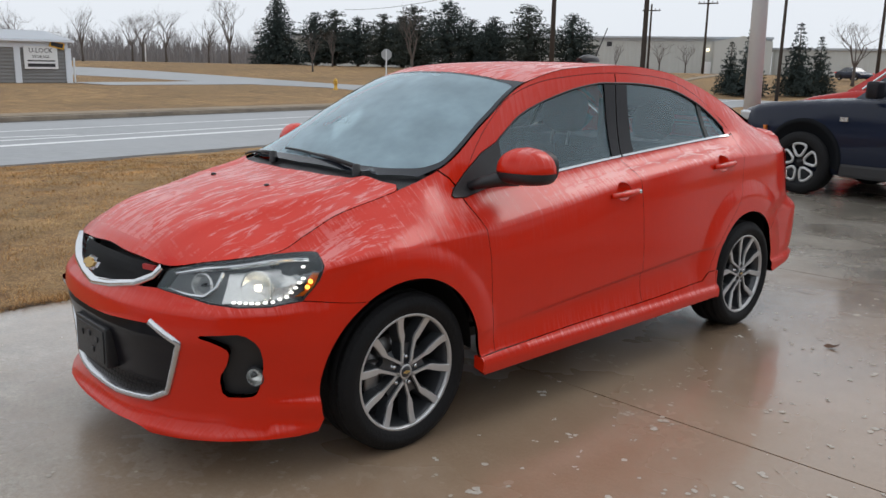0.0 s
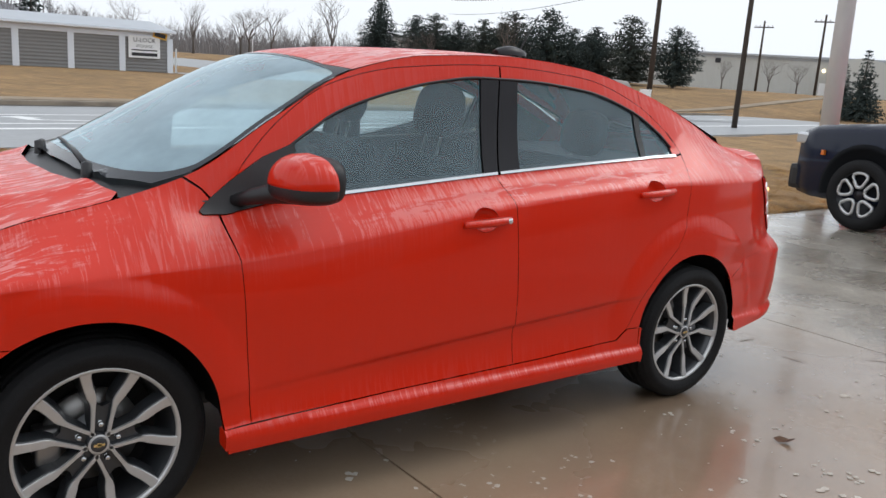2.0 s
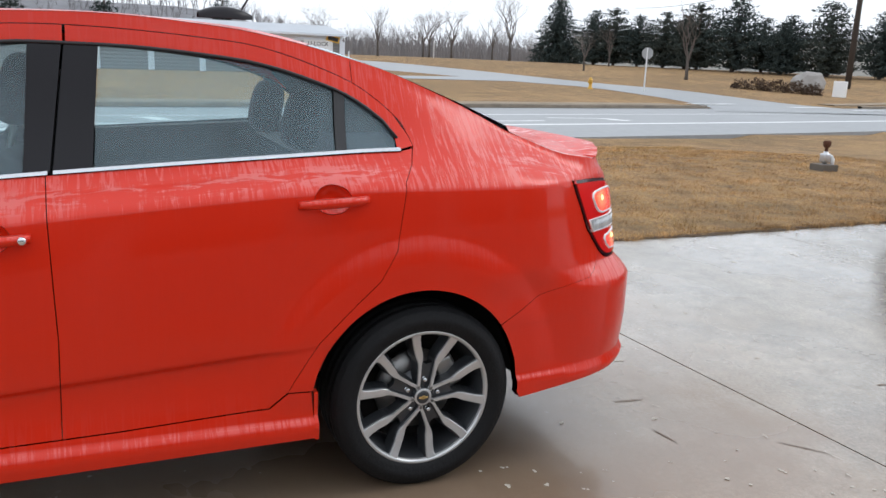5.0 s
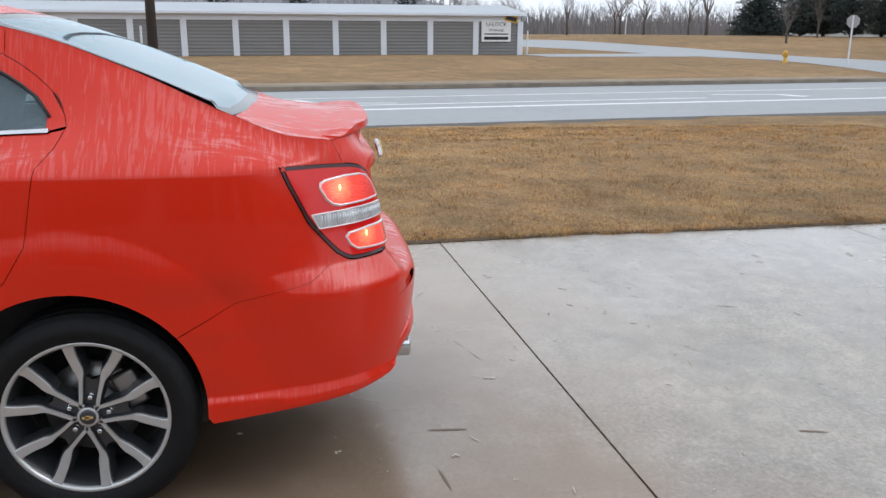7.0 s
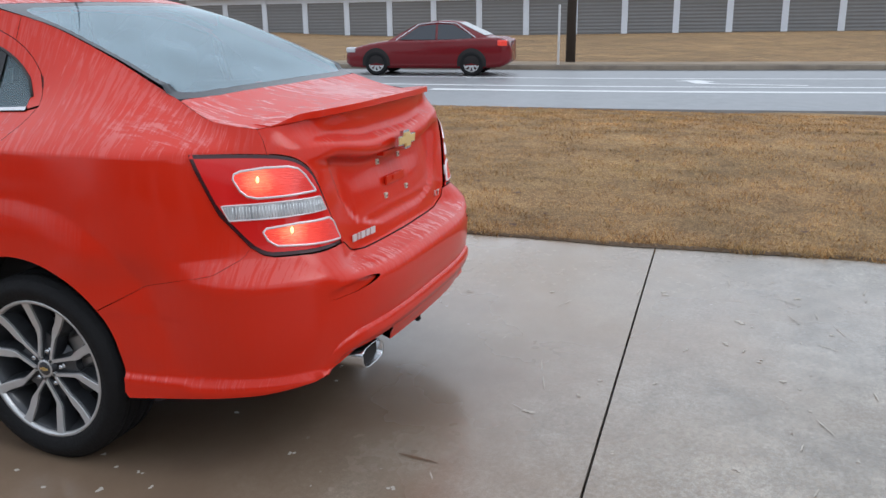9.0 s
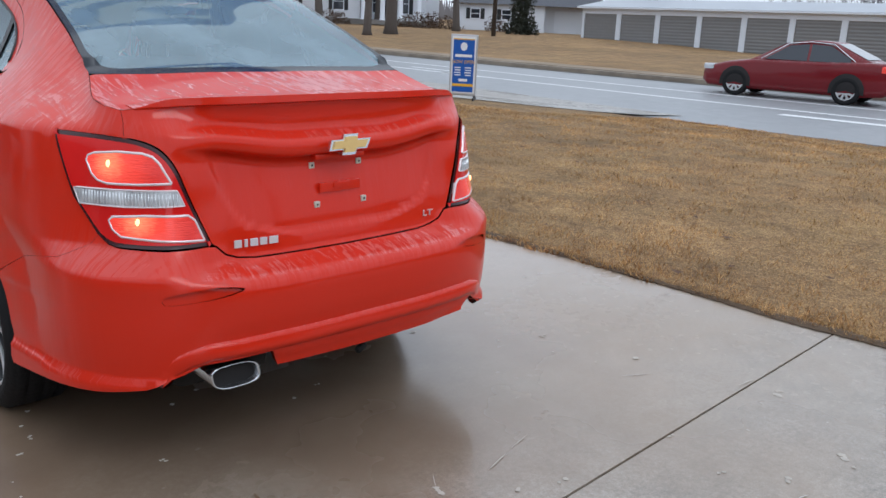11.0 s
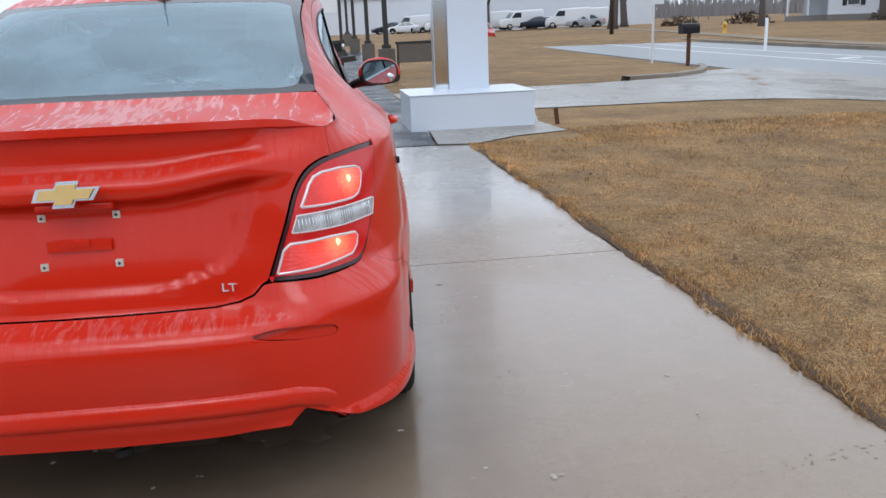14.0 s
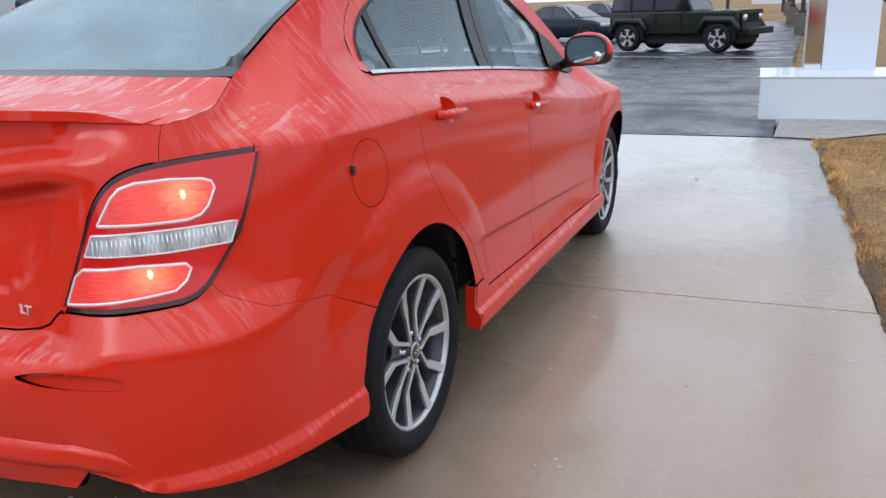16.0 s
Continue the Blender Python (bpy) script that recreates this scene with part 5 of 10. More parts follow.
    part("plate_lamp_bar", bm, RED, boot).matrix_basis = pose(0, -0.014, 0)


NUT = material("pale_plastic_nut", (0.62, 0.60, 0.50), 0.5)


def spoke_rows(bm, path, face, deep, flare):
    """A tapered bar along (radius, across, half width, height) points, its back wider than its face."""
    rows = []
    for i, (r, off, wd, x) in enumerate(path):
        a, c = path[max(i - 1, 0)], path[min(i + 1, len(path) - 1)]
        t = Vector((c[1] - a[1], c[0] - a[0])).normalized()
        ox, oy = t.y, -t.x
        rows.append([bm.verts.new((px, off + ox * w, r + oy * w)) for px, w in ((x - deep, -wd * flare), (x + face - 0.0015, -wd), (x + face, -wd * 0.86), (x + face, wd * 0.86), (x + face - 0.0015, wd), (x - deep, wd * flare))])
    for a, c in zip(rows, rows[1:]):
        for q in range(6):
            bm.faces.new((a[q], a[(q + 1) % 6], c[(q + 1) % 6], c[q]))
    bm.faces.new(rows[0])
    bm.faces.new(rows[-1][::-1])


def road_wheel(car, side, yc, spin):
    """Alloy wheel with five pairs of kneed spokes, a nut between each pair, and its tyre."""
    wheel = new("road_wheel")
    wheel.parent = car
    wheel.matrix_basis = Matrix.Translation((side * (0.704 if yc < 1 else 0.714), yc, 0.304)) @ pose(0, 0, 0, 0, 0, 0 if side > 0 else 180) @ pose(0, 0, 0, spin, 0, 0)
    wheel["label"] = "grey and machined alloy wheel with a wet black tyre"
    R = 0.306
    bm = bmesh.new()
    ribs = []
    for a, c in ((-0.078, -0.052), (-0.042, -0.006), (0.006, 0.042), (0.052, 0.078)):
        ribs += [(R - 0.007, a - 0.002), (R - 0.0005 if abs(a) < 0.05 else R - 0.002, a), (R - 0.0005 if abs(c) < 0.05 else R - 0.002, c), (R - 0.007, c + 0.002)]
    lathe(bm, [(0.215, -0.09), (0.245, -0.104), (0.278, -0.101), (0.296, -0.090)] + ribs + [(0.297, 0.088), (0.290, 0.096), (0.278, 0.101), (0.274, 0.1045), (0.258, 0.106), (0.254, 0.1045), (0.240, 0.102), (0.230, 0.095), (0.222, 0.086)], "x", 72)
    tyre = part("tyre", bm, RUBBER, wheel, "wet black tyre", flat=False)
    bm = bmesh.new()
    for k in range(72):
        m = pose(0, 0, 0, 5 * k, 0, 0)
        for x0, x1 in ((-0.076, -0.054), (0.054, 0.076)):
            box(bm, x0, x1, -0.0012, 0.0012, R - 0.010, R - 0.0012, m=m)
    part("tread_sipe", bm, DARK_GAP, tyre)["kind"] = "stuff"
    bm = bmesh.new()
    lathe(bm, [(0.190, -0.09), (0.196, 0.02), (0.207, 0.055), (0.217, 0.080), (0.226, 0.088), (0.230, 0.086)], "x", 72)
    part("rim_barrel", bm, RIM_DARK, wheel, "dark grey rim barrel", flat=False)
    bm = bmesh.new()
    lathe(bm, [(0.214, 0.078), (0.2165, 0.0905), (0.2255, 0.0925), (0.2285, 0.088)], "x", 72)
    part("rim_lip", bm, RIM_SILVER, wheel, "machined rim lip", flat=False)
    for k in range(5):
        m = pose(0, 0, 0, 72 * k, 0, 0)
        for sg in (1, -1):
            # a thin inner arm, a knee, and a broad blade out to the lip
            path = [(0.022, 0.0215, 0.0052, 0.071), (0.050, 0.0230, 0.0052, 0.071), (0.080, 0.0255, 0.0055, 0.068), (0.108, 0.0285, 0.0064, 0.066), (0.122, 0.0312, 0.0098, 0.066),
                    (0.136, 0.0372, 0.0126, 0.068), (0.165, 0.0512, 0.0128, 0.072), (0.190, 0.0612, 0.0138, 0.077), (0.2085, 0.0665, 0.0160, 0.082)]
            path = [(r, sg * off, wd, x) for r, off, wd, x in path]
            bm = bmesh.new()
            spoke_rows(bm, path, 0.008, 0.0, 1.0)
            bmesh.ops.transform(bm, matrix=m, verts=bm.verts[:])
            sp = part("spoke", bm, RIM_SILVER, wheel, "machined spoke")
            bm = bmesh.new()
            spoke_rows(bm, [(r, off, wd * 1.06 + 0.0012, x - 0.001) for r, off, wd, x in path], 0.0, 0.042, 1.55)
            bmesh.ops.transform(bm, matrix=m, verts=bm.verts[:])
            part("spoke_back", bm, RIM_DARK, sp, "dark grey spoke side")
        # sunken web between the two arms
        bm = bmesh.new()
        pts = [(0.030, -0.024), (0.030, 0.024), (0.085, 0.026), (0.122, 0.030), (0.108, 0.012), (0.104, 0.0), (0.108, -0.012), (0.122, -0.030), (0.085, -0.026)]
        top = [bm.verts.new((0.060 - 0.10 * max(0.0, r - 0.06), off, r)) for r, off in pts]
        low = [bm.verts.new((0.030, off, r)) for r, off in pts]
        bm.faces.new(top)
        for q in range(len(pts)):
            bm.faces.new((top[q], low[q], low[(q + 1) % len(pts)], top[(q + 1) % len(pts)]))
        bmesh.ops.transform(bm, matrix=m, verts=bm.verts[:])
        part("web", bm, RIM_DARK, wheel, "dark grey web between two spokes")
        bm = bmesh.new()
        lathe(bm, [(0.0005, 0.074), (0.0055, 0.074), (0.0085, 0.069), (0.0085, 0.056), (0.0120, 0.0585), (0.0120, 0.050)], "x", 10, m @ Matrix.Translation((0, 0, 0.055)))
        part("lug_nut", bm, SATIN, wheel, "bright lug nut", flat=False)
    bm = bmesh.new()
    lathe(bm, [(0.022, 0.080), (0.029, 0.0795), (0.031, 0.076), (0.032, 0.06), (0.045, 0.052), (0.076, 0.02)], "x", 30)
    hub = part("hub", bm, RIM_DARK, wheel, "dark grey hub", flat=False)
    bm = bmesh.new()
    lathe(bm, [(0.0222, 0.0805), (0.0285, 0.0802), (0.030, 0.077)], "x", 30)
    part("hub_ring", bm, RIM_SILVER, hub, "machined hub ring", flat=False)
    bm = bmesh.new()
    lathe(bm, [(0.0005, 0.0835), (0.018, 0.083), (0.0225, 0.080), (0.0225, 0.07)], "x", 26)
    part("hub_cap", bm, RIM_DARK, hub, "dark grey hub cap", flat=False)
    bm = bmesh.new()
    box(bm, 0.0825, 0.0850, -0.0145, 0.0145, -0.0032, 0.0032)
    box(bm, 0.0825, 0.0850, -0.0055, 0.0055, -0.0058, 0.0058)
    ob = part("cap_mark", bm, GOLD, hub)
    ob.matrix_basis = pose(0, 0, 0, -spin, 0, 0)
    # brake
    bm = bmesh.new()
    lathe(bm, [(0.06, 0.0), (0.135, 0.0), (0.135, -0.02), (0.06, -0.02)], "x", 40)
    part("brake_disc", bm, STEEL, wheel, "bare steel brake disc", flat=False)
    bm = bmesh.new()
    lathe(bm, [(0.0005, -0.05), (0.192, -0.05)], "x", 40)
    part("wheel_back", bm, DARK_GAP, wheel)
    bm = boxed(-0.03, 0.030, 0.085, 0.155, -0.05, 0.06, bevel=0.012)
    ob = part("brake_caliper", bm, STEEL, wheel, flat=False)
    ob.matrix_basis = pose(0, 0, 0, -spin + (180 if yc < 1 else 25), 0, 0)
    return wheel


def headrest_shape(a, b, c, m):
    """A rounded cushion with half sizes a, b and c."""
    bm = bmesh.new()
    bmesh.ops.create_uvsphere(bm, u_segments=20, v_segments=12, radius=1.0)
    for v in bm.verts:
        v.co = Vector((a * math.copysign(abs(v.co.x) ** 0.6, v.co.x), b * math.copysign(abs(v.co.y) ** 0.6, v.co.y), c * math.copysign(abs(v.co.z) ** 0.7, v.co.z)))
    bmesh.ops.transform(bm, matrix=m, verts=bm.verts[:])
    return bm


def seat(car, x, y, front=True, width=0.5):
    st = new("front_seat" if front else "rear_seat")
    st.parent = car
    st.matrix_basis = pose(x, y, 0)
    st["label"] = "charcoal cloth seat"
    bm = boxed(-width / 2, width / 2, -0.26, 0.26, 0.42, 0.60, bevel=0.06)
    part("seat_cushion", bm, SEAT, st, flat=False)
    bm = boxed(-width / 2, width / 2, -0.065, 0.065, 0.0, 0.53 if front else 0.50, bevel=0.062, m=pose(0, 0.25, 0.55, -14, 0, 0))
    part("backrest", bm, SEAT, st, flat=False)
    for hx in ((0.0,) if front else (-0.32, 0.32)):
        bm = headrest_shape(0.125, 0.055, 0.105, pose(hx, 0.25, 0.55, -13, 0, 0) @ pose(0, 0.0, 0.70 if front else 0.62))
        hr = part("headrest", bm, SEAT, st, flat=False)
        for px in (-0.05, 0.05):
            bm = bmesh.new()
            tube(bm, [Vector(q) for q in ((hx + px, 0.37, 1.05), (hx + px, 0.40, 1.18 if front else 1.12))], 0.007, 6)
            part("headrest_post", bm, STEEL, hr)


def interior(car):
    seat(car, 0.36, 0.98)
    seat(car, -0.36, 0.98)
    seat(car, 0, 1.85, front=False, width=1.24)
    bm = bmesh.new()
    prism(bm, [(-0.02, 0.60), (0.0, 0.90), (0.12, 0.955), (0.36, 0.965), (0.50, 0.92), (0.53, 0.80), (0.48, 0.62)], -0.66, 0.66, Matrix(((0, 1, 0, 0), (1, 0, 0, 0.12), (0, 0, 1, 0), (0, 0, 0, 1))))
    part("dashboard", bm, DASH, car, "dark plastic dashboard", flat=False)
    bm = bmesh.new()
    m = Matrix.Translation((0.36, 0.73, 0.93)) @ pose(0, 0, 0, 0, 0, 0) @ Matrix.Rotation(radians(-25), 4, "X")
    ring = [m @ Vector((0.185 * math.cos(a), 0, 0.185 * math.sin(a))) for a in [2 * math.pi * k / 32 for k in range(33)]]
    tube(bm, ring, 0.015, 8, False)
    wheel = part("steering_wheel", bm, DASH, car, "black steering wheel", flat=False)
    bm = bmesh.new()
    for a in (0, 180, 270):
        tube(bm, [m @ Vector((0, 0, 0)), m @ Vector((0.18 * math.cos(radians(a)), 0, 0.18 * math.sin(radians(a))))], 0.02, 6)
    part("wheel_spoke", bm, DASH, wheel, flat=False)
    bm = boxed(-0.62, 0.62, 0.1, 2.2, 0.30, 0.34)
    part("cabin_floor", bm, DASH, car)
    bm = boxed(-0.10, 0.10, 0.45, 1.2, 0.33, 0.62, bevel=0.03)
    part("centre_console", bm, DASH, car, flat=False)
    bm = boxed(-0.58, 0.58, 2.18, 2.95, 0.97, 1.03, bevel=0.01)
    part("parcel_shelf", bm, DASH, car, "black parcel shelf")
    for sg in (1, -1):
        for y0, y1, z1 in ((0.48, 1.44, 0.965), (1.50, 2.44, 1.035)):
            bm = boxed(sg * 0.60 - 0.03, sg * 0.60 + 0.03, y0, y1, 0.36, z1, bevel=0.02)
            for v in bm.verts:
                v.co.z += 0.055 * (v.co.y - y0) * (v.co.z > 0.8)
            part("door_lining", bm, DASH, car)
        bm = boxed(sg * 0.53 - 0.015, sg * 0.53 + 0.015, 1.45, 1.55, 0.9, 1.30, bevel=0.012)
        part("inner_post", bm, DASH, car)
    for sg in (1, -1):
        lining = [(s_side(2.30), 1.285), (s_side(2.40), 1.19), (s_side(2.46), 1.05), (s_side(2.48), 0.96), (s_side(2.94), 0.96), (s_side(2.88), 1.12), (s_side(2.60), 1.225), (s_side(2.36), 1.325)]
        cut_panel("pillar_lining", lining, lambda u, v: (skin(u, v, 0.032), -on_skin(u, v)[1]), 0.05, DASH, car, "dark cloth lining of the rear pillar", side=sg, flange=0)
    hl = [(0.0, 0.86), (0.40, 0.90), (0.49, 0.96)] + [(lerp_keys(TOP_X, y) - 0.03, y) for y in np.linspace(1.0, 2.2, 12)] + [(0.0, 2.26)]
    cut_panel("headliner", both(hl), lambda u, v: (on_top(u, v)[0] - Vector((0, 0, 0.035)), -on_top(u, v)[1]), 0.08, LIGHT_TRIM, car, "pale cloth headliner", flange=0)
    bm = boxed(-0.12, 0.12, 0.60, 0.625, 1.24, 1.31, bevel=0.012)
    part("inside_mirror", bm, GLOSS_BLACK, car, flat=False)


def wipers(car):
    for x0, x1, y0, y1 in ((0.38, -0.22, 0.075, 0.118), (-0.20, -0.56, 0.05, 0.135)):
        w = new("wiper")
        w.parent = car
        w["label"] = "black wiper at rest"
        ps = [(x0 + (x1 - x0) * u, y0 + (y1 - y0) * u) for u in (0, 0.35, 0.7)]
        bm = bmesh.new()
        tube(bm, [Vector((x, y, top_height(x, y) + 0.022 - 0.006 * i)) for i, (x, y) in enumerate(ps)], [0.010, 0.008, 0.005], 6)
        part("wiper_arm", bm, BLACK_TRIM, w, flat=False)
        bm = bmesh.new()
        c = ps[2]
        d = Vector((x1 - x0, y1 - y0)).normalized()
        pts = [(c[0] + d.x * q, c[1] + d.y * q) for q in np.linspace(-0.30, 0.16, 12)]
        tube(bm, [Vector((x, y, top_height(x, y) + 0.010)) for x, y in pts], 0.006, 6)
        part("wiper_blade", bm, BLACK_TRIM, w, flat=False)
        bm = bmesh.new()
        lathe(bm, [(0.0005, 0.05), (0.016, 0.045), (0.018, 0.0)], "z", 12, Matrix.Translation((x0, y0, top_height(x0, y0) - 0.015)))
        part("wiper_hub", bm, BLACK_TRIM, w, flat=False)


def antenna(car):
    y, z = 2.03, 1.485
    bm = bmesh.new()
    rows = []
    for i in range(9):
        u = i / 8
        w, h = 0.038 * math.sin(math.pi * min(1, 0.15 + u * 0.85)) ** 0.5, 0.042 * math.sin(math.pi * (0.12 + 0.80 * u)) ** 0.7
        rows.append([bm.verts.new((w * math.cos(a), y - 0.09 + 0.19 * u, z - 0.006 + h * math.sin(a))) for a in [math.pi * k / 8 for k in range(9)]])
    for a, b in zip(rows, rows[1:]):
        for k in range(8):
            bm.faces.new((a[k], a[k + 1], b[k + 1], b[k]))
    base = part("antenna_base", bm, GLOSS_BLACK, car, "black roof antenna base", flat=False)
    bm = bmesh.new()
    tube(bm, [(0, y + 0.06, z + 0.025), (0.0, y + 0.16, z + 0.19)], [0.004, 0.0025], 6)
    part("antenna_mast", bm, BLACK_TRIM, base)



# ---- ground, road and lots ----
def terrain(x, y):
    """Height of the open ground."""
    r = math.hypot(x, y)
    z = -0.35 * max(smooth(-6.5, -13.0, x), smooth(-5.0, -21.0, y))
    z += 0.40 * smooth(-25, 18, y) * smooth(-34, -50, x)
    z += 1.75 * smooth(60, 112, r) * smooth(20, 45, y)
    z += 0.40 * smooth(35, 65, r) * smooth(-20, -35, y)
    return z


NEAR_EDGE = [(-90, -14.5), (-30, -12.0), (-5, -12.3), (1, -12.8), (10, -14.6), (21, -16.8), (60, -26.0), (160, -52.0)]
FAR_EDGE = [(-90, -23.0), (-31, -20.4), (-13, -21.2), (-1, -22.6), (6, -24.3), (14, -26.4), (23, -28.6), (60, -38.0), (160, -64.0)]


def across(u, y):
    """A place across the road: 0 at its near edge, 1 at the far kerb."""
    a, b = lerp_keys(NEAR_EDGE, y), lerp_keys(FAR_EDGE, y)
    return a + (b - a) * u


def road_z(y):
    return -0.345


def coloured(name, cols, scales, rough=0.8, bump=0.3, bump_scale=40, wet=0.0):
    """A ground material of two colours and a third in patches."""
    m = material(name, cols[0], rough, bump=bump, bump_scale=bump_scale)
    n, l = m.node_tree.nodes, m.node_tree.links
    b = n["Principled BSDF"]
    tc = n.new("ShaderNodeTexCoord")
    prev = None
    for c, sc in zip(cols[1:], scales):
        nz, mr, mx = n.new("ShaderNodeTexNoise"), n.new("ShaderNodeMapRange"), n.new("ShaderNodeMixRGB")
        nz.inputs["Scale"].default_value, nz.inputs["Detail"].default_value, nz.inputs["Roughness"].default_value = sc, 9, 0.7
        mr.inputs["From Min"].default_value, mr.inputs["From Max"].default_value = 0.42, 0.62
        l.new(tc.outputs["Object"], nz.inputs["Vector"])
        l.new(nz.outputs["Fac"], mr.inputs["Value"])
        l.new(mr.outputs["Result"], mx.inputs["Fac"])
        if prev is None:
            mx.inputs["Color1"].default_value = (*cols[0], 1)
        else:
            l.new(prev, mx.inputs["Color1"])
        mx.inputs["Color2"].default_value = (*c, 1)
        prev = mx.outputs["Color"]
    l.new(prev, b.inputs["Base Color"])
    if wet:
        nz, mr = n.new("ShaderNodeTexNoise"), n.new("ShaderNodeMapRange")
        nz.inputs["Scale"].default_value, nz.inputs["Detail"].default_value = wet, 5
        mr.inputs["From Min"].default_value, mr.inputs["From Max"].default_value = 0.38, 0.62
        mr.inputs["To Min"].default_value, mr.inputs["To Max"].default_value = max(0.05, rough - 0.22), rough + 0.12
        l.new(tc.outputs["Object"], nz.inputs["Vector"])
        l.new(nz.outputs["Fac"], mr.inputs["Value"])
        l.new(mr.outputs["Result"], b.inputs["Roughness"])
    return m


def worn(n, l, tc, colour, layers):
    """Lighter and darker patches over a colour, at several sizes."""
    for scale, lo, hi in layers:
        nz, mr, hs = n.new("ShaderNodeTexNoise"), n.new("ShaderNodeMapRange"), n.new("ShaderNodeHueSaturation")
        nz.inputs["Scale"].default_value, nz.inputs["Detail"].default_value, nz.inputs["Roughness"].default_value = scale, 7, 0.62
        mr.inputs["From Min"].default_value, mr.inputs["From Max"].default_value = 0.34, 0.66
        mr.inputs["To Min"].default_value, mr.inputs["To Max"].default_value = lo, hi
        l.new(tc.outputs["Object"], nz.inputs["Vector"])
        l.new(nz.outputs["Fac"], mr.inputs["Value"])
        l.new(mr.outputs["Result"], hs.inputs["Value"])
        l.new(colour, hs.inputs["Color"])
        colour = hs.outputs["Color"]
    return colour


LAWN = coloured("dead_brown_lawn", ((0.32, 0.178, 0.070), (0.43, 0.262, 0.115), (0.265, 0.180, 0.070), (0.185, 0.100, 0.041), (0.50, 0.32, 0.14), (0.11, 0.060, 0.025)), (0.9, 0.45, 5.0, 26.0, 80.0), 0.95, 1.0, 40)
_n, _l = LAWN.node_tree.nodes, LAWN.node_tree.links
_b = _n["Principled BSDF"]
_l.new(worn(_n, _l, _n.new("ShaderNodeTexCoord"), _b.inputs["Base Color"].links[0].from_socket, ((0.12, 0.8, 1.2), (1.3, 0.7, 1.25))), _b.inputs["Base Color"])
CONCRETE = coloured("wet_concrete", ((0.325, 0.290, 0.242), (0.260, 0.218, 0.168), (0.36, 0.328, 0.284), (0.240, 0.190, 0.136), (0.37, 0.336, 0.288), (0.275, 0.242, 0.200)), (0.55, 9.0, 0.33, 48.0, 130.0), 0.32, 0.10, 160, wet=0.7)


def water_film(m, low, high, scale, weight=0.9):
    """A thin uneven film of rain lying over a ground material."""
    n, l = m.node_tree.nodes, m.node_tree.links
    b = n["Principled BSDF"]
    b.inputs["Coat IOR"].default_value, b.inputs["Coat Weight"].default_value = 1.34, weight
    tc, nz, fine, add, mr = (n.new("ShaderNode" + k) for k in ("TexCoord", "TexNoise", "TexNoise", "Math", "MapRange"))
    nz.inputs["Scale"].default_value, nz.inputs["Detail"].default_value = scale, 6
    fine.inputs["Scale"].default_value, fine.inputs["Detail"].default_value = scale * 22, 4
    add.operation, add.inputs[1].default_value = "MULTIPLY_ADD", 0.35
    mr.inputs["From Min"].default_value, mr.inputs["From Max"].default_value = 0.55, 0.85
    mr.inputs["To Min"].default_value, mr.inputs["To Max"].default_value = low, high
    for q in (nz, fine):
        l.new(tc.outputs["Object"], q.inputs["Vector"])
    l.new(fine.outputs["Fac"], add.inputs[0])
    l.new(nz.outputs["Fac"], add.inputs[2])
    l.new(add.outputs["Value"], mr.inputs["Value"])
    l.new(mr.outputs["Result"], b.inputs["Coat Roughness"])


_n, _l = CONCRETE.node_tree.nodes, CONCRETE.node_tree.links
_b = _n["Principled BSDF"]
_l.new(worn(_n, _l, _n.new("ShaderNodeTexCoord"), _b.inputs["Base Color"].links[0].from_socket, ((0.35, 0.88, 1.16), (1.7, 0.84, 1.16), (9.0, 0.84, 1.14), (55.0, 0.80, 1.20), (240.0, 0.76, 1.24))), _b.inputs["Base Color"])
water_film(CONCRETE, 0.05, 0.34, 0.8, 0.68)
DRIVE = coloured("damp_drive_concrete", ((0.30, 0.275, 0.24), (0.20, 0.18, 0.155), (0.36, 0.335, 0.30), (0.25, 0.22, 0.18)), (0.30, 1.6, 22.0), 0.5, 0.12, 120)
water_film(DRIVE, 0.10, 0.62, 0.45, 0.55)


def stain_shade_patch(m, centre, reach, colour):
    """A broad brown patch with a ragged edge, for stains and painted shade, round a place on the ground."""
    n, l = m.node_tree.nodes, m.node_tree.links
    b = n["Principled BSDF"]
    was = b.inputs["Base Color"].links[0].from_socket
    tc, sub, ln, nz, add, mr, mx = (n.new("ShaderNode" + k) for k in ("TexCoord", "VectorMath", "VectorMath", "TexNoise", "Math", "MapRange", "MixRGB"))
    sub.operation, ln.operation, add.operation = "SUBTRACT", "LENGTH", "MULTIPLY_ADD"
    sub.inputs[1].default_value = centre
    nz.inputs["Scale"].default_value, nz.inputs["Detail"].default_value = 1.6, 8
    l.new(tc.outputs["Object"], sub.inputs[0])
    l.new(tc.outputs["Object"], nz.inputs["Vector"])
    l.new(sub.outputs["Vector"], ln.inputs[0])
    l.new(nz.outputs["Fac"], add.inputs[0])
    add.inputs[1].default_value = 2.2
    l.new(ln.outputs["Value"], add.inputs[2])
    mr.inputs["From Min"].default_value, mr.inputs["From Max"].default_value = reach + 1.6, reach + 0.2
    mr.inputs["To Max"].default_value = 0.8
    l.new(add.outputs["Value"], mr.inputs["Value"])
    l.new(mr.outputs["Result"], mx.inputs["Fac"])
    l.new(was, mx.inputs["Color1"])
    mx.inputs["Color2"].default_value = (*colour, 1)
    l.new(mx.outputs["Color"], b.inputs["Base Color"])


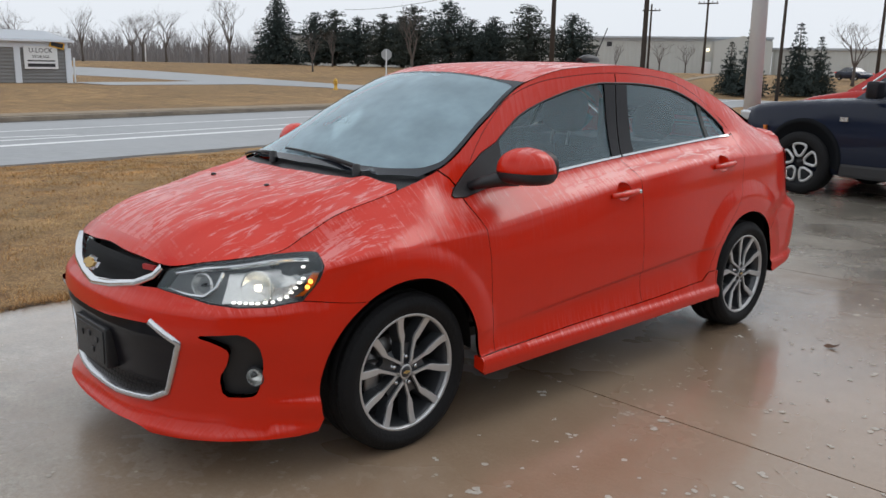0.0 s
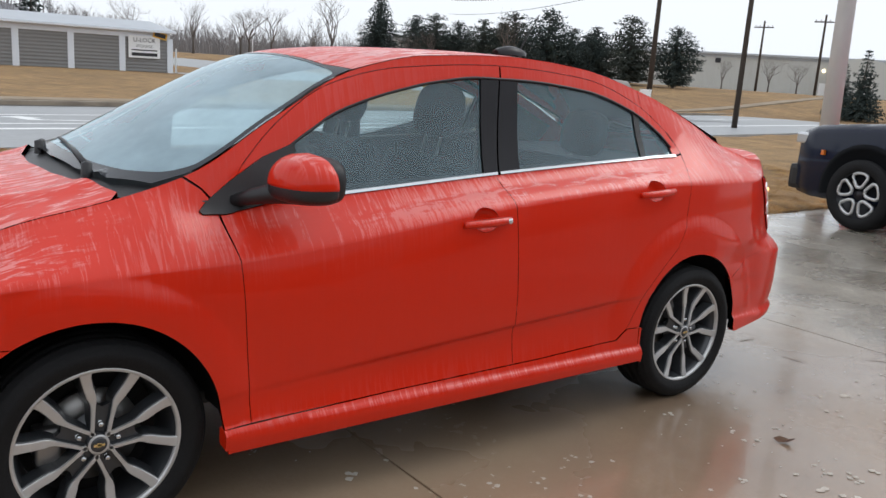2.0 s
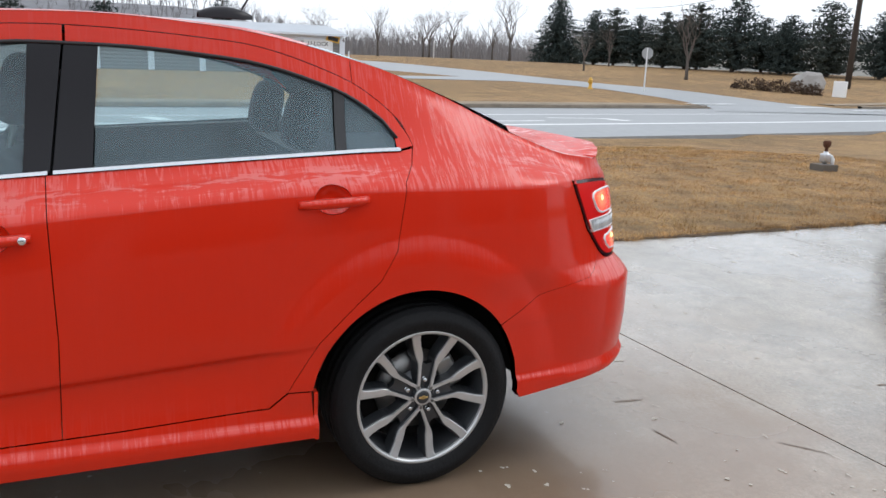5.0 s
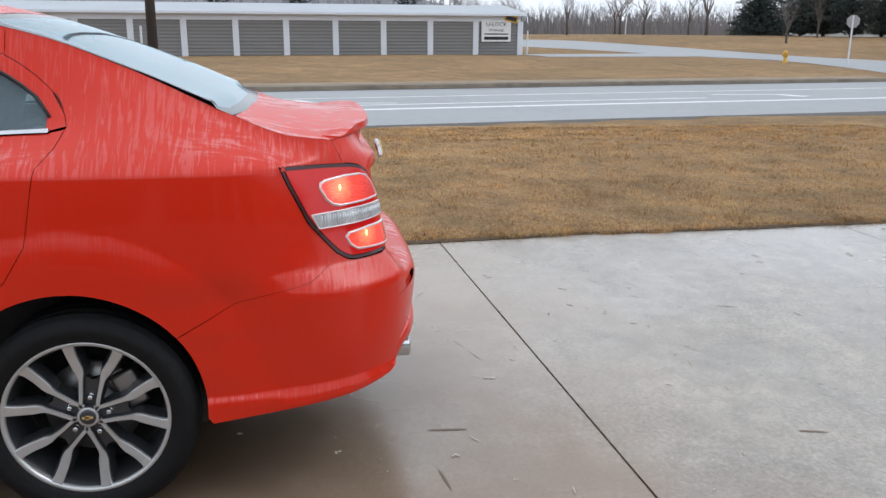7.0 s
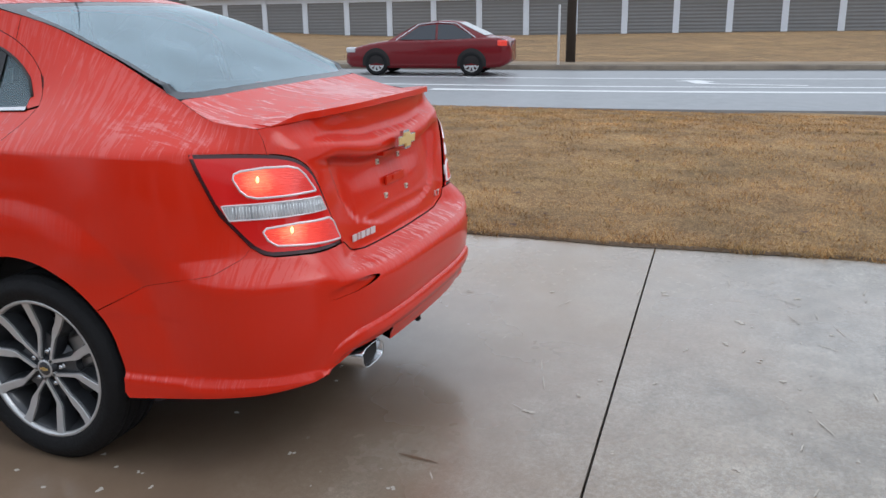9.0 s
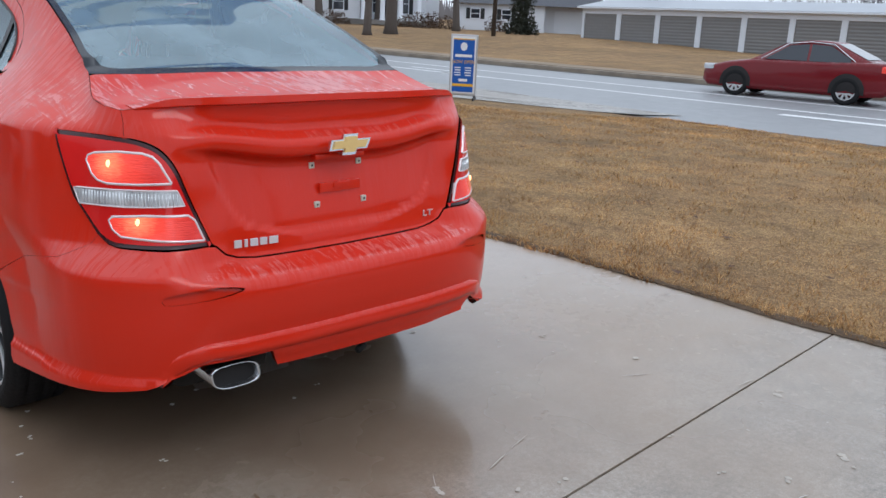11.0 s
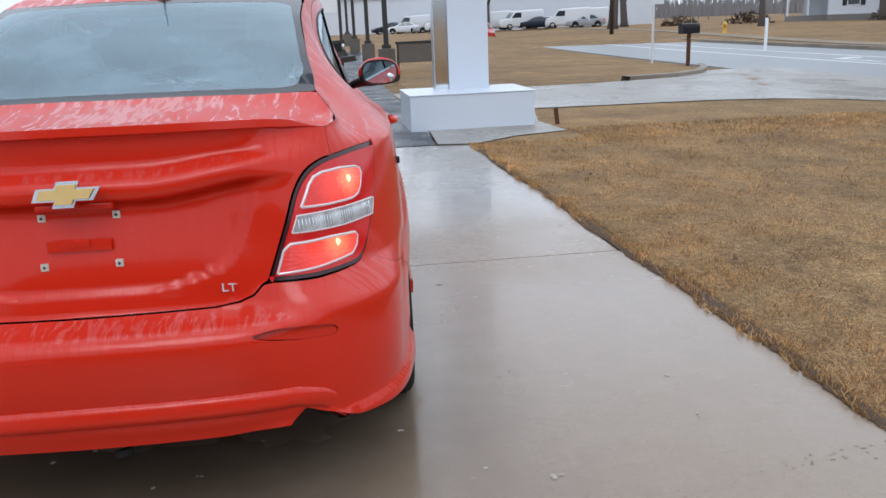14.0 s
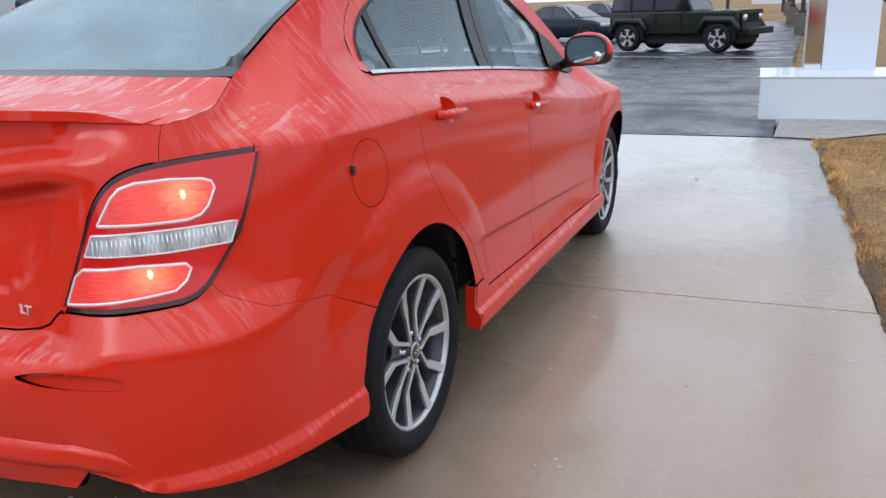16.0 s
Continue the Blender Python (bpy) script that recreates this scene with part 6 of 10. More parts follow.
stain_shade_patch(CONCRETE, (1.7, 1.2, 0.0), 2.9, (0.32, 0.212, 0.130))
stain_shade_patch(CONCRETE, (-1.3, 2.0, 0.0), 2.6, (0.345, 0.258, 0.180))
# drip stain under the tail, with the car's shade and reflection painted in
stain_shade_patch(CONCRETE, (0.25, 2.7, 0.0), 1.2, (0.15, 0.10, 0.068))
DRY_PATH = coloured("dull_path_concrete", ((0.30, 0.24, 0.17), (0.22, 0.17, 0.115)), (0.8,), 0.85, 0.3, 40)
JOINT = material("dark_joint_dirt", (0.10, 0.09, 0.08), 0.9)
ROAD = coloured("wet_grey_road", ((0.285, 0.295, 0.305), (0.25, 0.26, 0.27), (0.31, 0.32, 0.33)), (0.25, 3.0), 0.45, 0.1, 90)
ASPHALT = coloured("wet_black_asphalt", ((0.030, 0.034, 0.042), (0.050, 0.055, 0.066), (0.020, 0.022, 0.028)), (0.8, 7.0), 0.38, 0.5, 45, wet=1.1)
ASPHALT.node_tree.nodes["Principled BSDF"].inputs["Specular IOR Level"].default_value = 0.28
KERB = coloured("weathered_kerb", ((0.30, 0.25, 0.19), (0.20, 0.165, 0.13)), (1.2,), 0.6, 0.3, 40)
LINE = material("white_road_paint", (0.84, 0.85, 0.85), 0.7, noise_scale=3, noise_mix=0.5, dark=0.85)
SPOT = material("pale_droppings", (0.56, 0.51, 0.44), 0.6, noise_scale=60, noise_mix=0.6, dark=0.7)
STAIN = material("dark_wet_stain", (0.16, 0.10, 0.06), 0.35)
LEAF = material("dead_leaf", (0.10, 0.045, 0.02), 0.7)

rng = random.Random(7)


# dark colour that stands for the shadow in the gutter
KERB_SHADE = coloured("kerb_shade_strip", ((0.085, 0.078, 0.070), (0.13, 0.115, 0.10)), (1.5,), 0.7, 0.3, 40)


def grid_lines():
    xs = sorted(set([round(-2.95 - 0.5 * i, 2) for i in range(23)] + [round(-1.60 - 0.05 * i, 2) for i in range(27)] + [round(-14.5 - 1.5 * i, 2) for i in range(16)] + [-42, -46, -50, -55, -62, -70, -80, -95, -110, -130, -160, -220, -350, -600, -1200, -2500]
                    + [-1.5, 0, 4, 9, 14, 20, 30, 45, 70, 110, 200, 400, 900, 2500]))
    ys = sorted(set([-2500, -1200, -600, -350, -220, -160, -120, -100, -85, -70, -60, -52, -45, -40, -35] + [round(-30 + 1.25 * i, 2) for i in range(50)] + [35, 40, 46, 52, 60, 70, 80, 95, 110, 130, 160, 220, 350, 600, 1200, 2500]))
    return xs, ys


def build_ground():
    xs, ys = grid_lines()
    verts, faces = [], []
    for y in ys:
        for x in xs:
            a, b = lerp_keys(NEAR_EDGE, y), lerp_keys(FAR_EDGE, y)
            z = terrain(x, y)
            if b - 1.0 < x < a + 0.5:
                z -= 0.12
            if x > (lot_edge(y) if -3.6 < y < 26 else -2.0) and y > -60 and x < 40:
                z -= 0.10
            elif -3.6 < y < 26 and x > -12:
                z += 0.014
            verts.append((x, y, z))
    w = len(xs)
    for j in range(len(ys) - 1):
        for i in range(w - 1):
            faces.append((j * w + i, j * w + i + 1, (j + 1) * w + i + 1, (j + 1) * w + i))
    me = bpy.data.meshes.new("ground")
    me.from_pydata(verts, [], faces)
    tagged(link("ground", me, LAWN), "dry brown winter lawn reaching to the horizon", "ground", kind="structure")


def strip(name, edge_a, edge_b, ys, z, mat, lift=0.0, thick=0.0, lean=None):
    """A ribbon between two lines x = edge(y)."""
    bm = bmesh.new()
    rows = []
    for y in ys:
        a, b = edge_a(y), edge_b(y)
        h = z(y) if callable(z) else z
        row = [bm.verts.new((a, y, h + lift)), bm.verts.new((b, y, h + lift))]
        if thick:
            row = [bm.verts.new((a, y, h - thick))] + row + [bm.verts.new((b, y, h - thick))]
        rows.append(row)
    for p, q in zip(rows, rows[1:]):
        for k in range(len(p) - 1):
            bm.faces.new((p[k], p[k + 1], q[k + 1], q[k]))
    return part(name, bm, mat)


STREET = [(-115, 28.0), (-98, 29.8), (-80, 32.2), (-70, 34.0), (-62, 35.2), (-54, 36.2), (-46, 37.8), (-40, 38.0), (-34, 37.4), (-27, 37.0)]


def build_road():
    ys = [-90, -70, -55, -45] + [-40 + 2.5 * i for i in range(44)] + [75, 90, 110, 135, 160]
    road = tagged(strip("road", lambda y: across(-0.03, y), lambda y: across(1.0, y), ys, road_z, ROAD, thick=0.3), "wet grey three-lane road", "road", kind="structure")
    ys2 = [y for y in ys if -70 < y < 112]
    for u, w, nm, a, b in ((0.30, 0.34, "edge_line", -4, 110), (0.42, 0.20, "lane_line", -45, 16), (0.66, 0.18, "lane_line", -60, 112)):
        yy = [y for y in ys2 if a <= y <= b]
        ob = strip(nm, lambda y: across(u, y) + w / 2, lambda y: across(u, y) - w / 2, yy, road_z, LINE, lift=0.005)
        ob.parent = road
    # arrows of the turning lane
    for y0, flip in ((-14.0, 1), (-20.0, -1), (17.5, 1), (4.0, -1)):
        bm = bmesh.new()
        xc = across(0.50, y0)
        pts = [(-0.09, -1.6), (0.09, -1.6), (0.09, 0.5), (0.55, 0.7), (0.55, 0.4), (1.0, 0.95), (0.55, 1.5), (0.55, 1.15), (-0.09, 0.9)]
        bm.faces.new([bm.verts.new((xc + x * flip, y0 + y * flip, -0.34)) for x, y in pts])
        ob = part("turn_arrow", bm, LINE)
        ob.parent = road
    # far kerb, verge strip and path
    cut = lambda y: not 30.5 < y < 43
    for seg in ([y for y in ys if y <= 30], [y for y in ys if y >= 43]):
        tagged(strip("kerb", lambda y: across(1.0, y), lambda y: across(1.0, y) - 0.28, seg, road_z, KERB, lift=0.13, thick=0.3), "worn concrete kerb along the road", "kerb", kind="structure")
        # the kerb's shadow, laid on the road as a dark strip
        tagged(strip("gutter", lambda y: across(0.958, y), lambda y: across(1.0, y), seg, road_z, KERB_SHADE, lift=0.006), "dark gutter strip painted as the shadow at the foot of the kerb", "gutter", kind="structure")
        tagged(strip("path", lambda y: across(1.0, y) - 2.0, lambda y: across(1.0, y) - 3.4, seg, lambda y: terrain(across(1.0, y) - 2.7, y), DRY_PATH, lift=0.05, thick=0.2), "narrow concrete path beside the road", "path", kind="structure")
    # side street opposite
    bm = bmesh.new()
    rows = []
    for i in range(30):
        u = i / 29
        x = -27.5 - 85 * u
        yc = lerp_keys(STREET, x)
        w = 3.9 + 5.0 * max(0.0, 1 - u * 7) ** 2
        z0 = lambda yy: max(terrain(x, yy), -0.34) + 0.02 if x < -36 else -0.335
        rows.append([bm.verts.new((x, yc - w, z0(yc - w))), bm.verts.new((x, yc, z0(yc) + 0.03)), bm.verts.new((x, yc + w, z0(yc + w)))])
    for p, q in zip(rows, rows[1:]):
        for k in range(2):
            bm.faces.new((p[k], p[k + 1], q[k + 1], q[k]))
    tagged(part("side_street", bm, ROAD), "wet grey side street", "road", kind="structure")
    bm = bmesh.new()
    for k, (x, y, w, l, tilt) in enumerate(((-34, 33.0, 0.25, 3.0, 12), (-35, 36.2, 0.2, 3.6, 12), (-33, 39.5, 0.25, 3.4, 10), (-31, 42.0, 0.2, 3.0, 8), (-40, 38, 0.15, 6.0, 80))):
        c, s = math.cos(radians(tilt)), math.sin(radians(tilt))
        bm.faces.new([bm.verts.new((x + c * a - s * b, y + s * a + c * b, -0.30)) for a, b in ((-w, -l / 2), (w, -l / 2), (w, l / 2), (-w, l / 2))])
    tagged(part("street_marking", bm, LINE), "worn white markings in the side street", "road marking", kind="structure")
    # storage yard lane
    bm = bmesh.new()
    rows = []
    for i in range(16):
        u = i / 15
        x, y = -55.0 - 4 * math.sin(u * 1.5), 19.5 + 17 * u
        rows.append([bm.verts.new((x + 3.4, y, terrain(x + 3.4, y) + 0.03)), bm.verts.new((x - 4.5, y, terrain(x - 4.5, y) + 0.03))])
    for p, q in zip(rows, rows[1:]):
        bm.faces.new((p[0], p[1], q[1], q[0]))
    tagged(part("yard_lane", bm, ROAD), "wet lane beside the storage units", "road", kind="structure")


def lot_edge(y):
    """Where the forecourt meets the lawn."""
    return -2.10 - 0.055 * y + 0.02 * math.sin(y * 2.1) if y < 9 else -2.10 - 0.055 * y


def slant(y, x):
    """The joints run a little askew to the car."""
    return y + (0.012 if y < 0 else 0.026 if y < 2 else 0.042) * x


def build_lot():
    lot = thing("pavement", pose(0, 0, 0), "wet stained concrete forecourt cast in large slabs", "pavement", kind="structure")
    bm = bmesh.new()
    bm.faces.new([bm.verts.new(p) for p in ((-3.4, -3.7, -0.035), (16, -3.2, -0.035), (16, 26, -0.035), (-3.4, 26, -0.035))])
    part("joint_bed", bm, JOINT, lot)
    lines = [-3.60, 0.985, 4.125, 7.2, 10.3, 13.4, 16.5, 19.6, 22.7, 25.8]
    cols = [None, 3.35, 6.4, 9.5, 12.6, 15.7]
    for y0, y1 in zip(lines, lines[1:]):
        for c0, c1 in zip(cols, cols[1:]):
            bm = bmesh.new()
            g = 0.0045
            k = 14
            if c0 is None:
                lower = [(lot_edge(y0 - 0.09), slant(y0, -2.1) + g), (c1 - g, slant(y0, c1) + g)]
                upper = [(c1 - g, slant(y1, c1) - g)]
                left = [(lot_edge(y0 + (y1 - y0) * i / k - 0.09) + 0.012 * math.sin(37 * (y0 + i)), slant(y0, -2.1) + (slant(y1, -2.1) - slant(y0, -2.1)) * i / k - (g if i == k else 0)) for i in range(k, 0, -1)]
                pts = lower + upper + left
            else:
                pts = [(c0 + g, slant(y0, c0) + g), (c1 - g, slant(y0, c1) + g), (c1 - g, slant(y1, c1) - g), (c0 + g, slant(y1, c0) - g)]
            top = [bm.verts.new((x, y, 0.0)) for x, y in pts]
            low = [bm.verts.new((x, y, -0.14)) for x, y in pts]
            bm.faces.new(top)
            n = len(pts)
            for i in range(n):
                bm.faces.new((top[i], low[i], low[(i + 1) % n], top[(i + 1) % n]))
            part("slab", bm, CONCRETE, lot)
    # marks on the concrete
    r2 = random.Random(3)
    bm = bmesh.new()
    level = 0.0015
    for i in range(900):
        x = r2.uniform(-2.0, 3.2)
        y = r2.uniform(-3.2, 8.0)
        if i % 2:
            x, y = r2.uniform(0.9, 2.7), r2.uniform(-1.2, 4.0)
        s = r2.choice((0.004, 0.005, 0.007, 0.009, 0.013)) * r2.uniform(0.7, 1.3) * (1.12 if i % 2 else 0.95)
        for q in range(r2.choice((1, 1, 2, 3))):
            cx, cy = x + r2.uniform(-2, 2) * s, y + r2.uniform(-2, 2) * s
            n = 7
            level += 0.0000009
            bm.faces.new([bm.verts.new((cx + s * r2.uniform(0.5, 1.2) * math.cos(2 * math.pi * k / n), cy + s * r2.uniform(0.5, 1.2) * math.sin(2 * math.pi * k / n), level)) for k in range(n)])
    tagged(part("droppings", bm, SPOT), "pale dried spots scattered on the concrete", "stains", kind="stuff")
    bm = bmesh.new()
    for x, y, w, l, a in ((0.42, 3.62, 0.006, 0.16, 84), (0.75, 3.55, 0.005, 0.14, 8), (0.62, 4.9, 0.006, 0.12, 75), (-0.75, 5.3, 0.004, 0.12, 70), (1.0, 4.0, 0.004, 0.2, 40), (-1.7, 6.0, 0.004, 0.10, 20)):
        n = 12
        c, s = math.cos(radians(a)), math.sin(radians(a))
        ring = []
        for k in range(n):
            t = 2 * math.pi * k / n
            u, v = l / 2 * math.cos(t) * r2.uniform(0.8, 1.1), w * math.sin(t) * r2.uniform(0.6, 1.3)
            ring.append(bm.verts.new((x + c * u - s * v, y + s * u + c * v, 0.002)))
        bm.faces.new(ring)
    # a rusty trickle from the lawn's edge and scattered dark flecks
    for i in range(90):
        if i < 46:
            u = r2.random() ** 1.4
            x, y, q = -2.23 + 1.2 * u + r2.gauss(0, 0.02), 3.24 + 0.25 * u + r2.gauss(0, 0.022), 0.005 * (1.1 - u)
        else:
            x, y, q = r2.uniform(-1.9, 3.2), r2.uniform(-3.0, 7.5), r2.uniform(0.003, 0.007)
        n = 8
        bm.faces.new([bm.verts.new((x + q * r2.uniform(0.5, 1.6) * math.cos(6.283 * k / n), y + q * r2.uniform(0.4, 1.0) * math.sin(6.283 * k / n), 0.0006 + 0.00001 * i)) for k in range(n)])
    tagged(part("oil_stain", bm, STAIN), "dark streaks and stains on the concrete", "stains", kind="stuff")
    # pale scuffs where the surface has been scraped
    bm = bmesh.new()
    for i in range(70):
        x, y, a, l = r2.uniform(-1.9, 2.8), r2.uniform(3.4, 8.0), r2.gauss(0.3, 0.5), r2.uniform(0.03, 0.16)
        w = r2.uniform(0.0012, 0.0035)
        c, s = math.cos(a), math.sin(a)
        bm.faces.new([bm.verts.new((x + c * u * l - s * v * w, y + s * u * l + c * v * w, 0.0032 + 0.00001 * i)) for u, v in ((-0.5, 0.1), (-0.2, -1), (0.3, -0.8), (0.5, 0), (0.2, 1), (-0.3, 0.7))])
    tagged(part("scuff_marks", bm, SPOT), "fine pale scrapes in the concrete", "stains", kind="stuff")
    # one curled leaf
    bm = bmesh.new()
    pts = [(-0.045, 0, 0.012), (-0.02, 0.02, 0.02), (0.015, 0.024, 0.012), (0.045, 0.004, 0.03), (0.012, -0.018, 0.014), (-0.022, -0.016, 0.004)]
    c = bm.verts.new((0, 0, 0.004))
    ring = [bm.verts.new(p) for p in pts]
    for k in range(6):
        bm.faces.new((c, ring[k], ring[(k + 1) % 6]))
    ob = part("dead_leaf", bm, LEAF)
    ob.matrix_basis = pose(1.355, 2.51, 0.0, 0, 0, 30)
    tagged(ob, "curled dead brown leaf lying on wet concrete", "leaf")
    # black asphalt in front
    bm = bmesh.new()
    rows = []
    for i in range(28):
        y = -3.66 - i * 1.6
        xl = -1.55 + 0.02 * math.sin(i * 1.7) if y > -17 else -1.5 + 0.006 * (y + 17)
        rows.append([bm.verts.new((xl, y, min(0.0, terrain(0, y)) + 0.004)), bm.verts.new((6, y + 0.25, min(0.0, terrain(0, y)) + 0.004)), bm.verts.new((38, y + 1.0, min(0.0, terrain(0, y)) + 0.004))])
    for p, q in zip(rows, rows[1:]):
        for k in range(2):
            bm.faces.new((p[k], p[k + 1], q[k + 1], q[k]))
    lot2 = tagged(part("asphalt_lot", bm, ASPHALT), "wet black asphalt parking lot with white lines", "pavement", kind="structure")
    for x0, y0, x1, y1, w in ((-1.5, -19.2, 9.0, -21.5, 0.10), (1.14, -3.74, 1.24, -8.2, 0.12), (4.1, -3.8, 4.3, -8.4, 0.12), (7.0, -3.8, 7.3, -8.6, 0.12)):
        bm = bmesh.new()
        d = Vector((y1 - y0, x0 - x1)).normalized() * w / 2
        k = 8
        vs = []
        for i in range(k + 1):
            x, y = x0 + (x1 - x0) * i / k, y0 + (y1 - y0) * i / k
            z = min(0.0, terrain(0, y)) + 0.010
            vs.append((bm.verts.new((x + d.x, y + d.y, z)), bm.verts.new((x - d.x, y - d.y, z))))
        for a, b in zip(vs, vs[1:]):
            bm.faces.new((a[0], a[1], b[1], b[0]))
        ob = part("parking_line", bm, LINE)
        ob.parent = lot2
    # concrete strip beside the asphalt and the drive to the road
    bm = bmesh.new()
    pts = [(-1.56, -3.62), (-1.60, -6.0), (-1.55, -12.8), (-3.4, -13.0), (-6.2, -13.4), (-8.6, -14.6), (-10.6, -17.6), (-12.9, -18.2), (-12.9, -3.2), (-11.2, -4.0), (-8.9, -6.1), (-6.0, -6.9), (-3.35, -7.0), (-3.05, -5.3), (-3.15, -4.25), (-2.5, -4.0), (-1.98, -3.55)]
    def dz(x, y):
        return max(terrain(x, y), -0.345) + 0.012
    cdt_sheet("drive", pts, dz, 0.8, DRIVE, "wet concrete drive from the lot to the road", "pavement")
    # kerb round the island tip
    bm = bmesh.new()
    prev = None
    for (x, y) in ((-7.2, -14.0), (-8.7, -14.75), (-9.8, -16.0), (-10.7, -17.7), (-11.6, -20.0)):
        z = max(terrain(x, y), -0.345)
        ring = [bm.verts.new((x, y, z - 0.05)), bm.verts.new((x, y, z + 0.10)), bm.verts.new((x - 0.0 + 0.16, y - 0.14, z + 0.11)), bm.verts.new((x + 0.18, y - 0.16, z - 0.05))]
        if prev:
            for k in range(3):
                bm.faces.new((prev[k], prev[k + 1], ring[k + 1], ring[k]))
        prev = ring
    tagged(part("drive_kerb", bm, KERB), "low concrete kerb at the grass tip", "kerb", kind="structure")


def cdt_sheet(name, poly, height, grid, mat, label, category):
    border = dense(poly, grid)
    lo, hi = np.array(border).min(0), np.array(border).max(0)
    pts = np.array([(u, v) for u in np.arange(lo[0], hi[0], grid) for v in np.arange(lo[1], hi[1], grid)])
    pts = pts[inside(border, pts)]
    co = [Vector(q) for q in border] + [Vector(q) for q in pts]
    n = len(border)
    vs, _, fs, _, _, _ = delaunay_2d_cdt(co, [(i, (i + 1) % n) for i in range(n)], [], 0, 1e-5)
    mid = np.array([[sum(vs[i].x for i in f) / 3, sum(vs[i].y for i in f) / 3] for f in fs])
    keep = inside(border, mid)
    me = bpy.data.meshes.new(name)
    me.from_pydata([(v.x, v.y, height(v.x, v.y)) for v in vs], [], [f for f, k in zip(fs, keep) if k])
    return tagged(link(name, me, mat, flat=True), label, category, kind="structure")


def build_grass():
    """Short dead blades over the near lawn, one sheet of stuff."""
    g = np.random.default_rng(5)
    n = 330000
    u = g.random(n) ** 1.55
    y = -4.5 + g.random(n) * 19.0
    x0 = np.array([-2.10 - 0.055 * t for t in y])
    x = x0 + 0.005 + 0.016 * np.sin(y * 5.3) * np.sin(y * 1.9 + 1) + 0.014 * np.sin(y * 17.0) - u * 10.0
    ok = ~((y < -3.58) & (x > -3.2)) & (x > -12.6) & ~((y < -5.6) | ((y < -3.0) & (x < -8.0)))
    x, y = x[ok], y[ok]
    n = len(x)
    z = np.array([terrain(a, b) for a, b in zip(x, y)])
    a = g.random(n) * 2 * np.pi
    h = 0.018 + 0.034 * g.random(n)
    w = 0.0022 + 0.002 * g.random(n) + 0.0006 * np.maximum(0, -x - 4)
    lean = (g.random((n, 2)) - 0.5) * 0.075
    field = g.random((90, 130))
    fx, fy = np.clip((x + 13.0) / 0.17, 0, 88), np.clip((y + 5.0) / 0.17, 0, 128)
    ix, iy = fx.astype(int), fy.astype(int)
    qx, qy = fx - ix, fy - iy
    clump = 0.35 + 0.95 * ((field[ix, iy] * (1 - qx) + field[ix + 1, iy] * qx) * (1 - qy) + (field[ix, iy + 1] * (1 - qx) + field[ix + 1, iy + 1] * qx) * qy)
    h *= np.clip(clump, 0.45, 1.3)
    co = np.empty((n * 3, 3))
    co[0::3] = np.stack([x - w * np.cos(a), y - w * np.sin(a), z - 0.004], 1)
    co[1::3] = np.stack([x + w * np.cos(a), y + w * np.sin(a), z - 0.004], 1)
    co[2::3] = np.stack([x + lean[:, 0], y + lean[:, 1], z + h], 1)
    me = bpy.data.meshes.new("grass_blades")
    me.vertices.add(n * 3)
    me.vertices.foreach_set("co", co.ravel())
    me.loops.add(n * 3)
    me.loops.foreach_set("vertex_index", np.arange(n * 3))
    me.polygons.add(n)
    me.polygons.foreach_set("loop_start", np.arange(n) * 3)
    me.polygons.foreach_set("loop_total", np.full(n, 3))
    me.update()
    # ragged strip of bare wet soil along the slab
    r = random.Random(8)
    bm = bmesh.new()
    rows = []
    for i in range(620):
        yy = -3.4 + i * 0.022
        e = lot_edge(yy)
        rows.append((bm.verts.new((e - 0.075 - 0.03 * r.random(), yy, 0.003)), bm.verts.new((e - 0.02, yy, 0.012 + 0.006 * r.random())), bm.verts.new((e + 0.006 + 0.016 * math.sin(yy * 5.3) * math.sin(yy * 1.9 + 1) + 0.016 * r.random(), yy, 0.0045))))
    for p, q in zip(rows, rows[1:]):
        for k in (0, 1):
            bm.faces.new((p[k], p[k + 1], q[k + 1], q[k]))
    tagged(part("soil_edge", bm, SOIL), "dark wet soil between the lawn and the concrete", "soil", kind="stuff")
    tagged(link("grass_blades", me, GRASS_BLADES, flat=True), "short dead brown grass blades of the lawn", "grass", kind="stuff")
    # fallen leaves and soil along the edge
    r2 = random.Random(11)
    bm = bmesh.new()
    for i in range(260):
        x, y = r2.uniform(-11, -2.4), r2.uniform(-4, 14)
        s = r2.uniform(0.015, 0.04)
        a = r2.uniform(0, 6.28)
        z = terrain(x, y) + 0.03
        bm.faces.new([bm.verts.new((x + s * math.cos(a + k * 1.57) * (1 if k % 2 else 0.6), y + s * math.sin(a + k * 1.57) * (1 if k % 2 else 0.6), z + r2.uniform(-0.005, 0.012))) for k in range(4)])
    tagged(part("fallen_leaves", bm, LEAF), "small dead brown leaves scattered on the lawn", "leaves", kind="stuff")


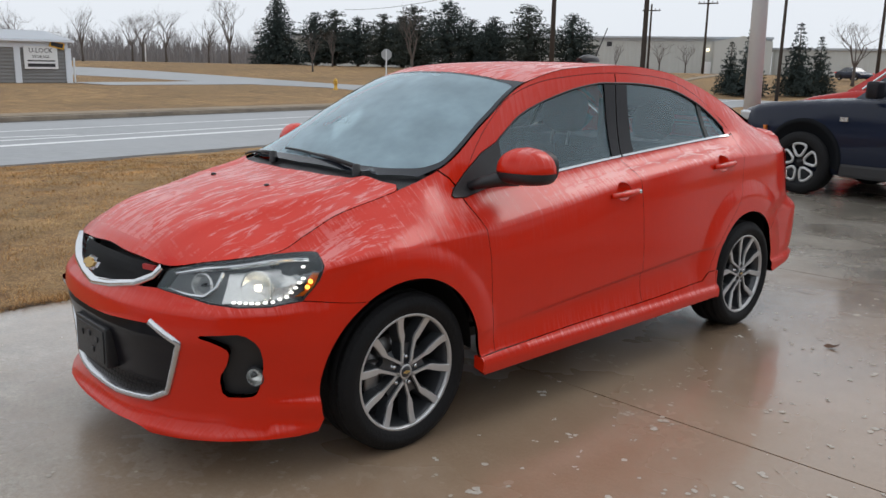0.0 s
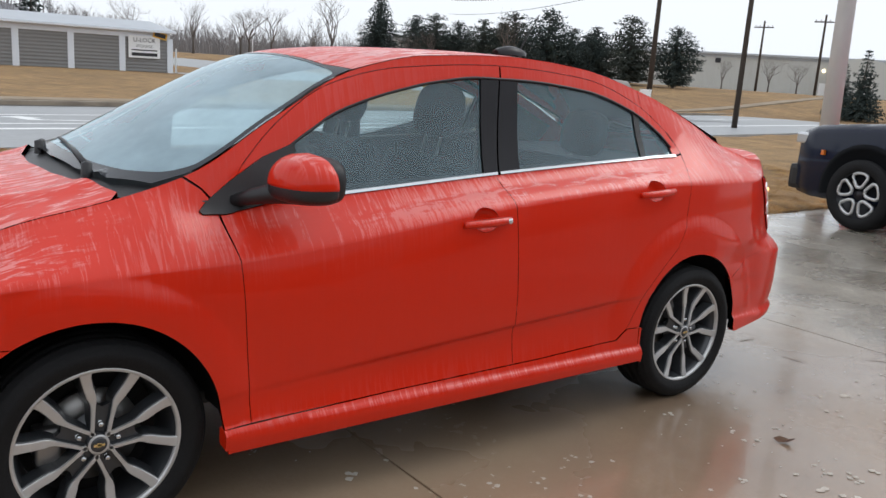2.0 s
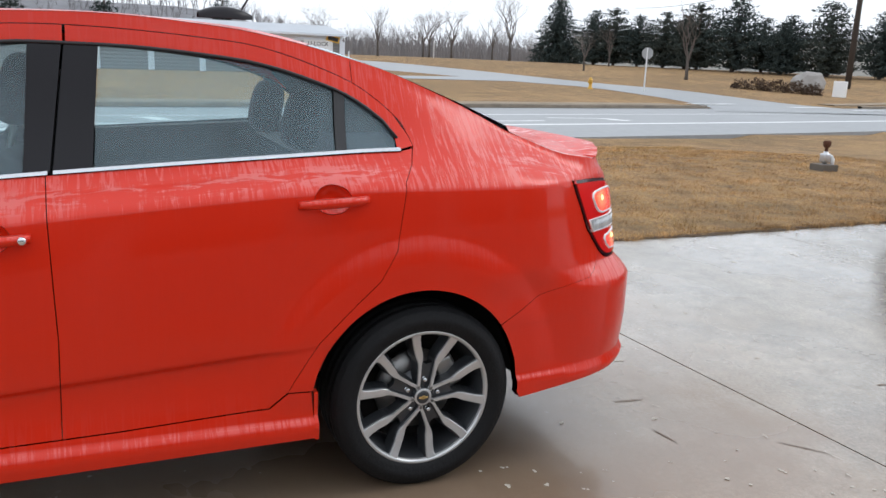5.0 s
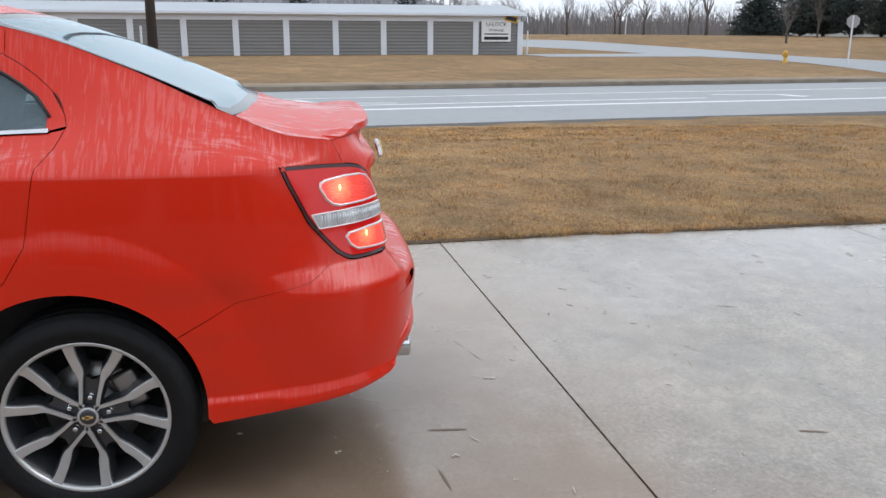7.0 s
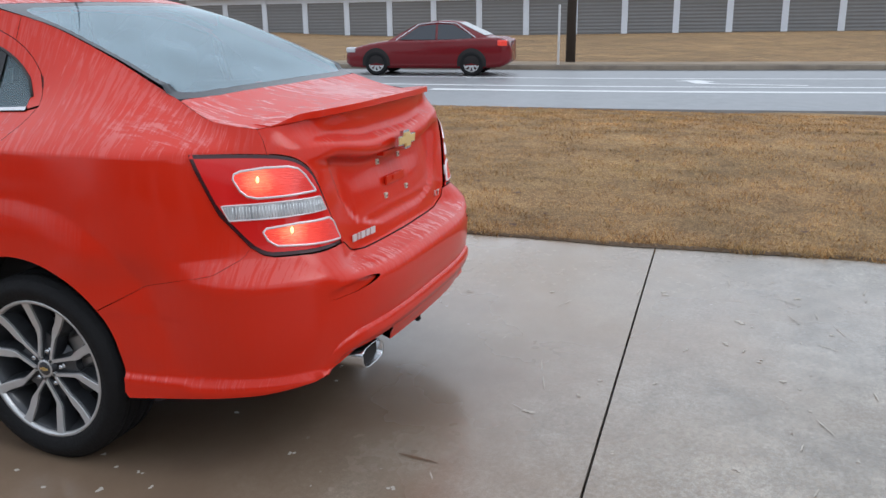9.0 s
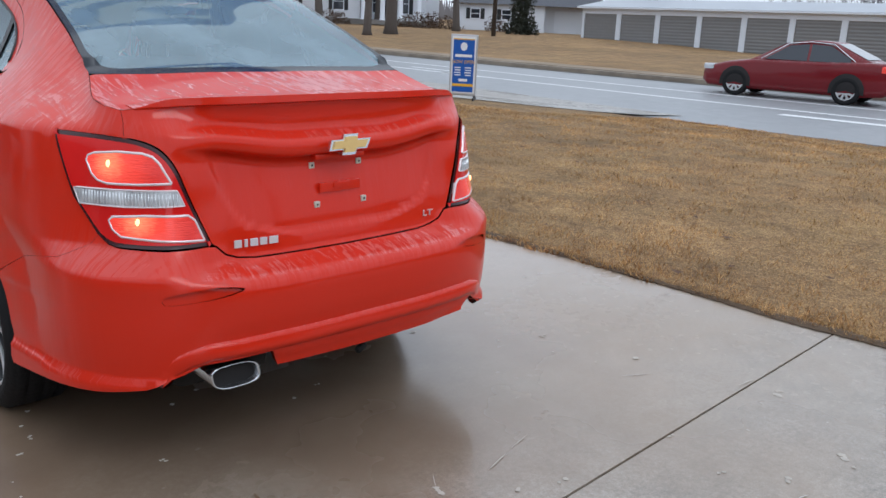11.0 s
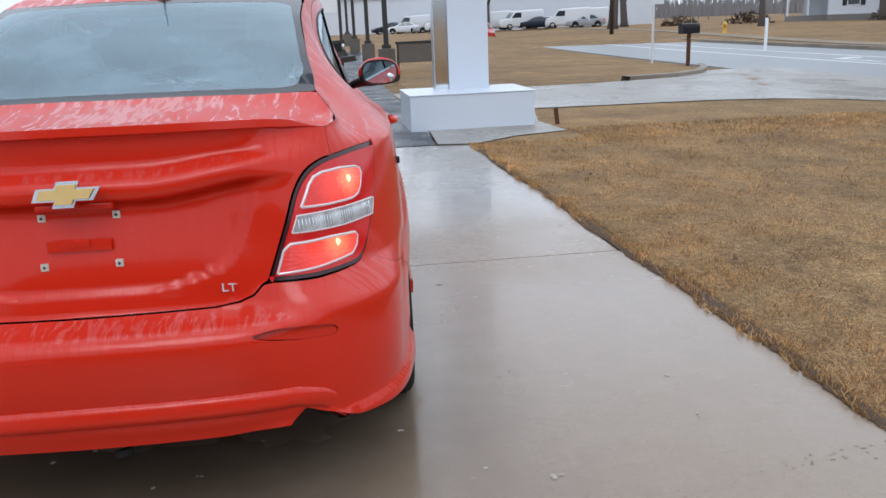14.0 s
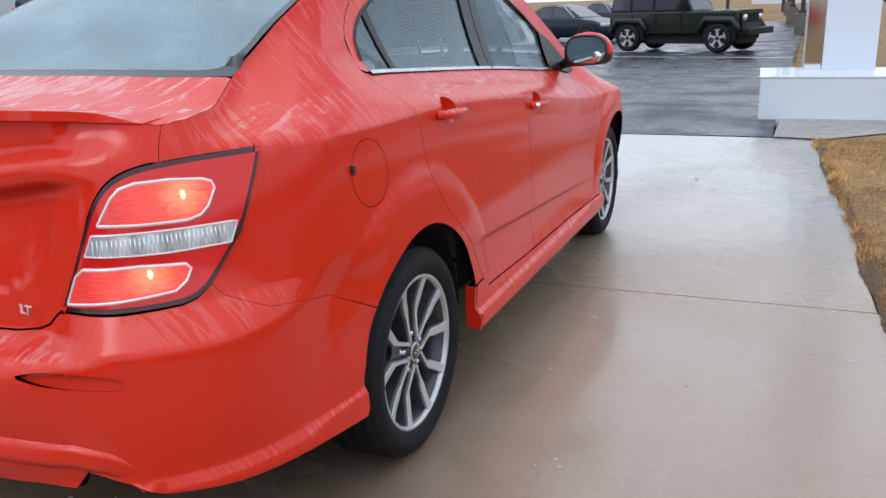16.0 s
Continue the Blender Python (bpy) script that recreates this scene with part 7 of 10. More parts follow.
def blade_material():
    m = material("dry_grass_blades", (0.36, 0.25, 0.12), 0.8)
    n, l = m.node_tree.nodes, m.node_tree.links
    b = n["Principled BSDF"]
    gi, cr = n.new("ShaderNodeNewGeometry"), n.new("ShaderNodeValToRGB")
    cr.color_ramp.elements[0].color, cr.color_ramp.elements[1].color = (0.25, 0.122, 0.040, 1), (0.76, 0.485, 0.215, 1)
    e = cr.color_ramp.elements.new(0.5)
    e.color = (0.54, 0.302, 0.110, 1)
    l.new(gi.outputs["Random Per Island"], cr.inputs["Fac"])
    tc, nz, mx = n.new("ShaderNodeTexCoord"), n.new("ShaderNodeTexNoise"), n.new("ShaderNodeMixRGB")
    nz.inputs["Scale"].default_value, nz.inputs["Detail"].default_value = 0.55, 4
    mr = n.new("ShaderNodeMapRange")
    mr.inputs["From Min"].default_value, mr.inputs["From Max"].default_value, mr.inputs["To Max"].default_value = 0.55, 0.70, 0.45
    l.new(tc.outputs["Object"], nz.inputs["Vector"])
    l.new(nz.outputs["Fac"], mr.inputs["Value"])
    l.new(mr.outputs["Result"], mx.inputs["Fac"])
    l.new(cr.outputs["Color"], mx.inputs["Color1"])
    mx.inputs["Color2"].default_value = (0.29, 0.245, 0.105, 1)
    l.new(worn(n, l, tc, mx.outputs["Color"], ((1.3, 0.62, 1.25), (7.0, 0.68, 1.28))), b.inputs["Base Color"])
    return m


GRASS_BLADES = blade_material()
SOIL = material("dark_wet_soil", (0.115, 0.074, 0.042), 0.9, noise_scale=30, noise_mix=0.7, bump=0.8, bump_scale=60)

# ---- plants ----
BARK = material("grey_brown_bark", (0.085, 0.07, 0.06), 0.9, noise_scale=6, noise_mix=0.6, bump=0.5, bump_scale=30)
# needle greens are lifted and blued, so the colour carries the haze
NEEDLE = material("hazy_dark_pine_needles", (0.062, 0.080, 0.076), 1.0, spec=0.1, noise_scale=1.5, noise_mix=0.8, dark=0.5)
OLIVE = material("hazy_dull_pine_needles", (0.080, 0.094, 0.084), 1.0, spec=0.1, noise_scale=1.5, noise_mix=0.8, dark=0.5)
TWIG = material("grey_twigs", (0.13, 0.11, 0.10), 0.9, noise_scale=2, noise_mix=0.5)
SHRUB = material("brown_shrub", (0.085, 0.05, 0.03), 0.9, noise_scale=4, noise_mix=0.7, dark=0.5)
# the distance haze is mixed into these two pale blue-grey colours
HAZE_BRUSH = material("haze_tinted_wooded_slope", (0.235, 0.235, 0.25), 1.0, noise_scale=0.12, noise_mix=0.9, dark=0.62)
HAZE_TWIG = material("haze_tinted_bare_wood", (0.24, 0.23, 0.235), 1.0, noise_scale=0.15, noise_mix=0.6, dark=0.7)


def tufts(verts, faces, centre, size, count, r, flat=0.6):
    for _ in range(count):
        d = Vector((r.gauss(0, 1), r.gauss(0, 1), r.gauss(0, flat))).normalized()
        p = Vector(centre) + d * size * r.uniform(0.2, 1.0)
        a = Vector((r.gauss(0, 1), r.gauss(0, 1), r.gauss(0, 0.7))).normalized() * size * r.uniform(0.35, 0.7)
        b = Vector((r.gauss(0, 1), r.gauss(0, 1), r.gauss(0, 0.7))).normalized() * size * r.uniform(0.15, 0.35)
        k = len(verts)
        verts += [p - a, p + b, p + a, p - b * 0.6]
        faces.append((k, k + 1, k + 2, k + 3))


def conifer(name, height, width, seed, mat, label, cone=True):
    r = random.Random(seed)
    tree = thing(name, pose(0, 0, 0), label, "tree", "roadside conifers")
    bm = bmesh.new()
    tube(bm, [(0, 0, -0.3), (0.05, 0, height * 0.5), (0, 0, height * 0.97)], [width * 0.035, width * 0.022, 0.02], 7)
    part("trunk", bm, BARK, tree, flat=False)
    verts, faces = [], []
    levels = int(height * 3.2)
    for i in range(levels):
        u = i / levels
        z = height * (0.06 + 0.93 * u)
        if cone:
            reach = width / 2 * (1 - u) ** 0.75 * r.uniform(0.8, 1.12)
        else:
            reach = width / 2 * (math.sin(math.pi * min(1, 0.22 + u * 0.78)) ** 0.6) * r.uniform(0.6, 1.15)
        k = max(5, int(12 * (1 - u * 0.5)))
        for j in range(k):
            if not cone and r.random() < 0.18:
                continue
            a = 2 * math.pi * (j + r.random()) / k
            m = max(1, int(reach / 0.45))
            for q in range(m):
                t = (q + 0.7) / m
                c = (math.cos(a) * reach * t, math.sin(a) * reach * t, z - (0.22 if cone else -0.05) * reach * t)
                tufts(verts, faces, c, 0.20 + 0.14 * (1 - u) * (0.7 if cone else 1.0), 11, r)
                if q < m - 1:
                    tufts(verts, faces, c, 0.46, 4, r)
    me = bpy.data.meshes.new("crown")
    me.from_pydata(verts, [], faces)
    link("crown", me, mat, tree, flat=True)
    return tree


def grow(verts, faces, p, d, length, rad, depth, r, spread, lift):
    """A limb of a bare tree with its forks."""
    segs = 3
    pts = [p]
    for i in range(segs):
        d = (d + Vector((r.gauss(0, 0.10), r.gauss(0, 0.10), lift * 0.12))).normalized()
        pts.append(pts[-1] + d * length / segs)
    ring = None
    sides = 5 if depth > 2 else 3
    for i, q in enumerate(pts):
        rr = rad * (1 - 0.45 * i / segs)
        a = d.cross(Vector((0.3, 0.2, 1)) if abs(d.z) < 0.95 else Vector((1, 0, 0))).normalized()
        b = d.cross(a)
        k = len(verts)
        verts += [q + (a * math.cos(2 * math.pi * j / sides) + b * math.sin(2 * math.pi * j / sides)) * rr for j in range(sides)]
        if ring is not None:
            faces += [(ring + j, ring + (j + 1) % sides, k + (j + 1) % sides, k + j) for j in range(sides)]
        ring = k
    if depth == 0:
        return
    for i in range(r.choice((2, 3, 3)) if depth > 1 else r.choice((3, 4))):
        t = r.uniform(0.35, 1.0)
        base = pts[0] + (pts[-1] - pts[0]) * t
        side = Vector((r.gauss(0, 1), r.gauss(0, 1), r.gauss(0.25, 0.5))).normalized()
        nd = (d * (1 - spread) + side * spread).normalized()
        grow(verts, faces, base if i else pts[-1], nd, length * r.uniform(0.55, 0.8), rad * 0.5, depth - 1, r, spread, lift)


def bare_tree(name, height, seed, label, depth=5, spread=0.5, mat=None, thick=0.022, group="bare trees"):
    r = random.Random(seed)
    tree = thing(name, pose(0, 0, 0), label, "tree", group)
    bm = bmesh.new()
    trunk_h = height * 0.30
    rad = height * thick
    tube(bm, [(0, 0, -0.3), (0, 0, 0.15 * trunk_h), (0.02 * height * r.uniform(-1, 1), 0, trunk_h)], [rad * 1.5, rad, rad * 0.8], 8)
    part("trunk", bm, mat or BARK, tree, flat=False)
    verts, faces = [], []
    for i in range(5):
        a = 2 * math.pi * (i + r.random() * 0.5) / 5
        d = Vector((math.cos(a) * spread, math.sin(a) * spread, 1.0)).normalized()
        grow(verts, faces, Vector((0, 0, trunk_h * r.uniform(0.75, 1.0))), d, height * 0.30, rad * 0.5, depth - 1, r, spread, 0.6)
    me = bpy.data.meshes.new("crown")
    me.from_pydata(verts, [], faces)
    link("crown", me, mat or TWIG, tree, "leafless branches", flat=True)
    return tree


def stand(tree, x, y, turn=0.0, size=1.0, sink=0.0):
    tree.matrix_basis = Matrix.Translation((x, y, terrain(x, y) - sink)) @ pose(0, 0, 0, 0, 0, turn) @ Matrix.Diagonal((size, size, size, 1))
    return tree


def copy_at(tree, x, y, turn, size):
    c = copy_thing(tree, Matrix.Identity(4))
    return stand(c, x, y, turn, size)


def build_trees():
    stand(conifer("pine_tree", 10.6, 9.0, 1, NEEDLE, "tall dense dark green pine, wide at the base"), -100.3, 62.4)
    pines = [conifer("pine_tree", 8.0, 7.4, 11 + i, OLIVE if i % 2 else NEEDLE, "ragged dark green pine in a roadside row", cone=False) for i in range(4)]
    spots = ((-91.0, 62.3, 0.86), (-89.6, 64.4, 0.92), (-86.3, 65.7, 0.82), (-82.8, 67.0, 0.85), (-80.5, 68.5, 0.8), (-78.0, 68.2, 0.98), (-73.1, 69.3, 1.06), (-75.4, 75.7, 0.80), (-70.6, 74.9, 0.82), (-64.9, 74.8, 1.0), (-59.8, 76.7, 0.88), (-85, 72, 0.85), (-68, 71.5, 0.7))
    for i, (x, y, s) in enumerate(spots):
        if i < 4:
            stand(pines[i], x, y, 40 * i, s)
        else:
            copy_at(pines[i % 4], x, y, 77 * i, s)
    fir = stand(conifer("fir_tree", 6.2, 3.9, 31, NEEDLE, "cone-shaped dark spruce beside the road"), -29.4, 69.0)
    for x, y, s, t in ((-28.6, 71.5, 0.82, 60), (-34.2, 66.6, 0.74, 130), (-31.9, 65.5, 0.92, 200)):
        copy_at(fir, x, y, t, s)
    for x, y, s, t in ((-71, 12.5, 1.12, 10), (-73, 3.3, 1.15, 75), (-73, -3.6, 1.12, 140)):
        copy_at(fir, x, y, t, s)
    bare = [bare_tree("bare_tree", 9.0, 3 + i, "leafless grey tree standing on brown grass", spread=0.42 + 0.06 * i) for i in range(3)]
    stand(bare[0], -101.8, 55.7, 0, 1.05)
    stand(bare[1], -111.6, 51.2, 30, 0.85)
    stand(bare[2], -107.4, 46.0, 60, 0.82)
    for i, (x, y, s) in enumerate(((-60.7, 53.0, 0.78), (-73.0, 49.6, 0.5), (-31.6, 86.6, 0.82), (-67, 95.5, 0.45), (-62.2, 98.8, 0.5), (-58.2, 98.9, 0.48), (-84, 60, 0.55), (-116, 60, 0.8), (-125, 52, 0.9), (-118, 42, 0.85), (-128, 36, 0.9), (-122, 28, 0.85), (-118, 70, 0.8))):
        copy_at(bare[i % 3], x, y, 50 * i, s)
    # old broad trees round the houses
    oak = [bare_tree("oak_tree", 13.0, 21 + i, "large leafless old tree with a thick trunk", depth=5, spread=0.62, mat=BARK, thick=0.034, group="trees at the houses") for i in range(2)]
    stand(oak[0], -24.5, -70.4, 0, 1.0)
    stand(oak[1], -32.6, -58.4, 40, 0.62)
    for i, (x, y, s) in enumerate(((-32.5, -38.5, 0.6), (-35.6, -39.9, 0.95), (-45, -62, 0.9), (-52, -62, 0.85), (-60, -70, 1.0), (-30, -84, 0.9), (-70, -62, 0.9), (-17, -95, 0.8), (-48.5, -47, 0.75), (-66, -40, 0.8))):
        copy_at(oak[i % 2], x, y, 65 * i, s)
    # far bare woods as stuff, ring of trunks and twigs
    r = random.Random(9)
    verts, faces = [], []
    for i in range(760):
        a = r.uniform(-0.2, 1.0)
        if i < 560:
            ang, dist = r.uniform(139, 176), r.uniform(165, 260)
        elif i < 690:
            ang, dist = r.uniform(196, 250), r.uniform(130, 200)
        else:
            ang, dist = r.uniform(176, 196), r.uniform(200, 260)
        x, y = dist * math.cos(radians(ang)), dist * math.sin(radians(ang))
        h = r.uniform(6, 12) * (dist / 230)
        grow(verts, faces, Vector((x, y, terrain(x, y) - 0.3)), Vector((0, 0, 1)), h * 0.36, 0.12, 3, r, 0.42, 0.8)
    # the wooded hill beyond the storage units
    crest = lambda ang: 9.0 * smooth(159, 168, ang) + 8.0 * smooth(165, 174, ang) - 9.0 * smooth(190, 206, ang)
    hill = lambda ang, dist: crest(ang) * smooth(225, 320, dist)
    bm = bmesh.new()
    rows = [[bm.verts.new((d * math.cos(radians(q)), d * math.sin(radians(q)), hill(q, d) - 0.5)) for d in (222, 245, 265, 285, 305, 325, 360, 420)] for q in range(158, 210, 2)]
    for p, q in zip(rows, rows[1:]):
        for k in range(7):
            bm.faces.new((p[k], p[k + 1], q[k + 1], q[k]))
    tagged(part("wooded_hill", bm, HAZE_BRUSH, flat=False), "low hazy hill under grey winter woods", "hill", kind="structure")
    for i in range(900):
        ang, dist = r.uniform(160, 206), r.uniform(228, 335)
        x, y = dist * math.cos(radians(ang)), dist * math.sin(radians(ang))
        grow(verts, faces, Vector((x, y, hill(ang, dist) - 0.8)), Vector((0, 0, 1)), r.uniform(1.6, 3.4), 0.16, 3, r, 0.42, 0.8)
    me = bpy.data.meshes.new("far_woods")
    me.from_pydata(verts, [], faces)
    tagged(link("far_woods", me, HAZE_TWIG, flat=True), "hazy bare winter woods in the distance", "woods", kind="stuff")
    verts, faces = [], []
    for i in range(15000):
        ang = r.choice((r.uniform(138, 180), r.uniform(195, 255), r.uniform(180, 196)))
        dist = r.uniform(230, 330)
        x, y = dist * math.cos(radians(ang)), dist * math.sin(radians(ang))
        z, h, w, lean = terrain(x, y) - 0.3, r.uniform(2.5, 7.5) * r.uniform(0.6, 1.0), r.uniform(0.15, 0.5), r.uniform(-1.2, 1.2)
        dx, dy = -math.sin(radians(ang)), math.cos(radians(ang))
        k = len(verts)
        verts += [(x - dx * w, y - dy * w, z), (x + dx * w, y + dy * w, z), (x + dx * (lean + w * 0.3), y + dy * (lean + w * 0.3), z + h), (x + dx * (lean - w * 0.3), y + dy * (lean - w * 0.3), z + h)]
        faces.append((k, k + 1, k + 2, k + 3))
    me = bpy.data.meshes.new("far_thicket")
    me.from_pydata(verts, [], faces)
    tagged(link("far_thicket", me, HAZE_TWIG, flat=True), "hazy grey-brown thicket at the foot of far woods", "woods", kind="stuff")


def shrub(name, x, y, w, h, seed, label, mat=None):
    r = random.Random(seed)
    verts, faces = [], []
    for i in range(int(60 * w)):
        a, q = r.uniform(0, 6.28), r.random() ** 0.5
        px, py = math.cos(a) * q * w / 2, math.sin(a) * q * w / 2
        top = h * (1 - q * q) ** 0.5
        tufts(verts, faces, (px, py, r.uniform(0.1, 1.0) * top), 0.28, 4, r)
    me = bpy.data.meshes.new(name)
    me.from_pydata(verts, [], faces)
    ob = link(name, me, mat or SHRUB, flat=True)
    ob.matrix_basis = Matrix.Translation((x, y, terrain(x, y) - 0.05))
    return tagged(ob, label, "shrub", "shrubs")


# ---- buildings ----
WALL_WHITE = material("white_clapboard", (0.66, 0.69, 0.74), 0.6, noise_scale=0.6, noise_mix=0.35, dark=0.85)
STEEL_WALL = material("pale_ribbed_steel", (0.50, 0.51, 0.49), 0.55, noise_scale=0.2, noise_mix=0.4, dark=0.86, stretch=(1, 1, 0.2))
ROOF_GREY = material("grey_steel_roof", (0.42, 0.45, 0.49), 0.4, noise_scale=0.3, noise_mix=0.4)
SHINGLE = material("dark_shingles", (0.10, 0.105, 0.12), 0.8, noise_scale=4, noise_mix=0.6)
DOOR_GREY = material("grey_roller_door", (0.215, 0.215, 0.215), 0.5, noise_scale=0.5, noise_mix=0.3)
FRAME_WHITE = material("white_steel_trim", (0.72, 0.76, 0.82), 0.5)
DARK_PANE = material("dark_window_pane", (0.03, 0.035, 0.045), 0.08, coat=0.5)
SHUTTER = material("black_shutter", (0.015, 0.017, 0.02), 0.6)
SIGN_WHITE = material("white_sign_board", (0.80, 0.81, 0.82), 0.45)
SIGN_BLUE = material("blue_sign_print", (0.012, 0.10, 0.42), 0.35)
SIGN_YELLOW = material("yellow_sign_print", (0.75, 0.42, 0.04), 0.4)
SIGN_BLACK = material("black_lettering", (0.02, 0.02, 0.025), 0.5)
SIGN_RED = material("faded_red_lettering", (0.35, 0.05, 0.05), 0.5)
ALU = material("brushed_aluminium", (0.62, 0.64, 0.67), 0.3, metal=0.8, noise_scale=6, noise_mix=0.2)
PANEL_WHITE = material("white_metal_panel", (0.68, 0.73, 0.80), 0.22, coat=0.3, noise_scale=1.2, noise_mix=0.2, dark=0.92)
POLE_WOOD = material("dark_wood_pole", (0.055, 0.042, 0.034), 0.9, noise_scale=3, noise_mix=0.6, stretch=(1, 1, 0.1))
POLE_GREY = material("galvanised_pole", (0.70, 0.71, 0.72), 0.6, metal=0.1, noise_scale=2, noise_mix=0.5, stretch=(1, 1, 0.3))
POLE_DARK = material("dark_bronze_pole", (0.03, 0.028, 0.026), 0.5)
BASE_CONC = material("brown_concrete_base", (0.14, 0.12, 0.10), 0.8, noise_scale=3, noise_mix=0.5)
WIRE = material("black_cable", (0.02, 0.02, 0.022), 0.6)
HYDRANT = material("yellow_hydrant_paint", (0.62, 0.36, 0.05), 0.5)
STONE = material("grey_boulder", (0.36, 0.34, 0.32), 0.85, noise_scale=1.5, noise_mix=0.5, bump=0.6, bump_scale=8)
BRICK_BASE = material("house_foundation", (0.22, 0.21, 0.20), 0.85, noise_scale=3, noise_mix=0.4)


def storage_building():
    ob = thing("storage_building", pose(-57.6, 19.1, 0.05, 0, 0, -86.0) @ pose(0, 0, 0, 0, 0.45, 0), "long low steel building of grey roller-door storage units", "building")
    L, n, H = 57.0, 17, 2.75
    pitch = L / n
    part("wall", boxed(0, L, -9.0, -0.12, -0.6, H), STEEL_WALL, ob)
    bm = bmesh.new()
    prism(bm, [(0.35, H - 0.02), (0.35, H + 0.14), (-4.5, H + 0.85), (-9.4, H + 0.14), (-9.4, H - 0.02)], -0.3, L + 0.3, Matrix(((0, 1, 0, 0), (1, 0, 0, 0), (0, 0, 1, 0), (0, 0, 0, 1))))
    part("roof", bm, ROOF_GREY, ob)
    part("gutter", boxed(-0.3, L + 0.3, 0.36, 0.46, H - 0.02, H + 0.12, bevel=0.01), FRAME_WHITE, ob, "white gutter")
    part("header", boxed(0.0, L, -0.12, 0.02, 2.34, H), FRAME_WHITE, ob, "white lintel")
    door = post = None
    for i in range(n):
        m = Matrix.Translation((pitch * i, 0, 0))
        if door is None:
            bm = bmesh.new()
            rows = []
            for k in range(49):
                z = -0.4 + 2.74 * k / 48
                y = -0.05 - (0.018 if (k // 2) % 2 else 0.0)
                rows.append([bm.verts.new((x, y, z)) for x in (0.2, pitch - 0.2)])
            for p, q in zip(rows, rows[1:]):
                bm.faces.new((p[0], p[1], q[1], q[0]))
            door = part("roller_door", bm, DOOR_GREY, ob)
            post = part("post", boxed(-0.20, 0.20, -0.12, 0.02, -0.5, 2.36), FRAME_WHITE, ob)
        else:
            for src in (door, post):
                c = src.copy()
                scene.collection.objects.link(c)
                c.matrix_basis = m
    part("post", boxed(L - 0.20, L, -0.12, 0.03, -0.5, 2.36), FRAME_WHITE, ob)
    bd = part("sign_board", boxed(0.75, 2.95, 0.03, 0.08, 0.95, 2.45, bevel=0.01), SIGN_WHITE, ob, "white sign board on the building")
    text_part("sign_words", "U-LOCK", 0.42, SIGN_BLACK, bd, pose(1.85, 0.085, 2.02, 90, 0, 180), 0.004)
    text_part("sign_words", "STORAGE", 0.26, SIGN_BLACK, bd, pose(1.85, 0.085, 1.66, 90, 0, 180), 0.004)
    part("number_bar", boxed(0.95, 2.75, 0.08, 0.087, 1.08, 1.30), SIGN_BLACK, bd)
    part("text_bar", boxed(0.95, 2.75, 0.08, 0.087, 1.44, 1.52), SIGN_BLACK, bd)
    fl = part("sign_flag", boxed(-0.5, 0.5, 0.09, 0.12, -0.22, 0.22, m=pose(0.75, 0, 2.55, 0, -12, 0)), SIGN_YELLOW, bd, "small yellow and black notice")
    part("notice_bar", boxed(-0.4, 0.4, 0.12, 0.127, -0.14, 0.14, m=pose(0.75, 0, 2.55, 0, -12, 0)), SIGN_BLACK, fl)
    return ob


def house_window(parent, x, z, w=1.0, h=1.55, y=0.0, shutters=True):
    win = part("window", boxed(x - w / 2 - 0.08, x + w / 2 + 0.08, y - 0.02, y + 0.05, z - 0.08, z + h + 0.08), FRAME_WHITE, parent, "white-framed window")
    for k in range(2):
        part("pane", boxed(x - w / 2, x + w / 2, y + 0.05, y + 0.062, z + h * 0.5 * k + 0.03, z + h * 0.5 * (k + 1) - 0.03), DARK_PANE, win)
    if shutters:
        for sg in (-1, 1):
            part("shutter", boxed(x + sg * (w / 2 + 0.30) - 0.19, x + sg * (w / 2 + 0.30) + 0.19, y, y + 0.07, z - 0.05, z + h + 0.05), SHUTTER, win, "black shutter")


def clap_wall(parent, x0, x1, y0, y1, z0, z1):
    bm = bmesh.new()
    n = int((z1 - z0) / 0.2)
    line = []
    for k in range(n):
        line += [(y1 + 0.022, z0 + (z1 - z0) * k / n), (y1, z0 + (z1 - z0) * (k + 1) / n - 0.004)]
    line += [(y0, z1), (y0, z0)]
    prism(bm, line, x0, x1, Matrix(((0, 1, 0, 0), (1, 0, 0, 0), (0, 0, 1, 0), (0, 0, 0, 1))))
    return part("wall", bm, WALL_WHITE, parent, "white clapboard wall")


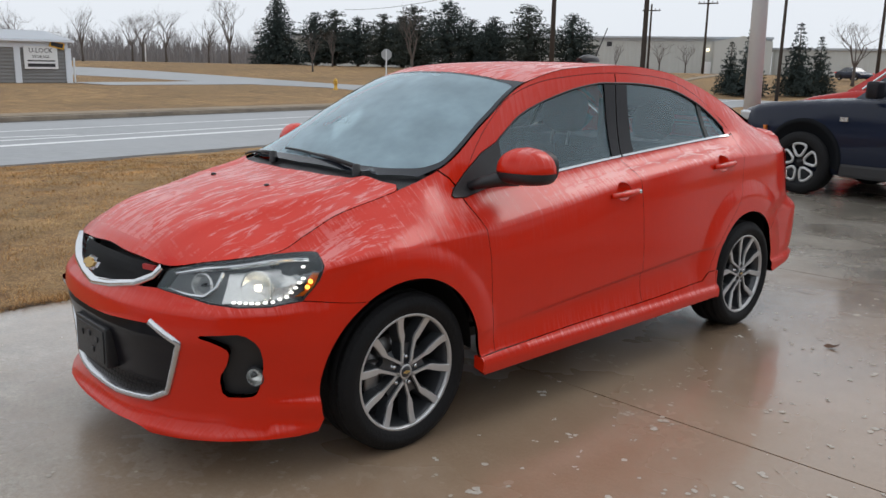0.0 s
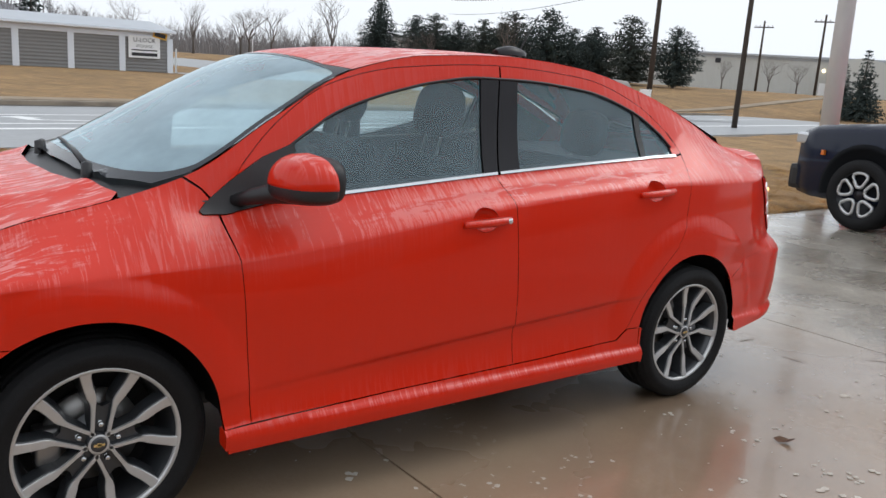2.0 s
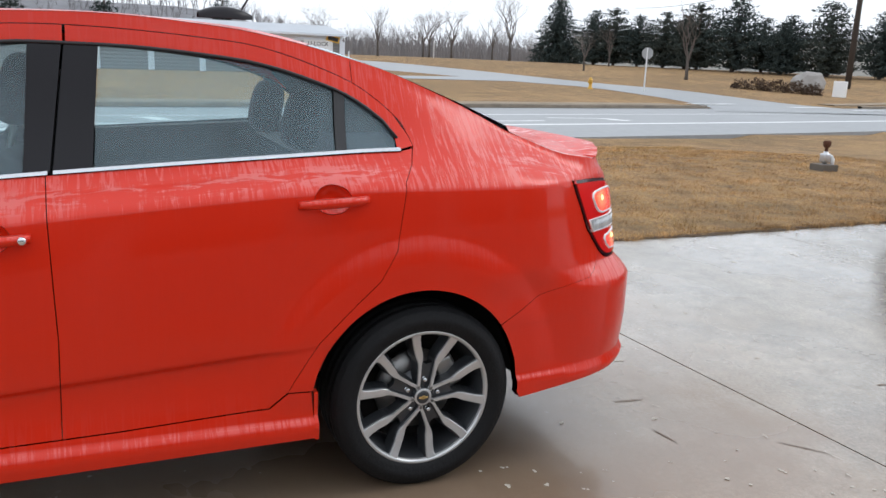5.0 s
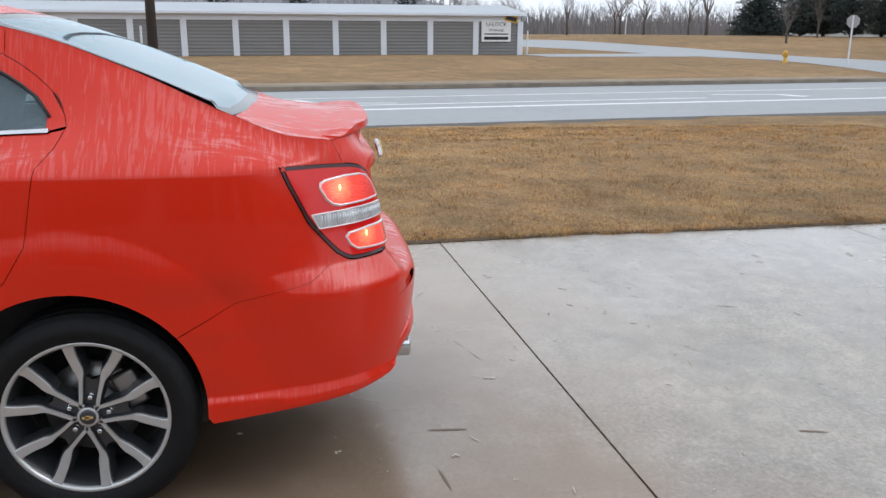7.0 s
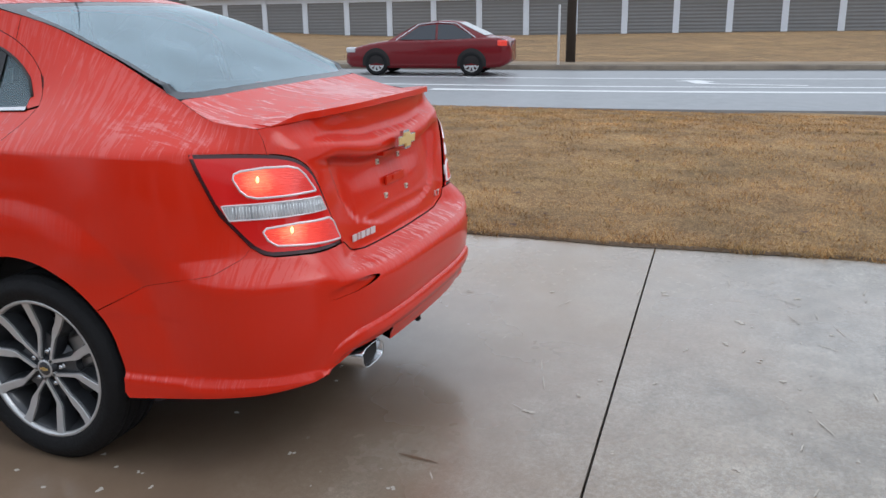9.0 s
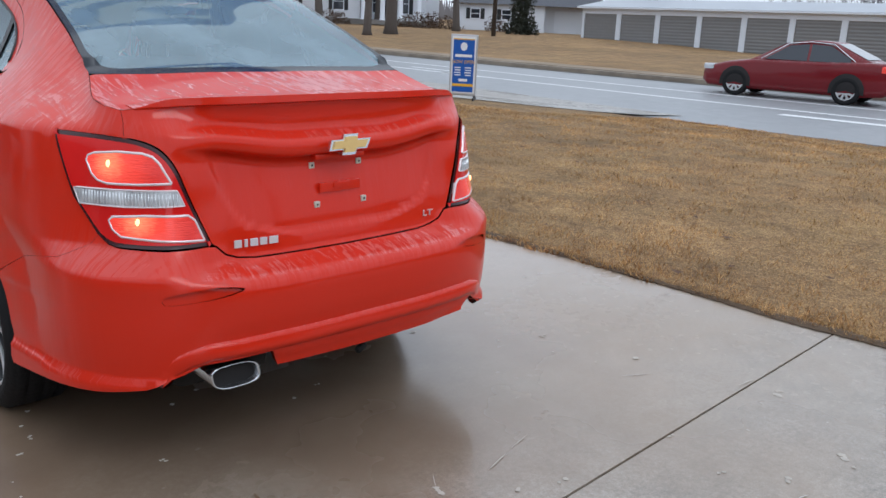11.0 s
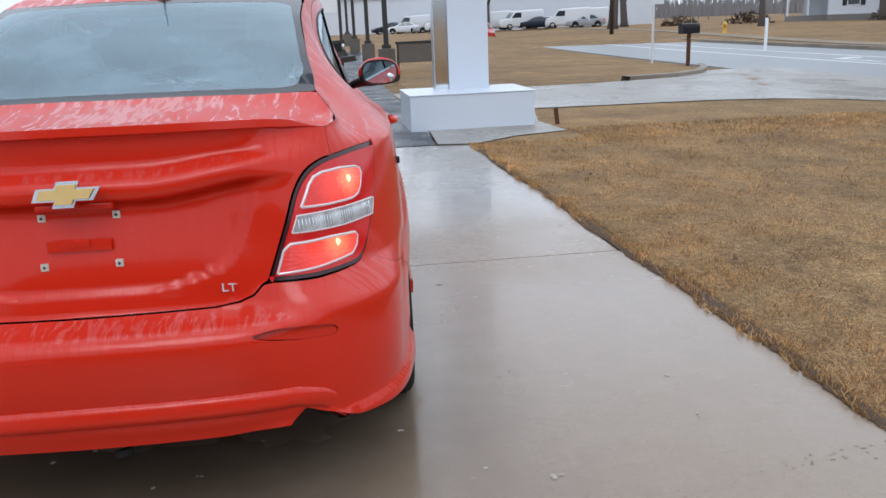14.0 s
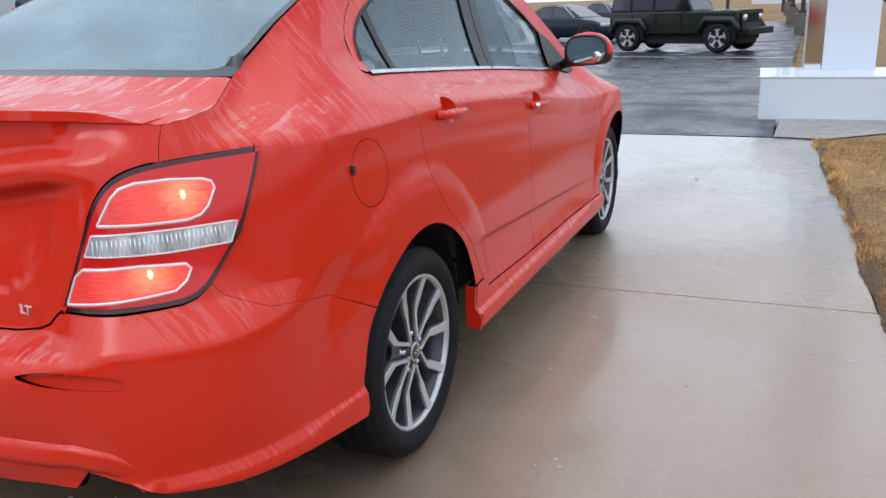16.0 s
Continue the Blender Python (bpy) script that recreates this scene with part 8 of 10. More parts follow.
def white_house():
    h = thing("white_house", pose(-44.7, -70.0, terrain(-44.7, -70.0), 0, 0, 180 + 127.5), "large white two-storey house with columns and black shutters", "house")
    part("foundation", boxed(-15.5, 0, -9, 0.0, -0.6, 0.55), BRICK_BASE, h)
    clap_wall(h, -9.2, 0, -9, 0.0, 0.55, 6.4)
    clap_wall(h, -15.5, -9.2, -9, -1.6, 0.55, 6.4)
    bm = bmesh.new()
    prism(bm, [(0.5, 6.3), (0.5, 6.5), (-4.5, 9.6), (-9.5, 6.5), (-9.5, 6.3)], -16.0, 0.5, Matrix(((0, 1, 0, 0), (1, 0, 0, 0), (0, 0, 1, 0), (0, 0, 0, 1))))
    part("roof", bm, SHINGLE, h)
    for x in (-2.3, -7.0):
        house_window(h, x, 1.35)
        house_window(h, x, 4.2)
    for x in (-10.6, -13.2):
        house_window(h, x, 1.2, 1.0, 1.9, -1.6)
        house_window(h, x, 4.2, 1.0, 1.5, -1.6)
    dr = part("door", boxed(-12.4, -11.4, -1.6, -1.52, 0.55, 2.7), SHUTTER, h, "dark front door")
    for x in (-9.7, -11.6, -13.4, -15.2):
        bm = bmesh.new()
        lathe(bm, [(0.30, 0.45), (0.30, 0.6), (0.24, 0.7), (0.21, 6.0), (0.28, 6.15), (0.28, 6.3)], "z", 16, Matrix.Translation((x, 0.5, 0)))
        part("column", bm, FRAME_WHITE, h, "tall white column", flat=False)
    part("porch_floor", boxed(-15.8, -9.3, -1.6, 0.9, 0.1, 0.5), BRICK_BASE, h)
    wing = part("side_porch", boxed(0.02, 4.6, -5.5, -5.4, 0.5, 3.0), WALL_WHITE, h)
    part("porch_roof", boxed(0.02, 5.0, -5.6, -1.6, 2.95, 3.25, bevel=0.03), SHINGLE, h)
    part("porch_deck", boxed(0.02, 4.8, -5.5, -1.8, -0.3, 0.5), BRICK_BASE, h)
    for x in (0.6, 2.6, 4.6):
        part("porch_post", boxed(x - 0.09, x + 0.09, -1.98, -1.8, 0.5, 2.96), FRAME_WHITE, h)
    part("chimney", boxed(-1.4, -0.5, -5.0, -4.1, 6.5, 10.4), BRICK_BASE, h)


def grey_house():
    h = thing("grey_bungalow", pose(-62.4, -49.4, terrain(-62.4, -49.4), 0, 0, 180 + 135), "low grey-white house with a dark hipped roof", "house")
    clap_wall(h, -0.1, 8.6, -9.0, 0.0, -0.4, 2.55)
    clap_wall(h, -7.0, -0.1, -9.0, -1.5, -0.4, 2.55)
    bm = bmesh.new()
    a = [bm.verts.new(p) for p in ((-7.5, 0.5, 2.5), (9.1, 0.5, 2.5), (9.1, -9.5, 2.5), (-7.5, -9.5, 2.5), (-3.0, -4.5, 4.6), (4.6, -4.5, 4.6))]
    for f in ((0, 1, 5, 4), (1, 2, 5), (2, 3, 4, 5), (3, 0, 4), (3, 2, 1, 0)):
        bm.faces.new([a[i] for i in f])
    part("roof", bm, SHINGLE, h)
    for x in (3.6, 6.6):
        house_window(h, x, 1.1, 0.8, 0.9)
    part("garage_door", boxed(-6.0, -1.2, -1.5, -1.44, -0.2, 2.1), FRAME_WHITE, h)


def ribbed_block(x0, x1, step, y1, z0, z1):
    """A block whose front is one folded sheet of upright ribs."""
    bm = bmesh.new()
    line, x, k = [], x0, 0
    while x < x1 - 1e-6:
        y = -0.05 if k % 2 else 0.0
        line += [(x, y), (min(x + step * 0.8, x1), y)]
        x, k = x + step, k + 1
    line += [(x1, y1), (x0, y1)]
    low = [bm.verts.new((a, b, z0)) for a, b in line]
    top = [bm.verts.new((a, b, z1)) for a, b in line]
    n = len(line)
    for i in range(n):
        bm.faces.new((low[i], low[(i + 1) % n], top[(i + 1) % n], top[i]))
    bm.faces.new(top)
    return bm


def warehouse():
    w = thing("warehouse", pose(-90.6, 121.6, terrain(-90, 121) - 0.1, 0, 0, 28.5), "long pale steel warehouse with a low-pitched roof", "building")
    part("wall", ribbed_block(-62, 29.2, 0.38, 40, -0.5, 6.1), STEEL_WALL, w)
    bm = bmesh.new()
    prism(bm, [(-62.5, 6.0), (-62.5, 6.35), (29.8, 6.35), (29.8, 6.0)], -0.5, 40.5)
    part("roof", bm, ROOF_GREY, w)
    part("eaves_band", boxed(-62.4, 29.6, -0.14, -0.02, 5.6, 6.02), ROOF_GREY, w)
    bm = bmesh.new()
    prism(bm, [(20.5, 0), (20.5, 5.5), (25, 6.4), (29.6, 5.5), (29.6, 0)], -3.0, 0.5)
    part("gable_block", bm, STEEL_WALL, w)
    part("door", boxed(19.0, 20.1, -0.12, -0.05, 0.0, 2.2), SIGN_WHITE, w, "white steel door")
    part("wall_lamp", boxed(19.2, 19.6, -0.35, -0.05, 4.0, 4.35), LIT_LAMP, w, "lit wall lamp")
    for x in (-8, 2.2):
        part("vent", boxed(x, x + 0.9, -0.12, -0.04, 4.6, 5.4), SIGN_BLACK, w)
    w2 = thing("warehouse", pose(-66.0, 139.0, terrain(-66, 139) - 0.1, 0, 0, 24), "pale far warehouse block with a flat roof", "building")
    part("wall", ribbed_block(0, 90, 0.5, 30, -0.5, 4.4), STEEL_WALL, w2)
    part("roof", boxed(-0.5, 90.5, -0.4, 30, 4.4, 4.75), ROOF_GREY, w2)


LIT_LAMP = material("lit_wall_lamp", (1, 0.85, 0.6), 0.5, emit=(1.0, 0.85, 0.6), strength=3.0)


# ---- poles, signs, street things ----
def wood_pole(x, y, h, arm=True, mat=None, r=0.17, name="utility_pole", label="dark wooden utility pole with a cross-arm", lean=0.0, turn=0.0):
    z = terrain(x, y)
    p = thing(name, pose(x, y, z, 0, lean, turn), label, "pole", "utility poles")
    bm = bmesh.new()
    tube(bm, [(0, 0, -0.4), (0, 0, h * 0.5), (0, 0, h)], [r, r * 0.85, r * 0.65], 10)
    part("mast", bm, mat or POLE_WOOD, p, flat=False)
    if arm:
        part("cross_arm", boxed(-1.2, 1.2, -0.06, 0.06, h - 0.9, h - 0.76), POLE_WOOD, p)
        for k in (-1.05, -0.5, 0.5, 1.05):
            bm = bmesh.new()
            lathe(bm, [(0.001, 0.22), (0.05, 0.2), (0.06, 0.08), (0.03, 0.0)], "z", 8, Matrix.Translation((k, 0, h - 0.76)))
            part("insulator", bm, STONE, p, flat=False)
    return p


def cable(name, a, b, sag, r=0.018):
    bm = bmesh.new()
    a, b = Vector(a), Vector(b)
    pts = [a.lerp(b, i / 14) - Vector((0, 0, sag * 4 * (i / 14) * (1 - i / 14))) for i in range(15)]
    tube(bm, pts, r, 5)
    return tagged(part(name, bm, WIRE, flat=False), "black overhead cable strung between poles", "cable", "overhead cables")


def hydrant(x, y):
    p = thing("fire_hydrant", pose(x, y, terrain(x, y)), "yellow fire hydrant on the grass verge", "hydrant")
    bm = bmesh.new()
    lathe(bm, [(0.001, 0.78), (0.05, 0.77), (0.11, 0.70), (0.13, 0.62), (0.16, 0.60), (0.16, 0.56), (0.12, 0.54), (0.115, 0.12), (0.17, 0.10), (0.17, -0.05)], "z", 16)
    part("barrel", bm, HYDRANT, p, flat=False)
    for a in (0, 180, 270):
        bm = bmesh.new()
        lathe(bm, [(0.001, 0.21), (0.06, 0.2), (0.065, 0.1)], "x", 12, Matrix.Rotation(radians(a), 4, "Z") @ Matrix.Translation((0, 0, 0.45)))
        part("nozzle_cap", bm, HYDRANT, p, flat=False)


def pylon():
    """White-clad base and column of the lot's tall sign."""
    p = thing("sign_pylon", pose(-1.36, -4.84, -0.03, 0, 0, 2.5), "white metal-clad sign column on a low white plinth", "sign pylon")
    part("plinth", boxed(-1.56, 0.0, -1.15, 0.0, -0.05, 0.46, bevel=0.012), PANEL_WHITE, p, flat=True)
    part("plinth_top", boxed(-1.57, 0.01, -1.16, 0.01, 0.462, 0.475, bevel=0.004), PANEL_WHITE, p)
    part("column", boxed(-1.15, -0.62, -0.98, -0.80, 0.47, 7.0, bevel=0.006), PANEL_WHITE, p)
    part("column_edge", boxed(-0.612, -0.44, -0.96, -0.82, 0.47, 7.0, bevel=0.004), MIRROR_PANEL, p, "mirror-bright metal edge strip")
    part("edge_profile", boxed(-0.44, -0.425, -0.975, -0.805, 0.47, 7.0), ALU, p)
    head = part("sign_head", boxed(-5.6, 0.3, -1.15, -0.62, 6.9, 10.6, bevel=0.12), SIGN_BLUE, p, "dark blue sign cabinet over the column")
    for k, (x0, x1, z) in enumerate(((-5.0, -0.4, 9.75), (-4.4, -0.9, 9.05), (-5.1, -0.2, 8.35), (-4.7, -0.6, 7.65))):
        part("word_bar", boxed(x0, x1, -0.625, -0.605, z, z + 0.36, bevel=0.01), SIGN_WHITE, head, "white bar of lettering")
    post = thing("rusty_stub", pose(-3.22, -4.95, -0.02, 4, 6, 0), "short rusty steel stub in the grass", "stub")
    bm = bmesh.new()
    tube(bm, [(0, 0, -0.1), (0, 0, 0.22)], 0.028, 8)
    part("pipe", bm, RUST, post)


MIRROR_PANEL = material("mirror_bright_strip", (0.72, 0.74, 0.78), 0.08, metal=1.0)
RUST = material("rusty_steel", (0.10, 0.04, 0.02), 0.9, noise_scale=10, noise_mix=0.6)


def a_board():
    """Blue and white promotional stand on feet."""
    c = Vector((-9.07, -5.42, 0))
    z = terrain(c.x, c.y)
    m = pose(c.x, c.y, z, 0, 0, 180 - 52) @ Matrix.Diagonal((0.80, 1, 0.96, 1))
    p = thing("pavement_sign", m, "tall blue and white advertising stand on small feet in the lawn", "sign")
    part("frame", boxed(-0.30, 0.30, -0.03, 0.03, 0.08, 1.18, bevel=0.012), ALU, p, "white and aluminium frame")
    f = part("poster", boxed(-0.27, 0.27, -0.034, -0.031, 0.12, 1.15), SIGN_WHITE, p)
    part("blue_field", boxed(-0.235, 0.235, -0.038, -0.035, 0.145, 1.105), SIGN_BLUE, f, "blue printed field")
    part("yellow_band", boxed(-0.235, 0.235, -0.042, -0.039, 0.245, 0.295), SIGN_YELLOW, f)
    part("yellow_band", boxed(-0.235, 0.235, -0.042, -0.039, 1.085, 1.105), SIGN_YELLOW, f)
    bm = bmesh.new()
    lathe(bm, [(0.001, -0.042), (0.075, -0.042), (0.075, -0.038)], "y", 20, Matrix.Translation((0, 0, 0.965)))
    part("round_mark", bm, SIGN_WHITE, f)
    part("word_bar", boxed(-0.19, 0.19, -0.042, -0.039, 0.775, 0.825), SIGN_WHITE, f)
    text_part("headline", "NOW OPEN", 0.092, SIGN_YELLOW, f, pose(0, -0.040, 0.66, 90, 0, 0), 0.002)
    for k in range(4):
        for x in (-0.12, 0.11):
            part("word_bar", boxed(x - 0.075 + 0.01 * (k % 2), x + 0.065, -0.042, -0.039, 0.575 - 0.045 * k, 0.595 - 0.045 * k), SIGN_WHITE, f)
    part("word_bar", boxed(-0.09, 0.10, -0.042, -0.039, 0.335, 0.385), SIGN_WHITE, f)
    for x in (-0.27, 0.27):
        ft = part("foot", boxed(x - 0.02, x + 0.02, -0.20, 0.20, 0.0, 0.05, bevel=0.008), BLACK_TRIM, p)
        part("upright", boxed(x - 0.018, x + 0.018, -0.02, 0.02, 0.03, 0.14), BLACK_TRIM, p)


def mailbox():
    x, y = -11.3, -20.6
    p = thing("mailbox", pose(x, y, terrain(x, y), 0, 0, 100), "black mailbox on a rusty post beside the road", "mailbox")
    part("post", boxed(-0.045, 0.045, -0.045, 0.045, -0.3, 1.0), RUST, p, "weathered brown post")
    bm = bmesh.new()
    prism(bm, [(-0.14, 1.0), (0.14, 1.0), (0.14, 1.18)] + [(0.14 * math.cos(a), 1.18 + 0.14 * math.sin(a)) for a in [math.pi * k / 10 for k in range(1, 10)]] + [(-0.14, 1.18)], -0.30, 0.30)
    part("box", bm, GLOSS_BLACK, p, flat=True)
    sp = thing("road_sign", pose(-11.0, -23.0, terrain(-11, -23), 0, 0, 12), "road sign on a thin steel post, seen edge-on", "sign")
    part("post", boxed(-0.03, 0.03, -0.03, 0.03, -0.3, 2.9), POLE_GREY, sp)
    part("plate", boxed(-0.38, 0.38, 0.032, 0.036, 1.95, 2.85), POLE_GREY, sp)


SIGN_BACK = material("dull_sign_back", (0.36, 0.37, 0.38), 0.6, noise_scale=3, noise_mix=0.4)


def stop_sign():
    p = thing("stop_sign", pose(-43.4, 35.7, terrain(-43.4, 35.7), 0, 0, 35), "octagonal road sign seen from its bare back", "sign")
    part("post", boxed(-0.04, 0.04, -0.04, 0.04, -0.3, 2.9), POLE_GREY, p)
    bm = bmesh.new()
    prism(bm, [(0.40 * math.cos(radians(22.5 + 45 * k)), 2.55 + 0.40 * math.sin(radians(22.5 + 45 * k))) for k in range(8)], 0.042, 0.048)
    part("plate", bm, SIGN_BACK, p, "dull grey back of the sign plate")


def sprinkler():
    x, y = -6.1, 11.72
    z = terrain(x, y)
    p = thing("backflow_valve", pose(x, y, z + 0.02), "pale pipe fitting with rusty cap standing in lawn", "valve")
    part("slab", boxed(-0.13, 0.13, -0.15, 0.15, -0.05, 0.09, bevel=0.01), BASE_CONC, p)
    bm = bmesh.new()
    tube(bm, [(0, 0, 0.05), (0, 0, 0.28)], 0.035, 10)
    part("pipe", bm, ALU, p, flat=False)
    part("valve_body", boxed(-0.06, 0.06, -0.055, 0.055, 0.12, 0.25, bevel=0.02), ALU, p, flat=False)
    bm = bmesh.new()
    tube(bm, [(0.05, 0.06, 0.22), (0.06, 0.09, 0.17), (0.06, 0.09, 0.05)], 0.028, 8)
    part("elbow", bm, SIGN_WHITE, p, flat=False)
    bm = bmesh.new()
    lathe(bm, [(0.02, 0.26), (0.025, 0.33), (0.055, 0.36), (0.06, 0.42), (0.045, 0.44), (0.001, 0.445)], "z", 14)
    part("cap", bm, RUST, p, "rusty dark cap", flat=False)
    bm = bmesh.new()
    n = 18
    bm.faces.new([bm.verts.new((0.42 * math.cos(2 * math.pi * k / n) * (1 + 0.2 * math.sin(3 * k)), 0.30 * math.sin(2 * math.pi * k / n), 0.0)) for k in range(n)])
    ob = part("bare_soil", bm, SOIL)
    ob.matrix_basis = Matrix.Translation((x, y, z + 0.012))
    tagged(ob, "dark patch of bare soil round the valve", "soil", kind="stuff")


def lamp_base(x, y, r=0.30, h=0.8):
    z = min(0, terrain(x, y))
    p = thing("lamp_post", pose(x, y, z), "dark lamp post on a stout square concrete base", "lamp post", "lamp posts along the lot")
    part("base", boxed(-r, r, -r, r, -0.2, h, bevel=0.03), BASE_CONC, p, "brown concrete base")
    part("collar", boxed(-r * 0.55, r * 0.55, -r * 0.55, r * 0.55, h - 0.01, h + 0.14, bevel=0.02), POLE_DARK, p)
    bm = bmesh.new()
    box(bm, -0.09, 0.09, -0.09, 0.09, h + 0.1, 7.5, bevel=0.015)
    part("post", bm, POLE_DARK, p)
    return p


def street_things():
    wood_pole(-49.8, 61.2, 12.5, arm=True, r=0.26, turn=130)
    wood_pole(-22.8, 36.4, 10.5, arm=False, r=0.15, label="dark wooden utility pole")
    wood_pole(-27.2, 61.2, 10.8, arm=False, r=0.14, label="slim dark pole with a bracket lamp")
    wood_pole(-52.3, 93.2, 9.2, arm=True, turn=20)
    wood_pole(-63.5, 98.0, 9.0, arm=True, turn=20)
    wood_pole(-26.2, 77.9, 9.8, arm=True, turn=30)
    wood_pole(-25.8, -1.5, 9.5, arm=False, r=0.17, label="dark wooden utility pole by the path")
    wood_pole(-43.7, -38.0, 10, arm=False, r=0.17, label="dark wooden utility pole")
    wood_pole(-20.5, -58.0, 10, arm=True, r=0.16)
    bm = bmesh.new()
    box(bm, -0.03, 0.03, -0.03, 0.03, -0.3, 1.9)
    ob = part("marker_post", bm, POLE_GREY)
    ob.matrix_basis = Matrix.Translation((-24.4, -1.6, terrain(-24.4, -1.6)))
    tagged(ob, "thin grey marker post beside the path", "post")
    for x, y, h in ((-60.0, 20.3, 1.75), (-17.9, -28.6, 1.3), (-118.0, 51.0, 2.6)):
        bm = boxed(-0.05, 0.05, -0.05, 0.05, -0.3, h, bevel=0.012)
        ob = part("marker_post", bm, SIGN_WHITE)
        ob.matrix_basis = Matrix.Translation((x, y, terrain(x, y)))
        tagged(ob, "white plastic marker post in the grass", "post")
    # steel mast on the lawn
    p = thing("light_mast", pose(-4.35, 12.6, terrain(-4.35, 12.6), 0, -1.0, 0), "thick galvanised steel lighting mast", "lamp post")
    bm = bmesh.new()
    tube(bm, [(0, 0, -0.3), (0, 0, 5.0), (0, 0, 9.5)], [0.155, 0.125, 0.09], 14)
    part("mast", bm, POLE_GREY, p, flat=False)
    bm = bmesh.new()
    lathe(bm, [(0.18, -0.02), (0.18, 0.05), (0.155, 0.06)], "z", 14)
    part("foot_flange", bm, POLE_GREY, p, flat=False)
    a = Vector((-49.8, 61.2, terrain(-49.8, 61.2) + 11.9))
    b = Vector((-22.8, 36.4, terrain(-22.8, 36.4) + 10.3))
    c = Vector((6.0, 40.0, 12.0))
    cable("overhead_cable", a, (-125, 92, 14.5), 1.2, 0.035)
    cable("overhead_cable", a - Vector((0, 0, 1.6)), (-125, 92, 12.0), 1.0, 0.03)
    cable("overhead_cable", a, b, 0.7, 0.03)
    cable("overhead_cable", a - Vector((0, 0, 1.7)), b - Vector((0, 0, 1.2)), 0.8, 0.035)
    cable("overhead_cable", b, c, 1.0, 0.018)
    cable("overhead_cable", b - Vector((0, 0, 1.2)), c - Vector((0, 0, 2.2)), 1.0, 0.022)
    cable("overhead_cable", a, (-27.2, 61.2, terrain(-27, 61) + 10.5), 0.5, 0.025)
    cable("overhead_cable", (-27.2, 61.2, terrain(-27, 61) + 10.4), (10, 75, 13), 0.6, 0.025)
    stop_sign()
    hydrant(-45.4, 32.8)
    hydrant(-24.0, -46.0)
    ob = part("utility_cabinet", boxed(-0.45, 0.45, -0.35, 0.35, -0.2, 1.15, bevel=0.04), SIGN_WHITE)
    ob.matrix_basis = Matrix.Translation((-43.5, 53.4, terrain(-43.5, 53.4))) @ pose(0, 0, 0, 0, 0, 35)
    tagged(ob, "white steel utility cabinet on the verge", "cabinet")
    r = random.Random(4)
    bm = bmesh.new()
    bmesh.ops.create_icosphere(bm, subdivisions=3, radius=1.0)
    for v in bm.verts:
        k = 1 + 0.22 * noise.noise(v.co * 1.7)
        v.co = Vector((v.co.x * 1.35 * k, v.co.y * 0.7 * k, v.co.z * 1.0 * k + 0.55))
    ob = part("boulder_sign", bm, STONE)
    ob.matrix_basis = Matrix.Translation((-47.3, 54.2, terrain(-47.3, 54.2))) @ pose(0, 0, 0, 0, 0, 35)
    tagged(ob, "large grey boulder standing among dry grasses", "boulder")
    for i, (x, y, w) in enumerate(((-46.0, 51.6, 1.9), (-47.4, 51.0, 1.8), (-48.9, 50.6, 1.7), (-44.9, 52.2, 1.4), (-50.2, 50.0, 1.3))):
        shrub("dry_grass_clump", x, y, w, 1.0, 40 + i, "clump of dry brown ornamental grass")
    for i, (x, y, w, h) in enumerate(((-38.3, -72.5, 4.5, 1.2), (-46.5, -62.5, 4.0, 1.4), (-53.0, -55.5, 6.5, 1.5), (-55.0, -48.5, 2.2, 1.6), (-33, -76, 3.5, 1.0))):
        shrub("garden_shrub", x, y, w, h, 60 + i, "dark brown leafless garden shrub")
    cedar = conifer("cedar_tree", 6.5, 3.0, 71, SHRUB_DARK, "dark brown-green cedar beside the low house")
    stand(cedar, -51.0, -41.9)
    a_board()
    mailbox()
    sprinkler()
    pylon()
    for x, y in ((-2.0, -25.6), (-1.55, -35.0), (-1.0, -45.2), (-0.6, -56.0)):
        lamp_base(x, y)
    rent = thing("road_side_sign", pose(1.8, -62.0, terrain(1.8, -62), 0, 0, 180), "tall roadside sign with white boards between posts", "sign")
    for x in (-1.9, 1.9):
        part("post", boxed(x - 0.12, x + 0.12, -0.1, 0.1, -0.3, 6.5), POLE_DARK, rent)
    b1 = part("board", boxed(-1.75, 1.75, -0.06, 0.06, 3.4, 4.6, bevel=0.01), SIGN_WHITE, rent)
    text_part("board_words", "FOR RENT", 0.62, SIGN_RED, b1, pose(0, 0.065, 4.02, 90, 0, 180), 0.004)
    text_part("board_words", "3000 SQ FT", 0.36, SIGN_RED, b1, pose(0, 0.065, 3.55, 90, 0, 180), 0.004)
    b2 = part("board", boxed(-1.75, 1.75, -0.06, 0.06, 2.3, 3.3, bevel=0.01), SIGN_WHITE, rent)
    part("word_bar", boxed(-1.0, 1.4, 0.06, 0.068, 2.6, 3.0), SIGN_BLUE, b2)
    bench = thing("wire_bench", pose(-3.0, -24.0, terrain(-3, -24), 0, 0, 15), "pale wire-mesh bench back at the lot's edge", "bench")
    part("back_panel", boxed(-0.75, 0.75, -0.02, 0.02, 0.35, 1.0, bevel=0.01), BASE_CONC, bench)
    part("top_rail", boxed(-0.8, 0.8, -0.04, 0.04, 0.98, 1.06, bevel=0.01), POLE_DARK, bench)
    for x in (-0.72, 0.72):
        part("leg", boxed(x - 0.03, x + 0.03, -0.03, 0.03, -0.1, 1.0), POLE_DARK, bench)


SHRUB_DARK = material("dark_cedar_foliage", (0.03, 0.035, 0.022), 0.9, noise_scale=2, noise_mix=0.7)

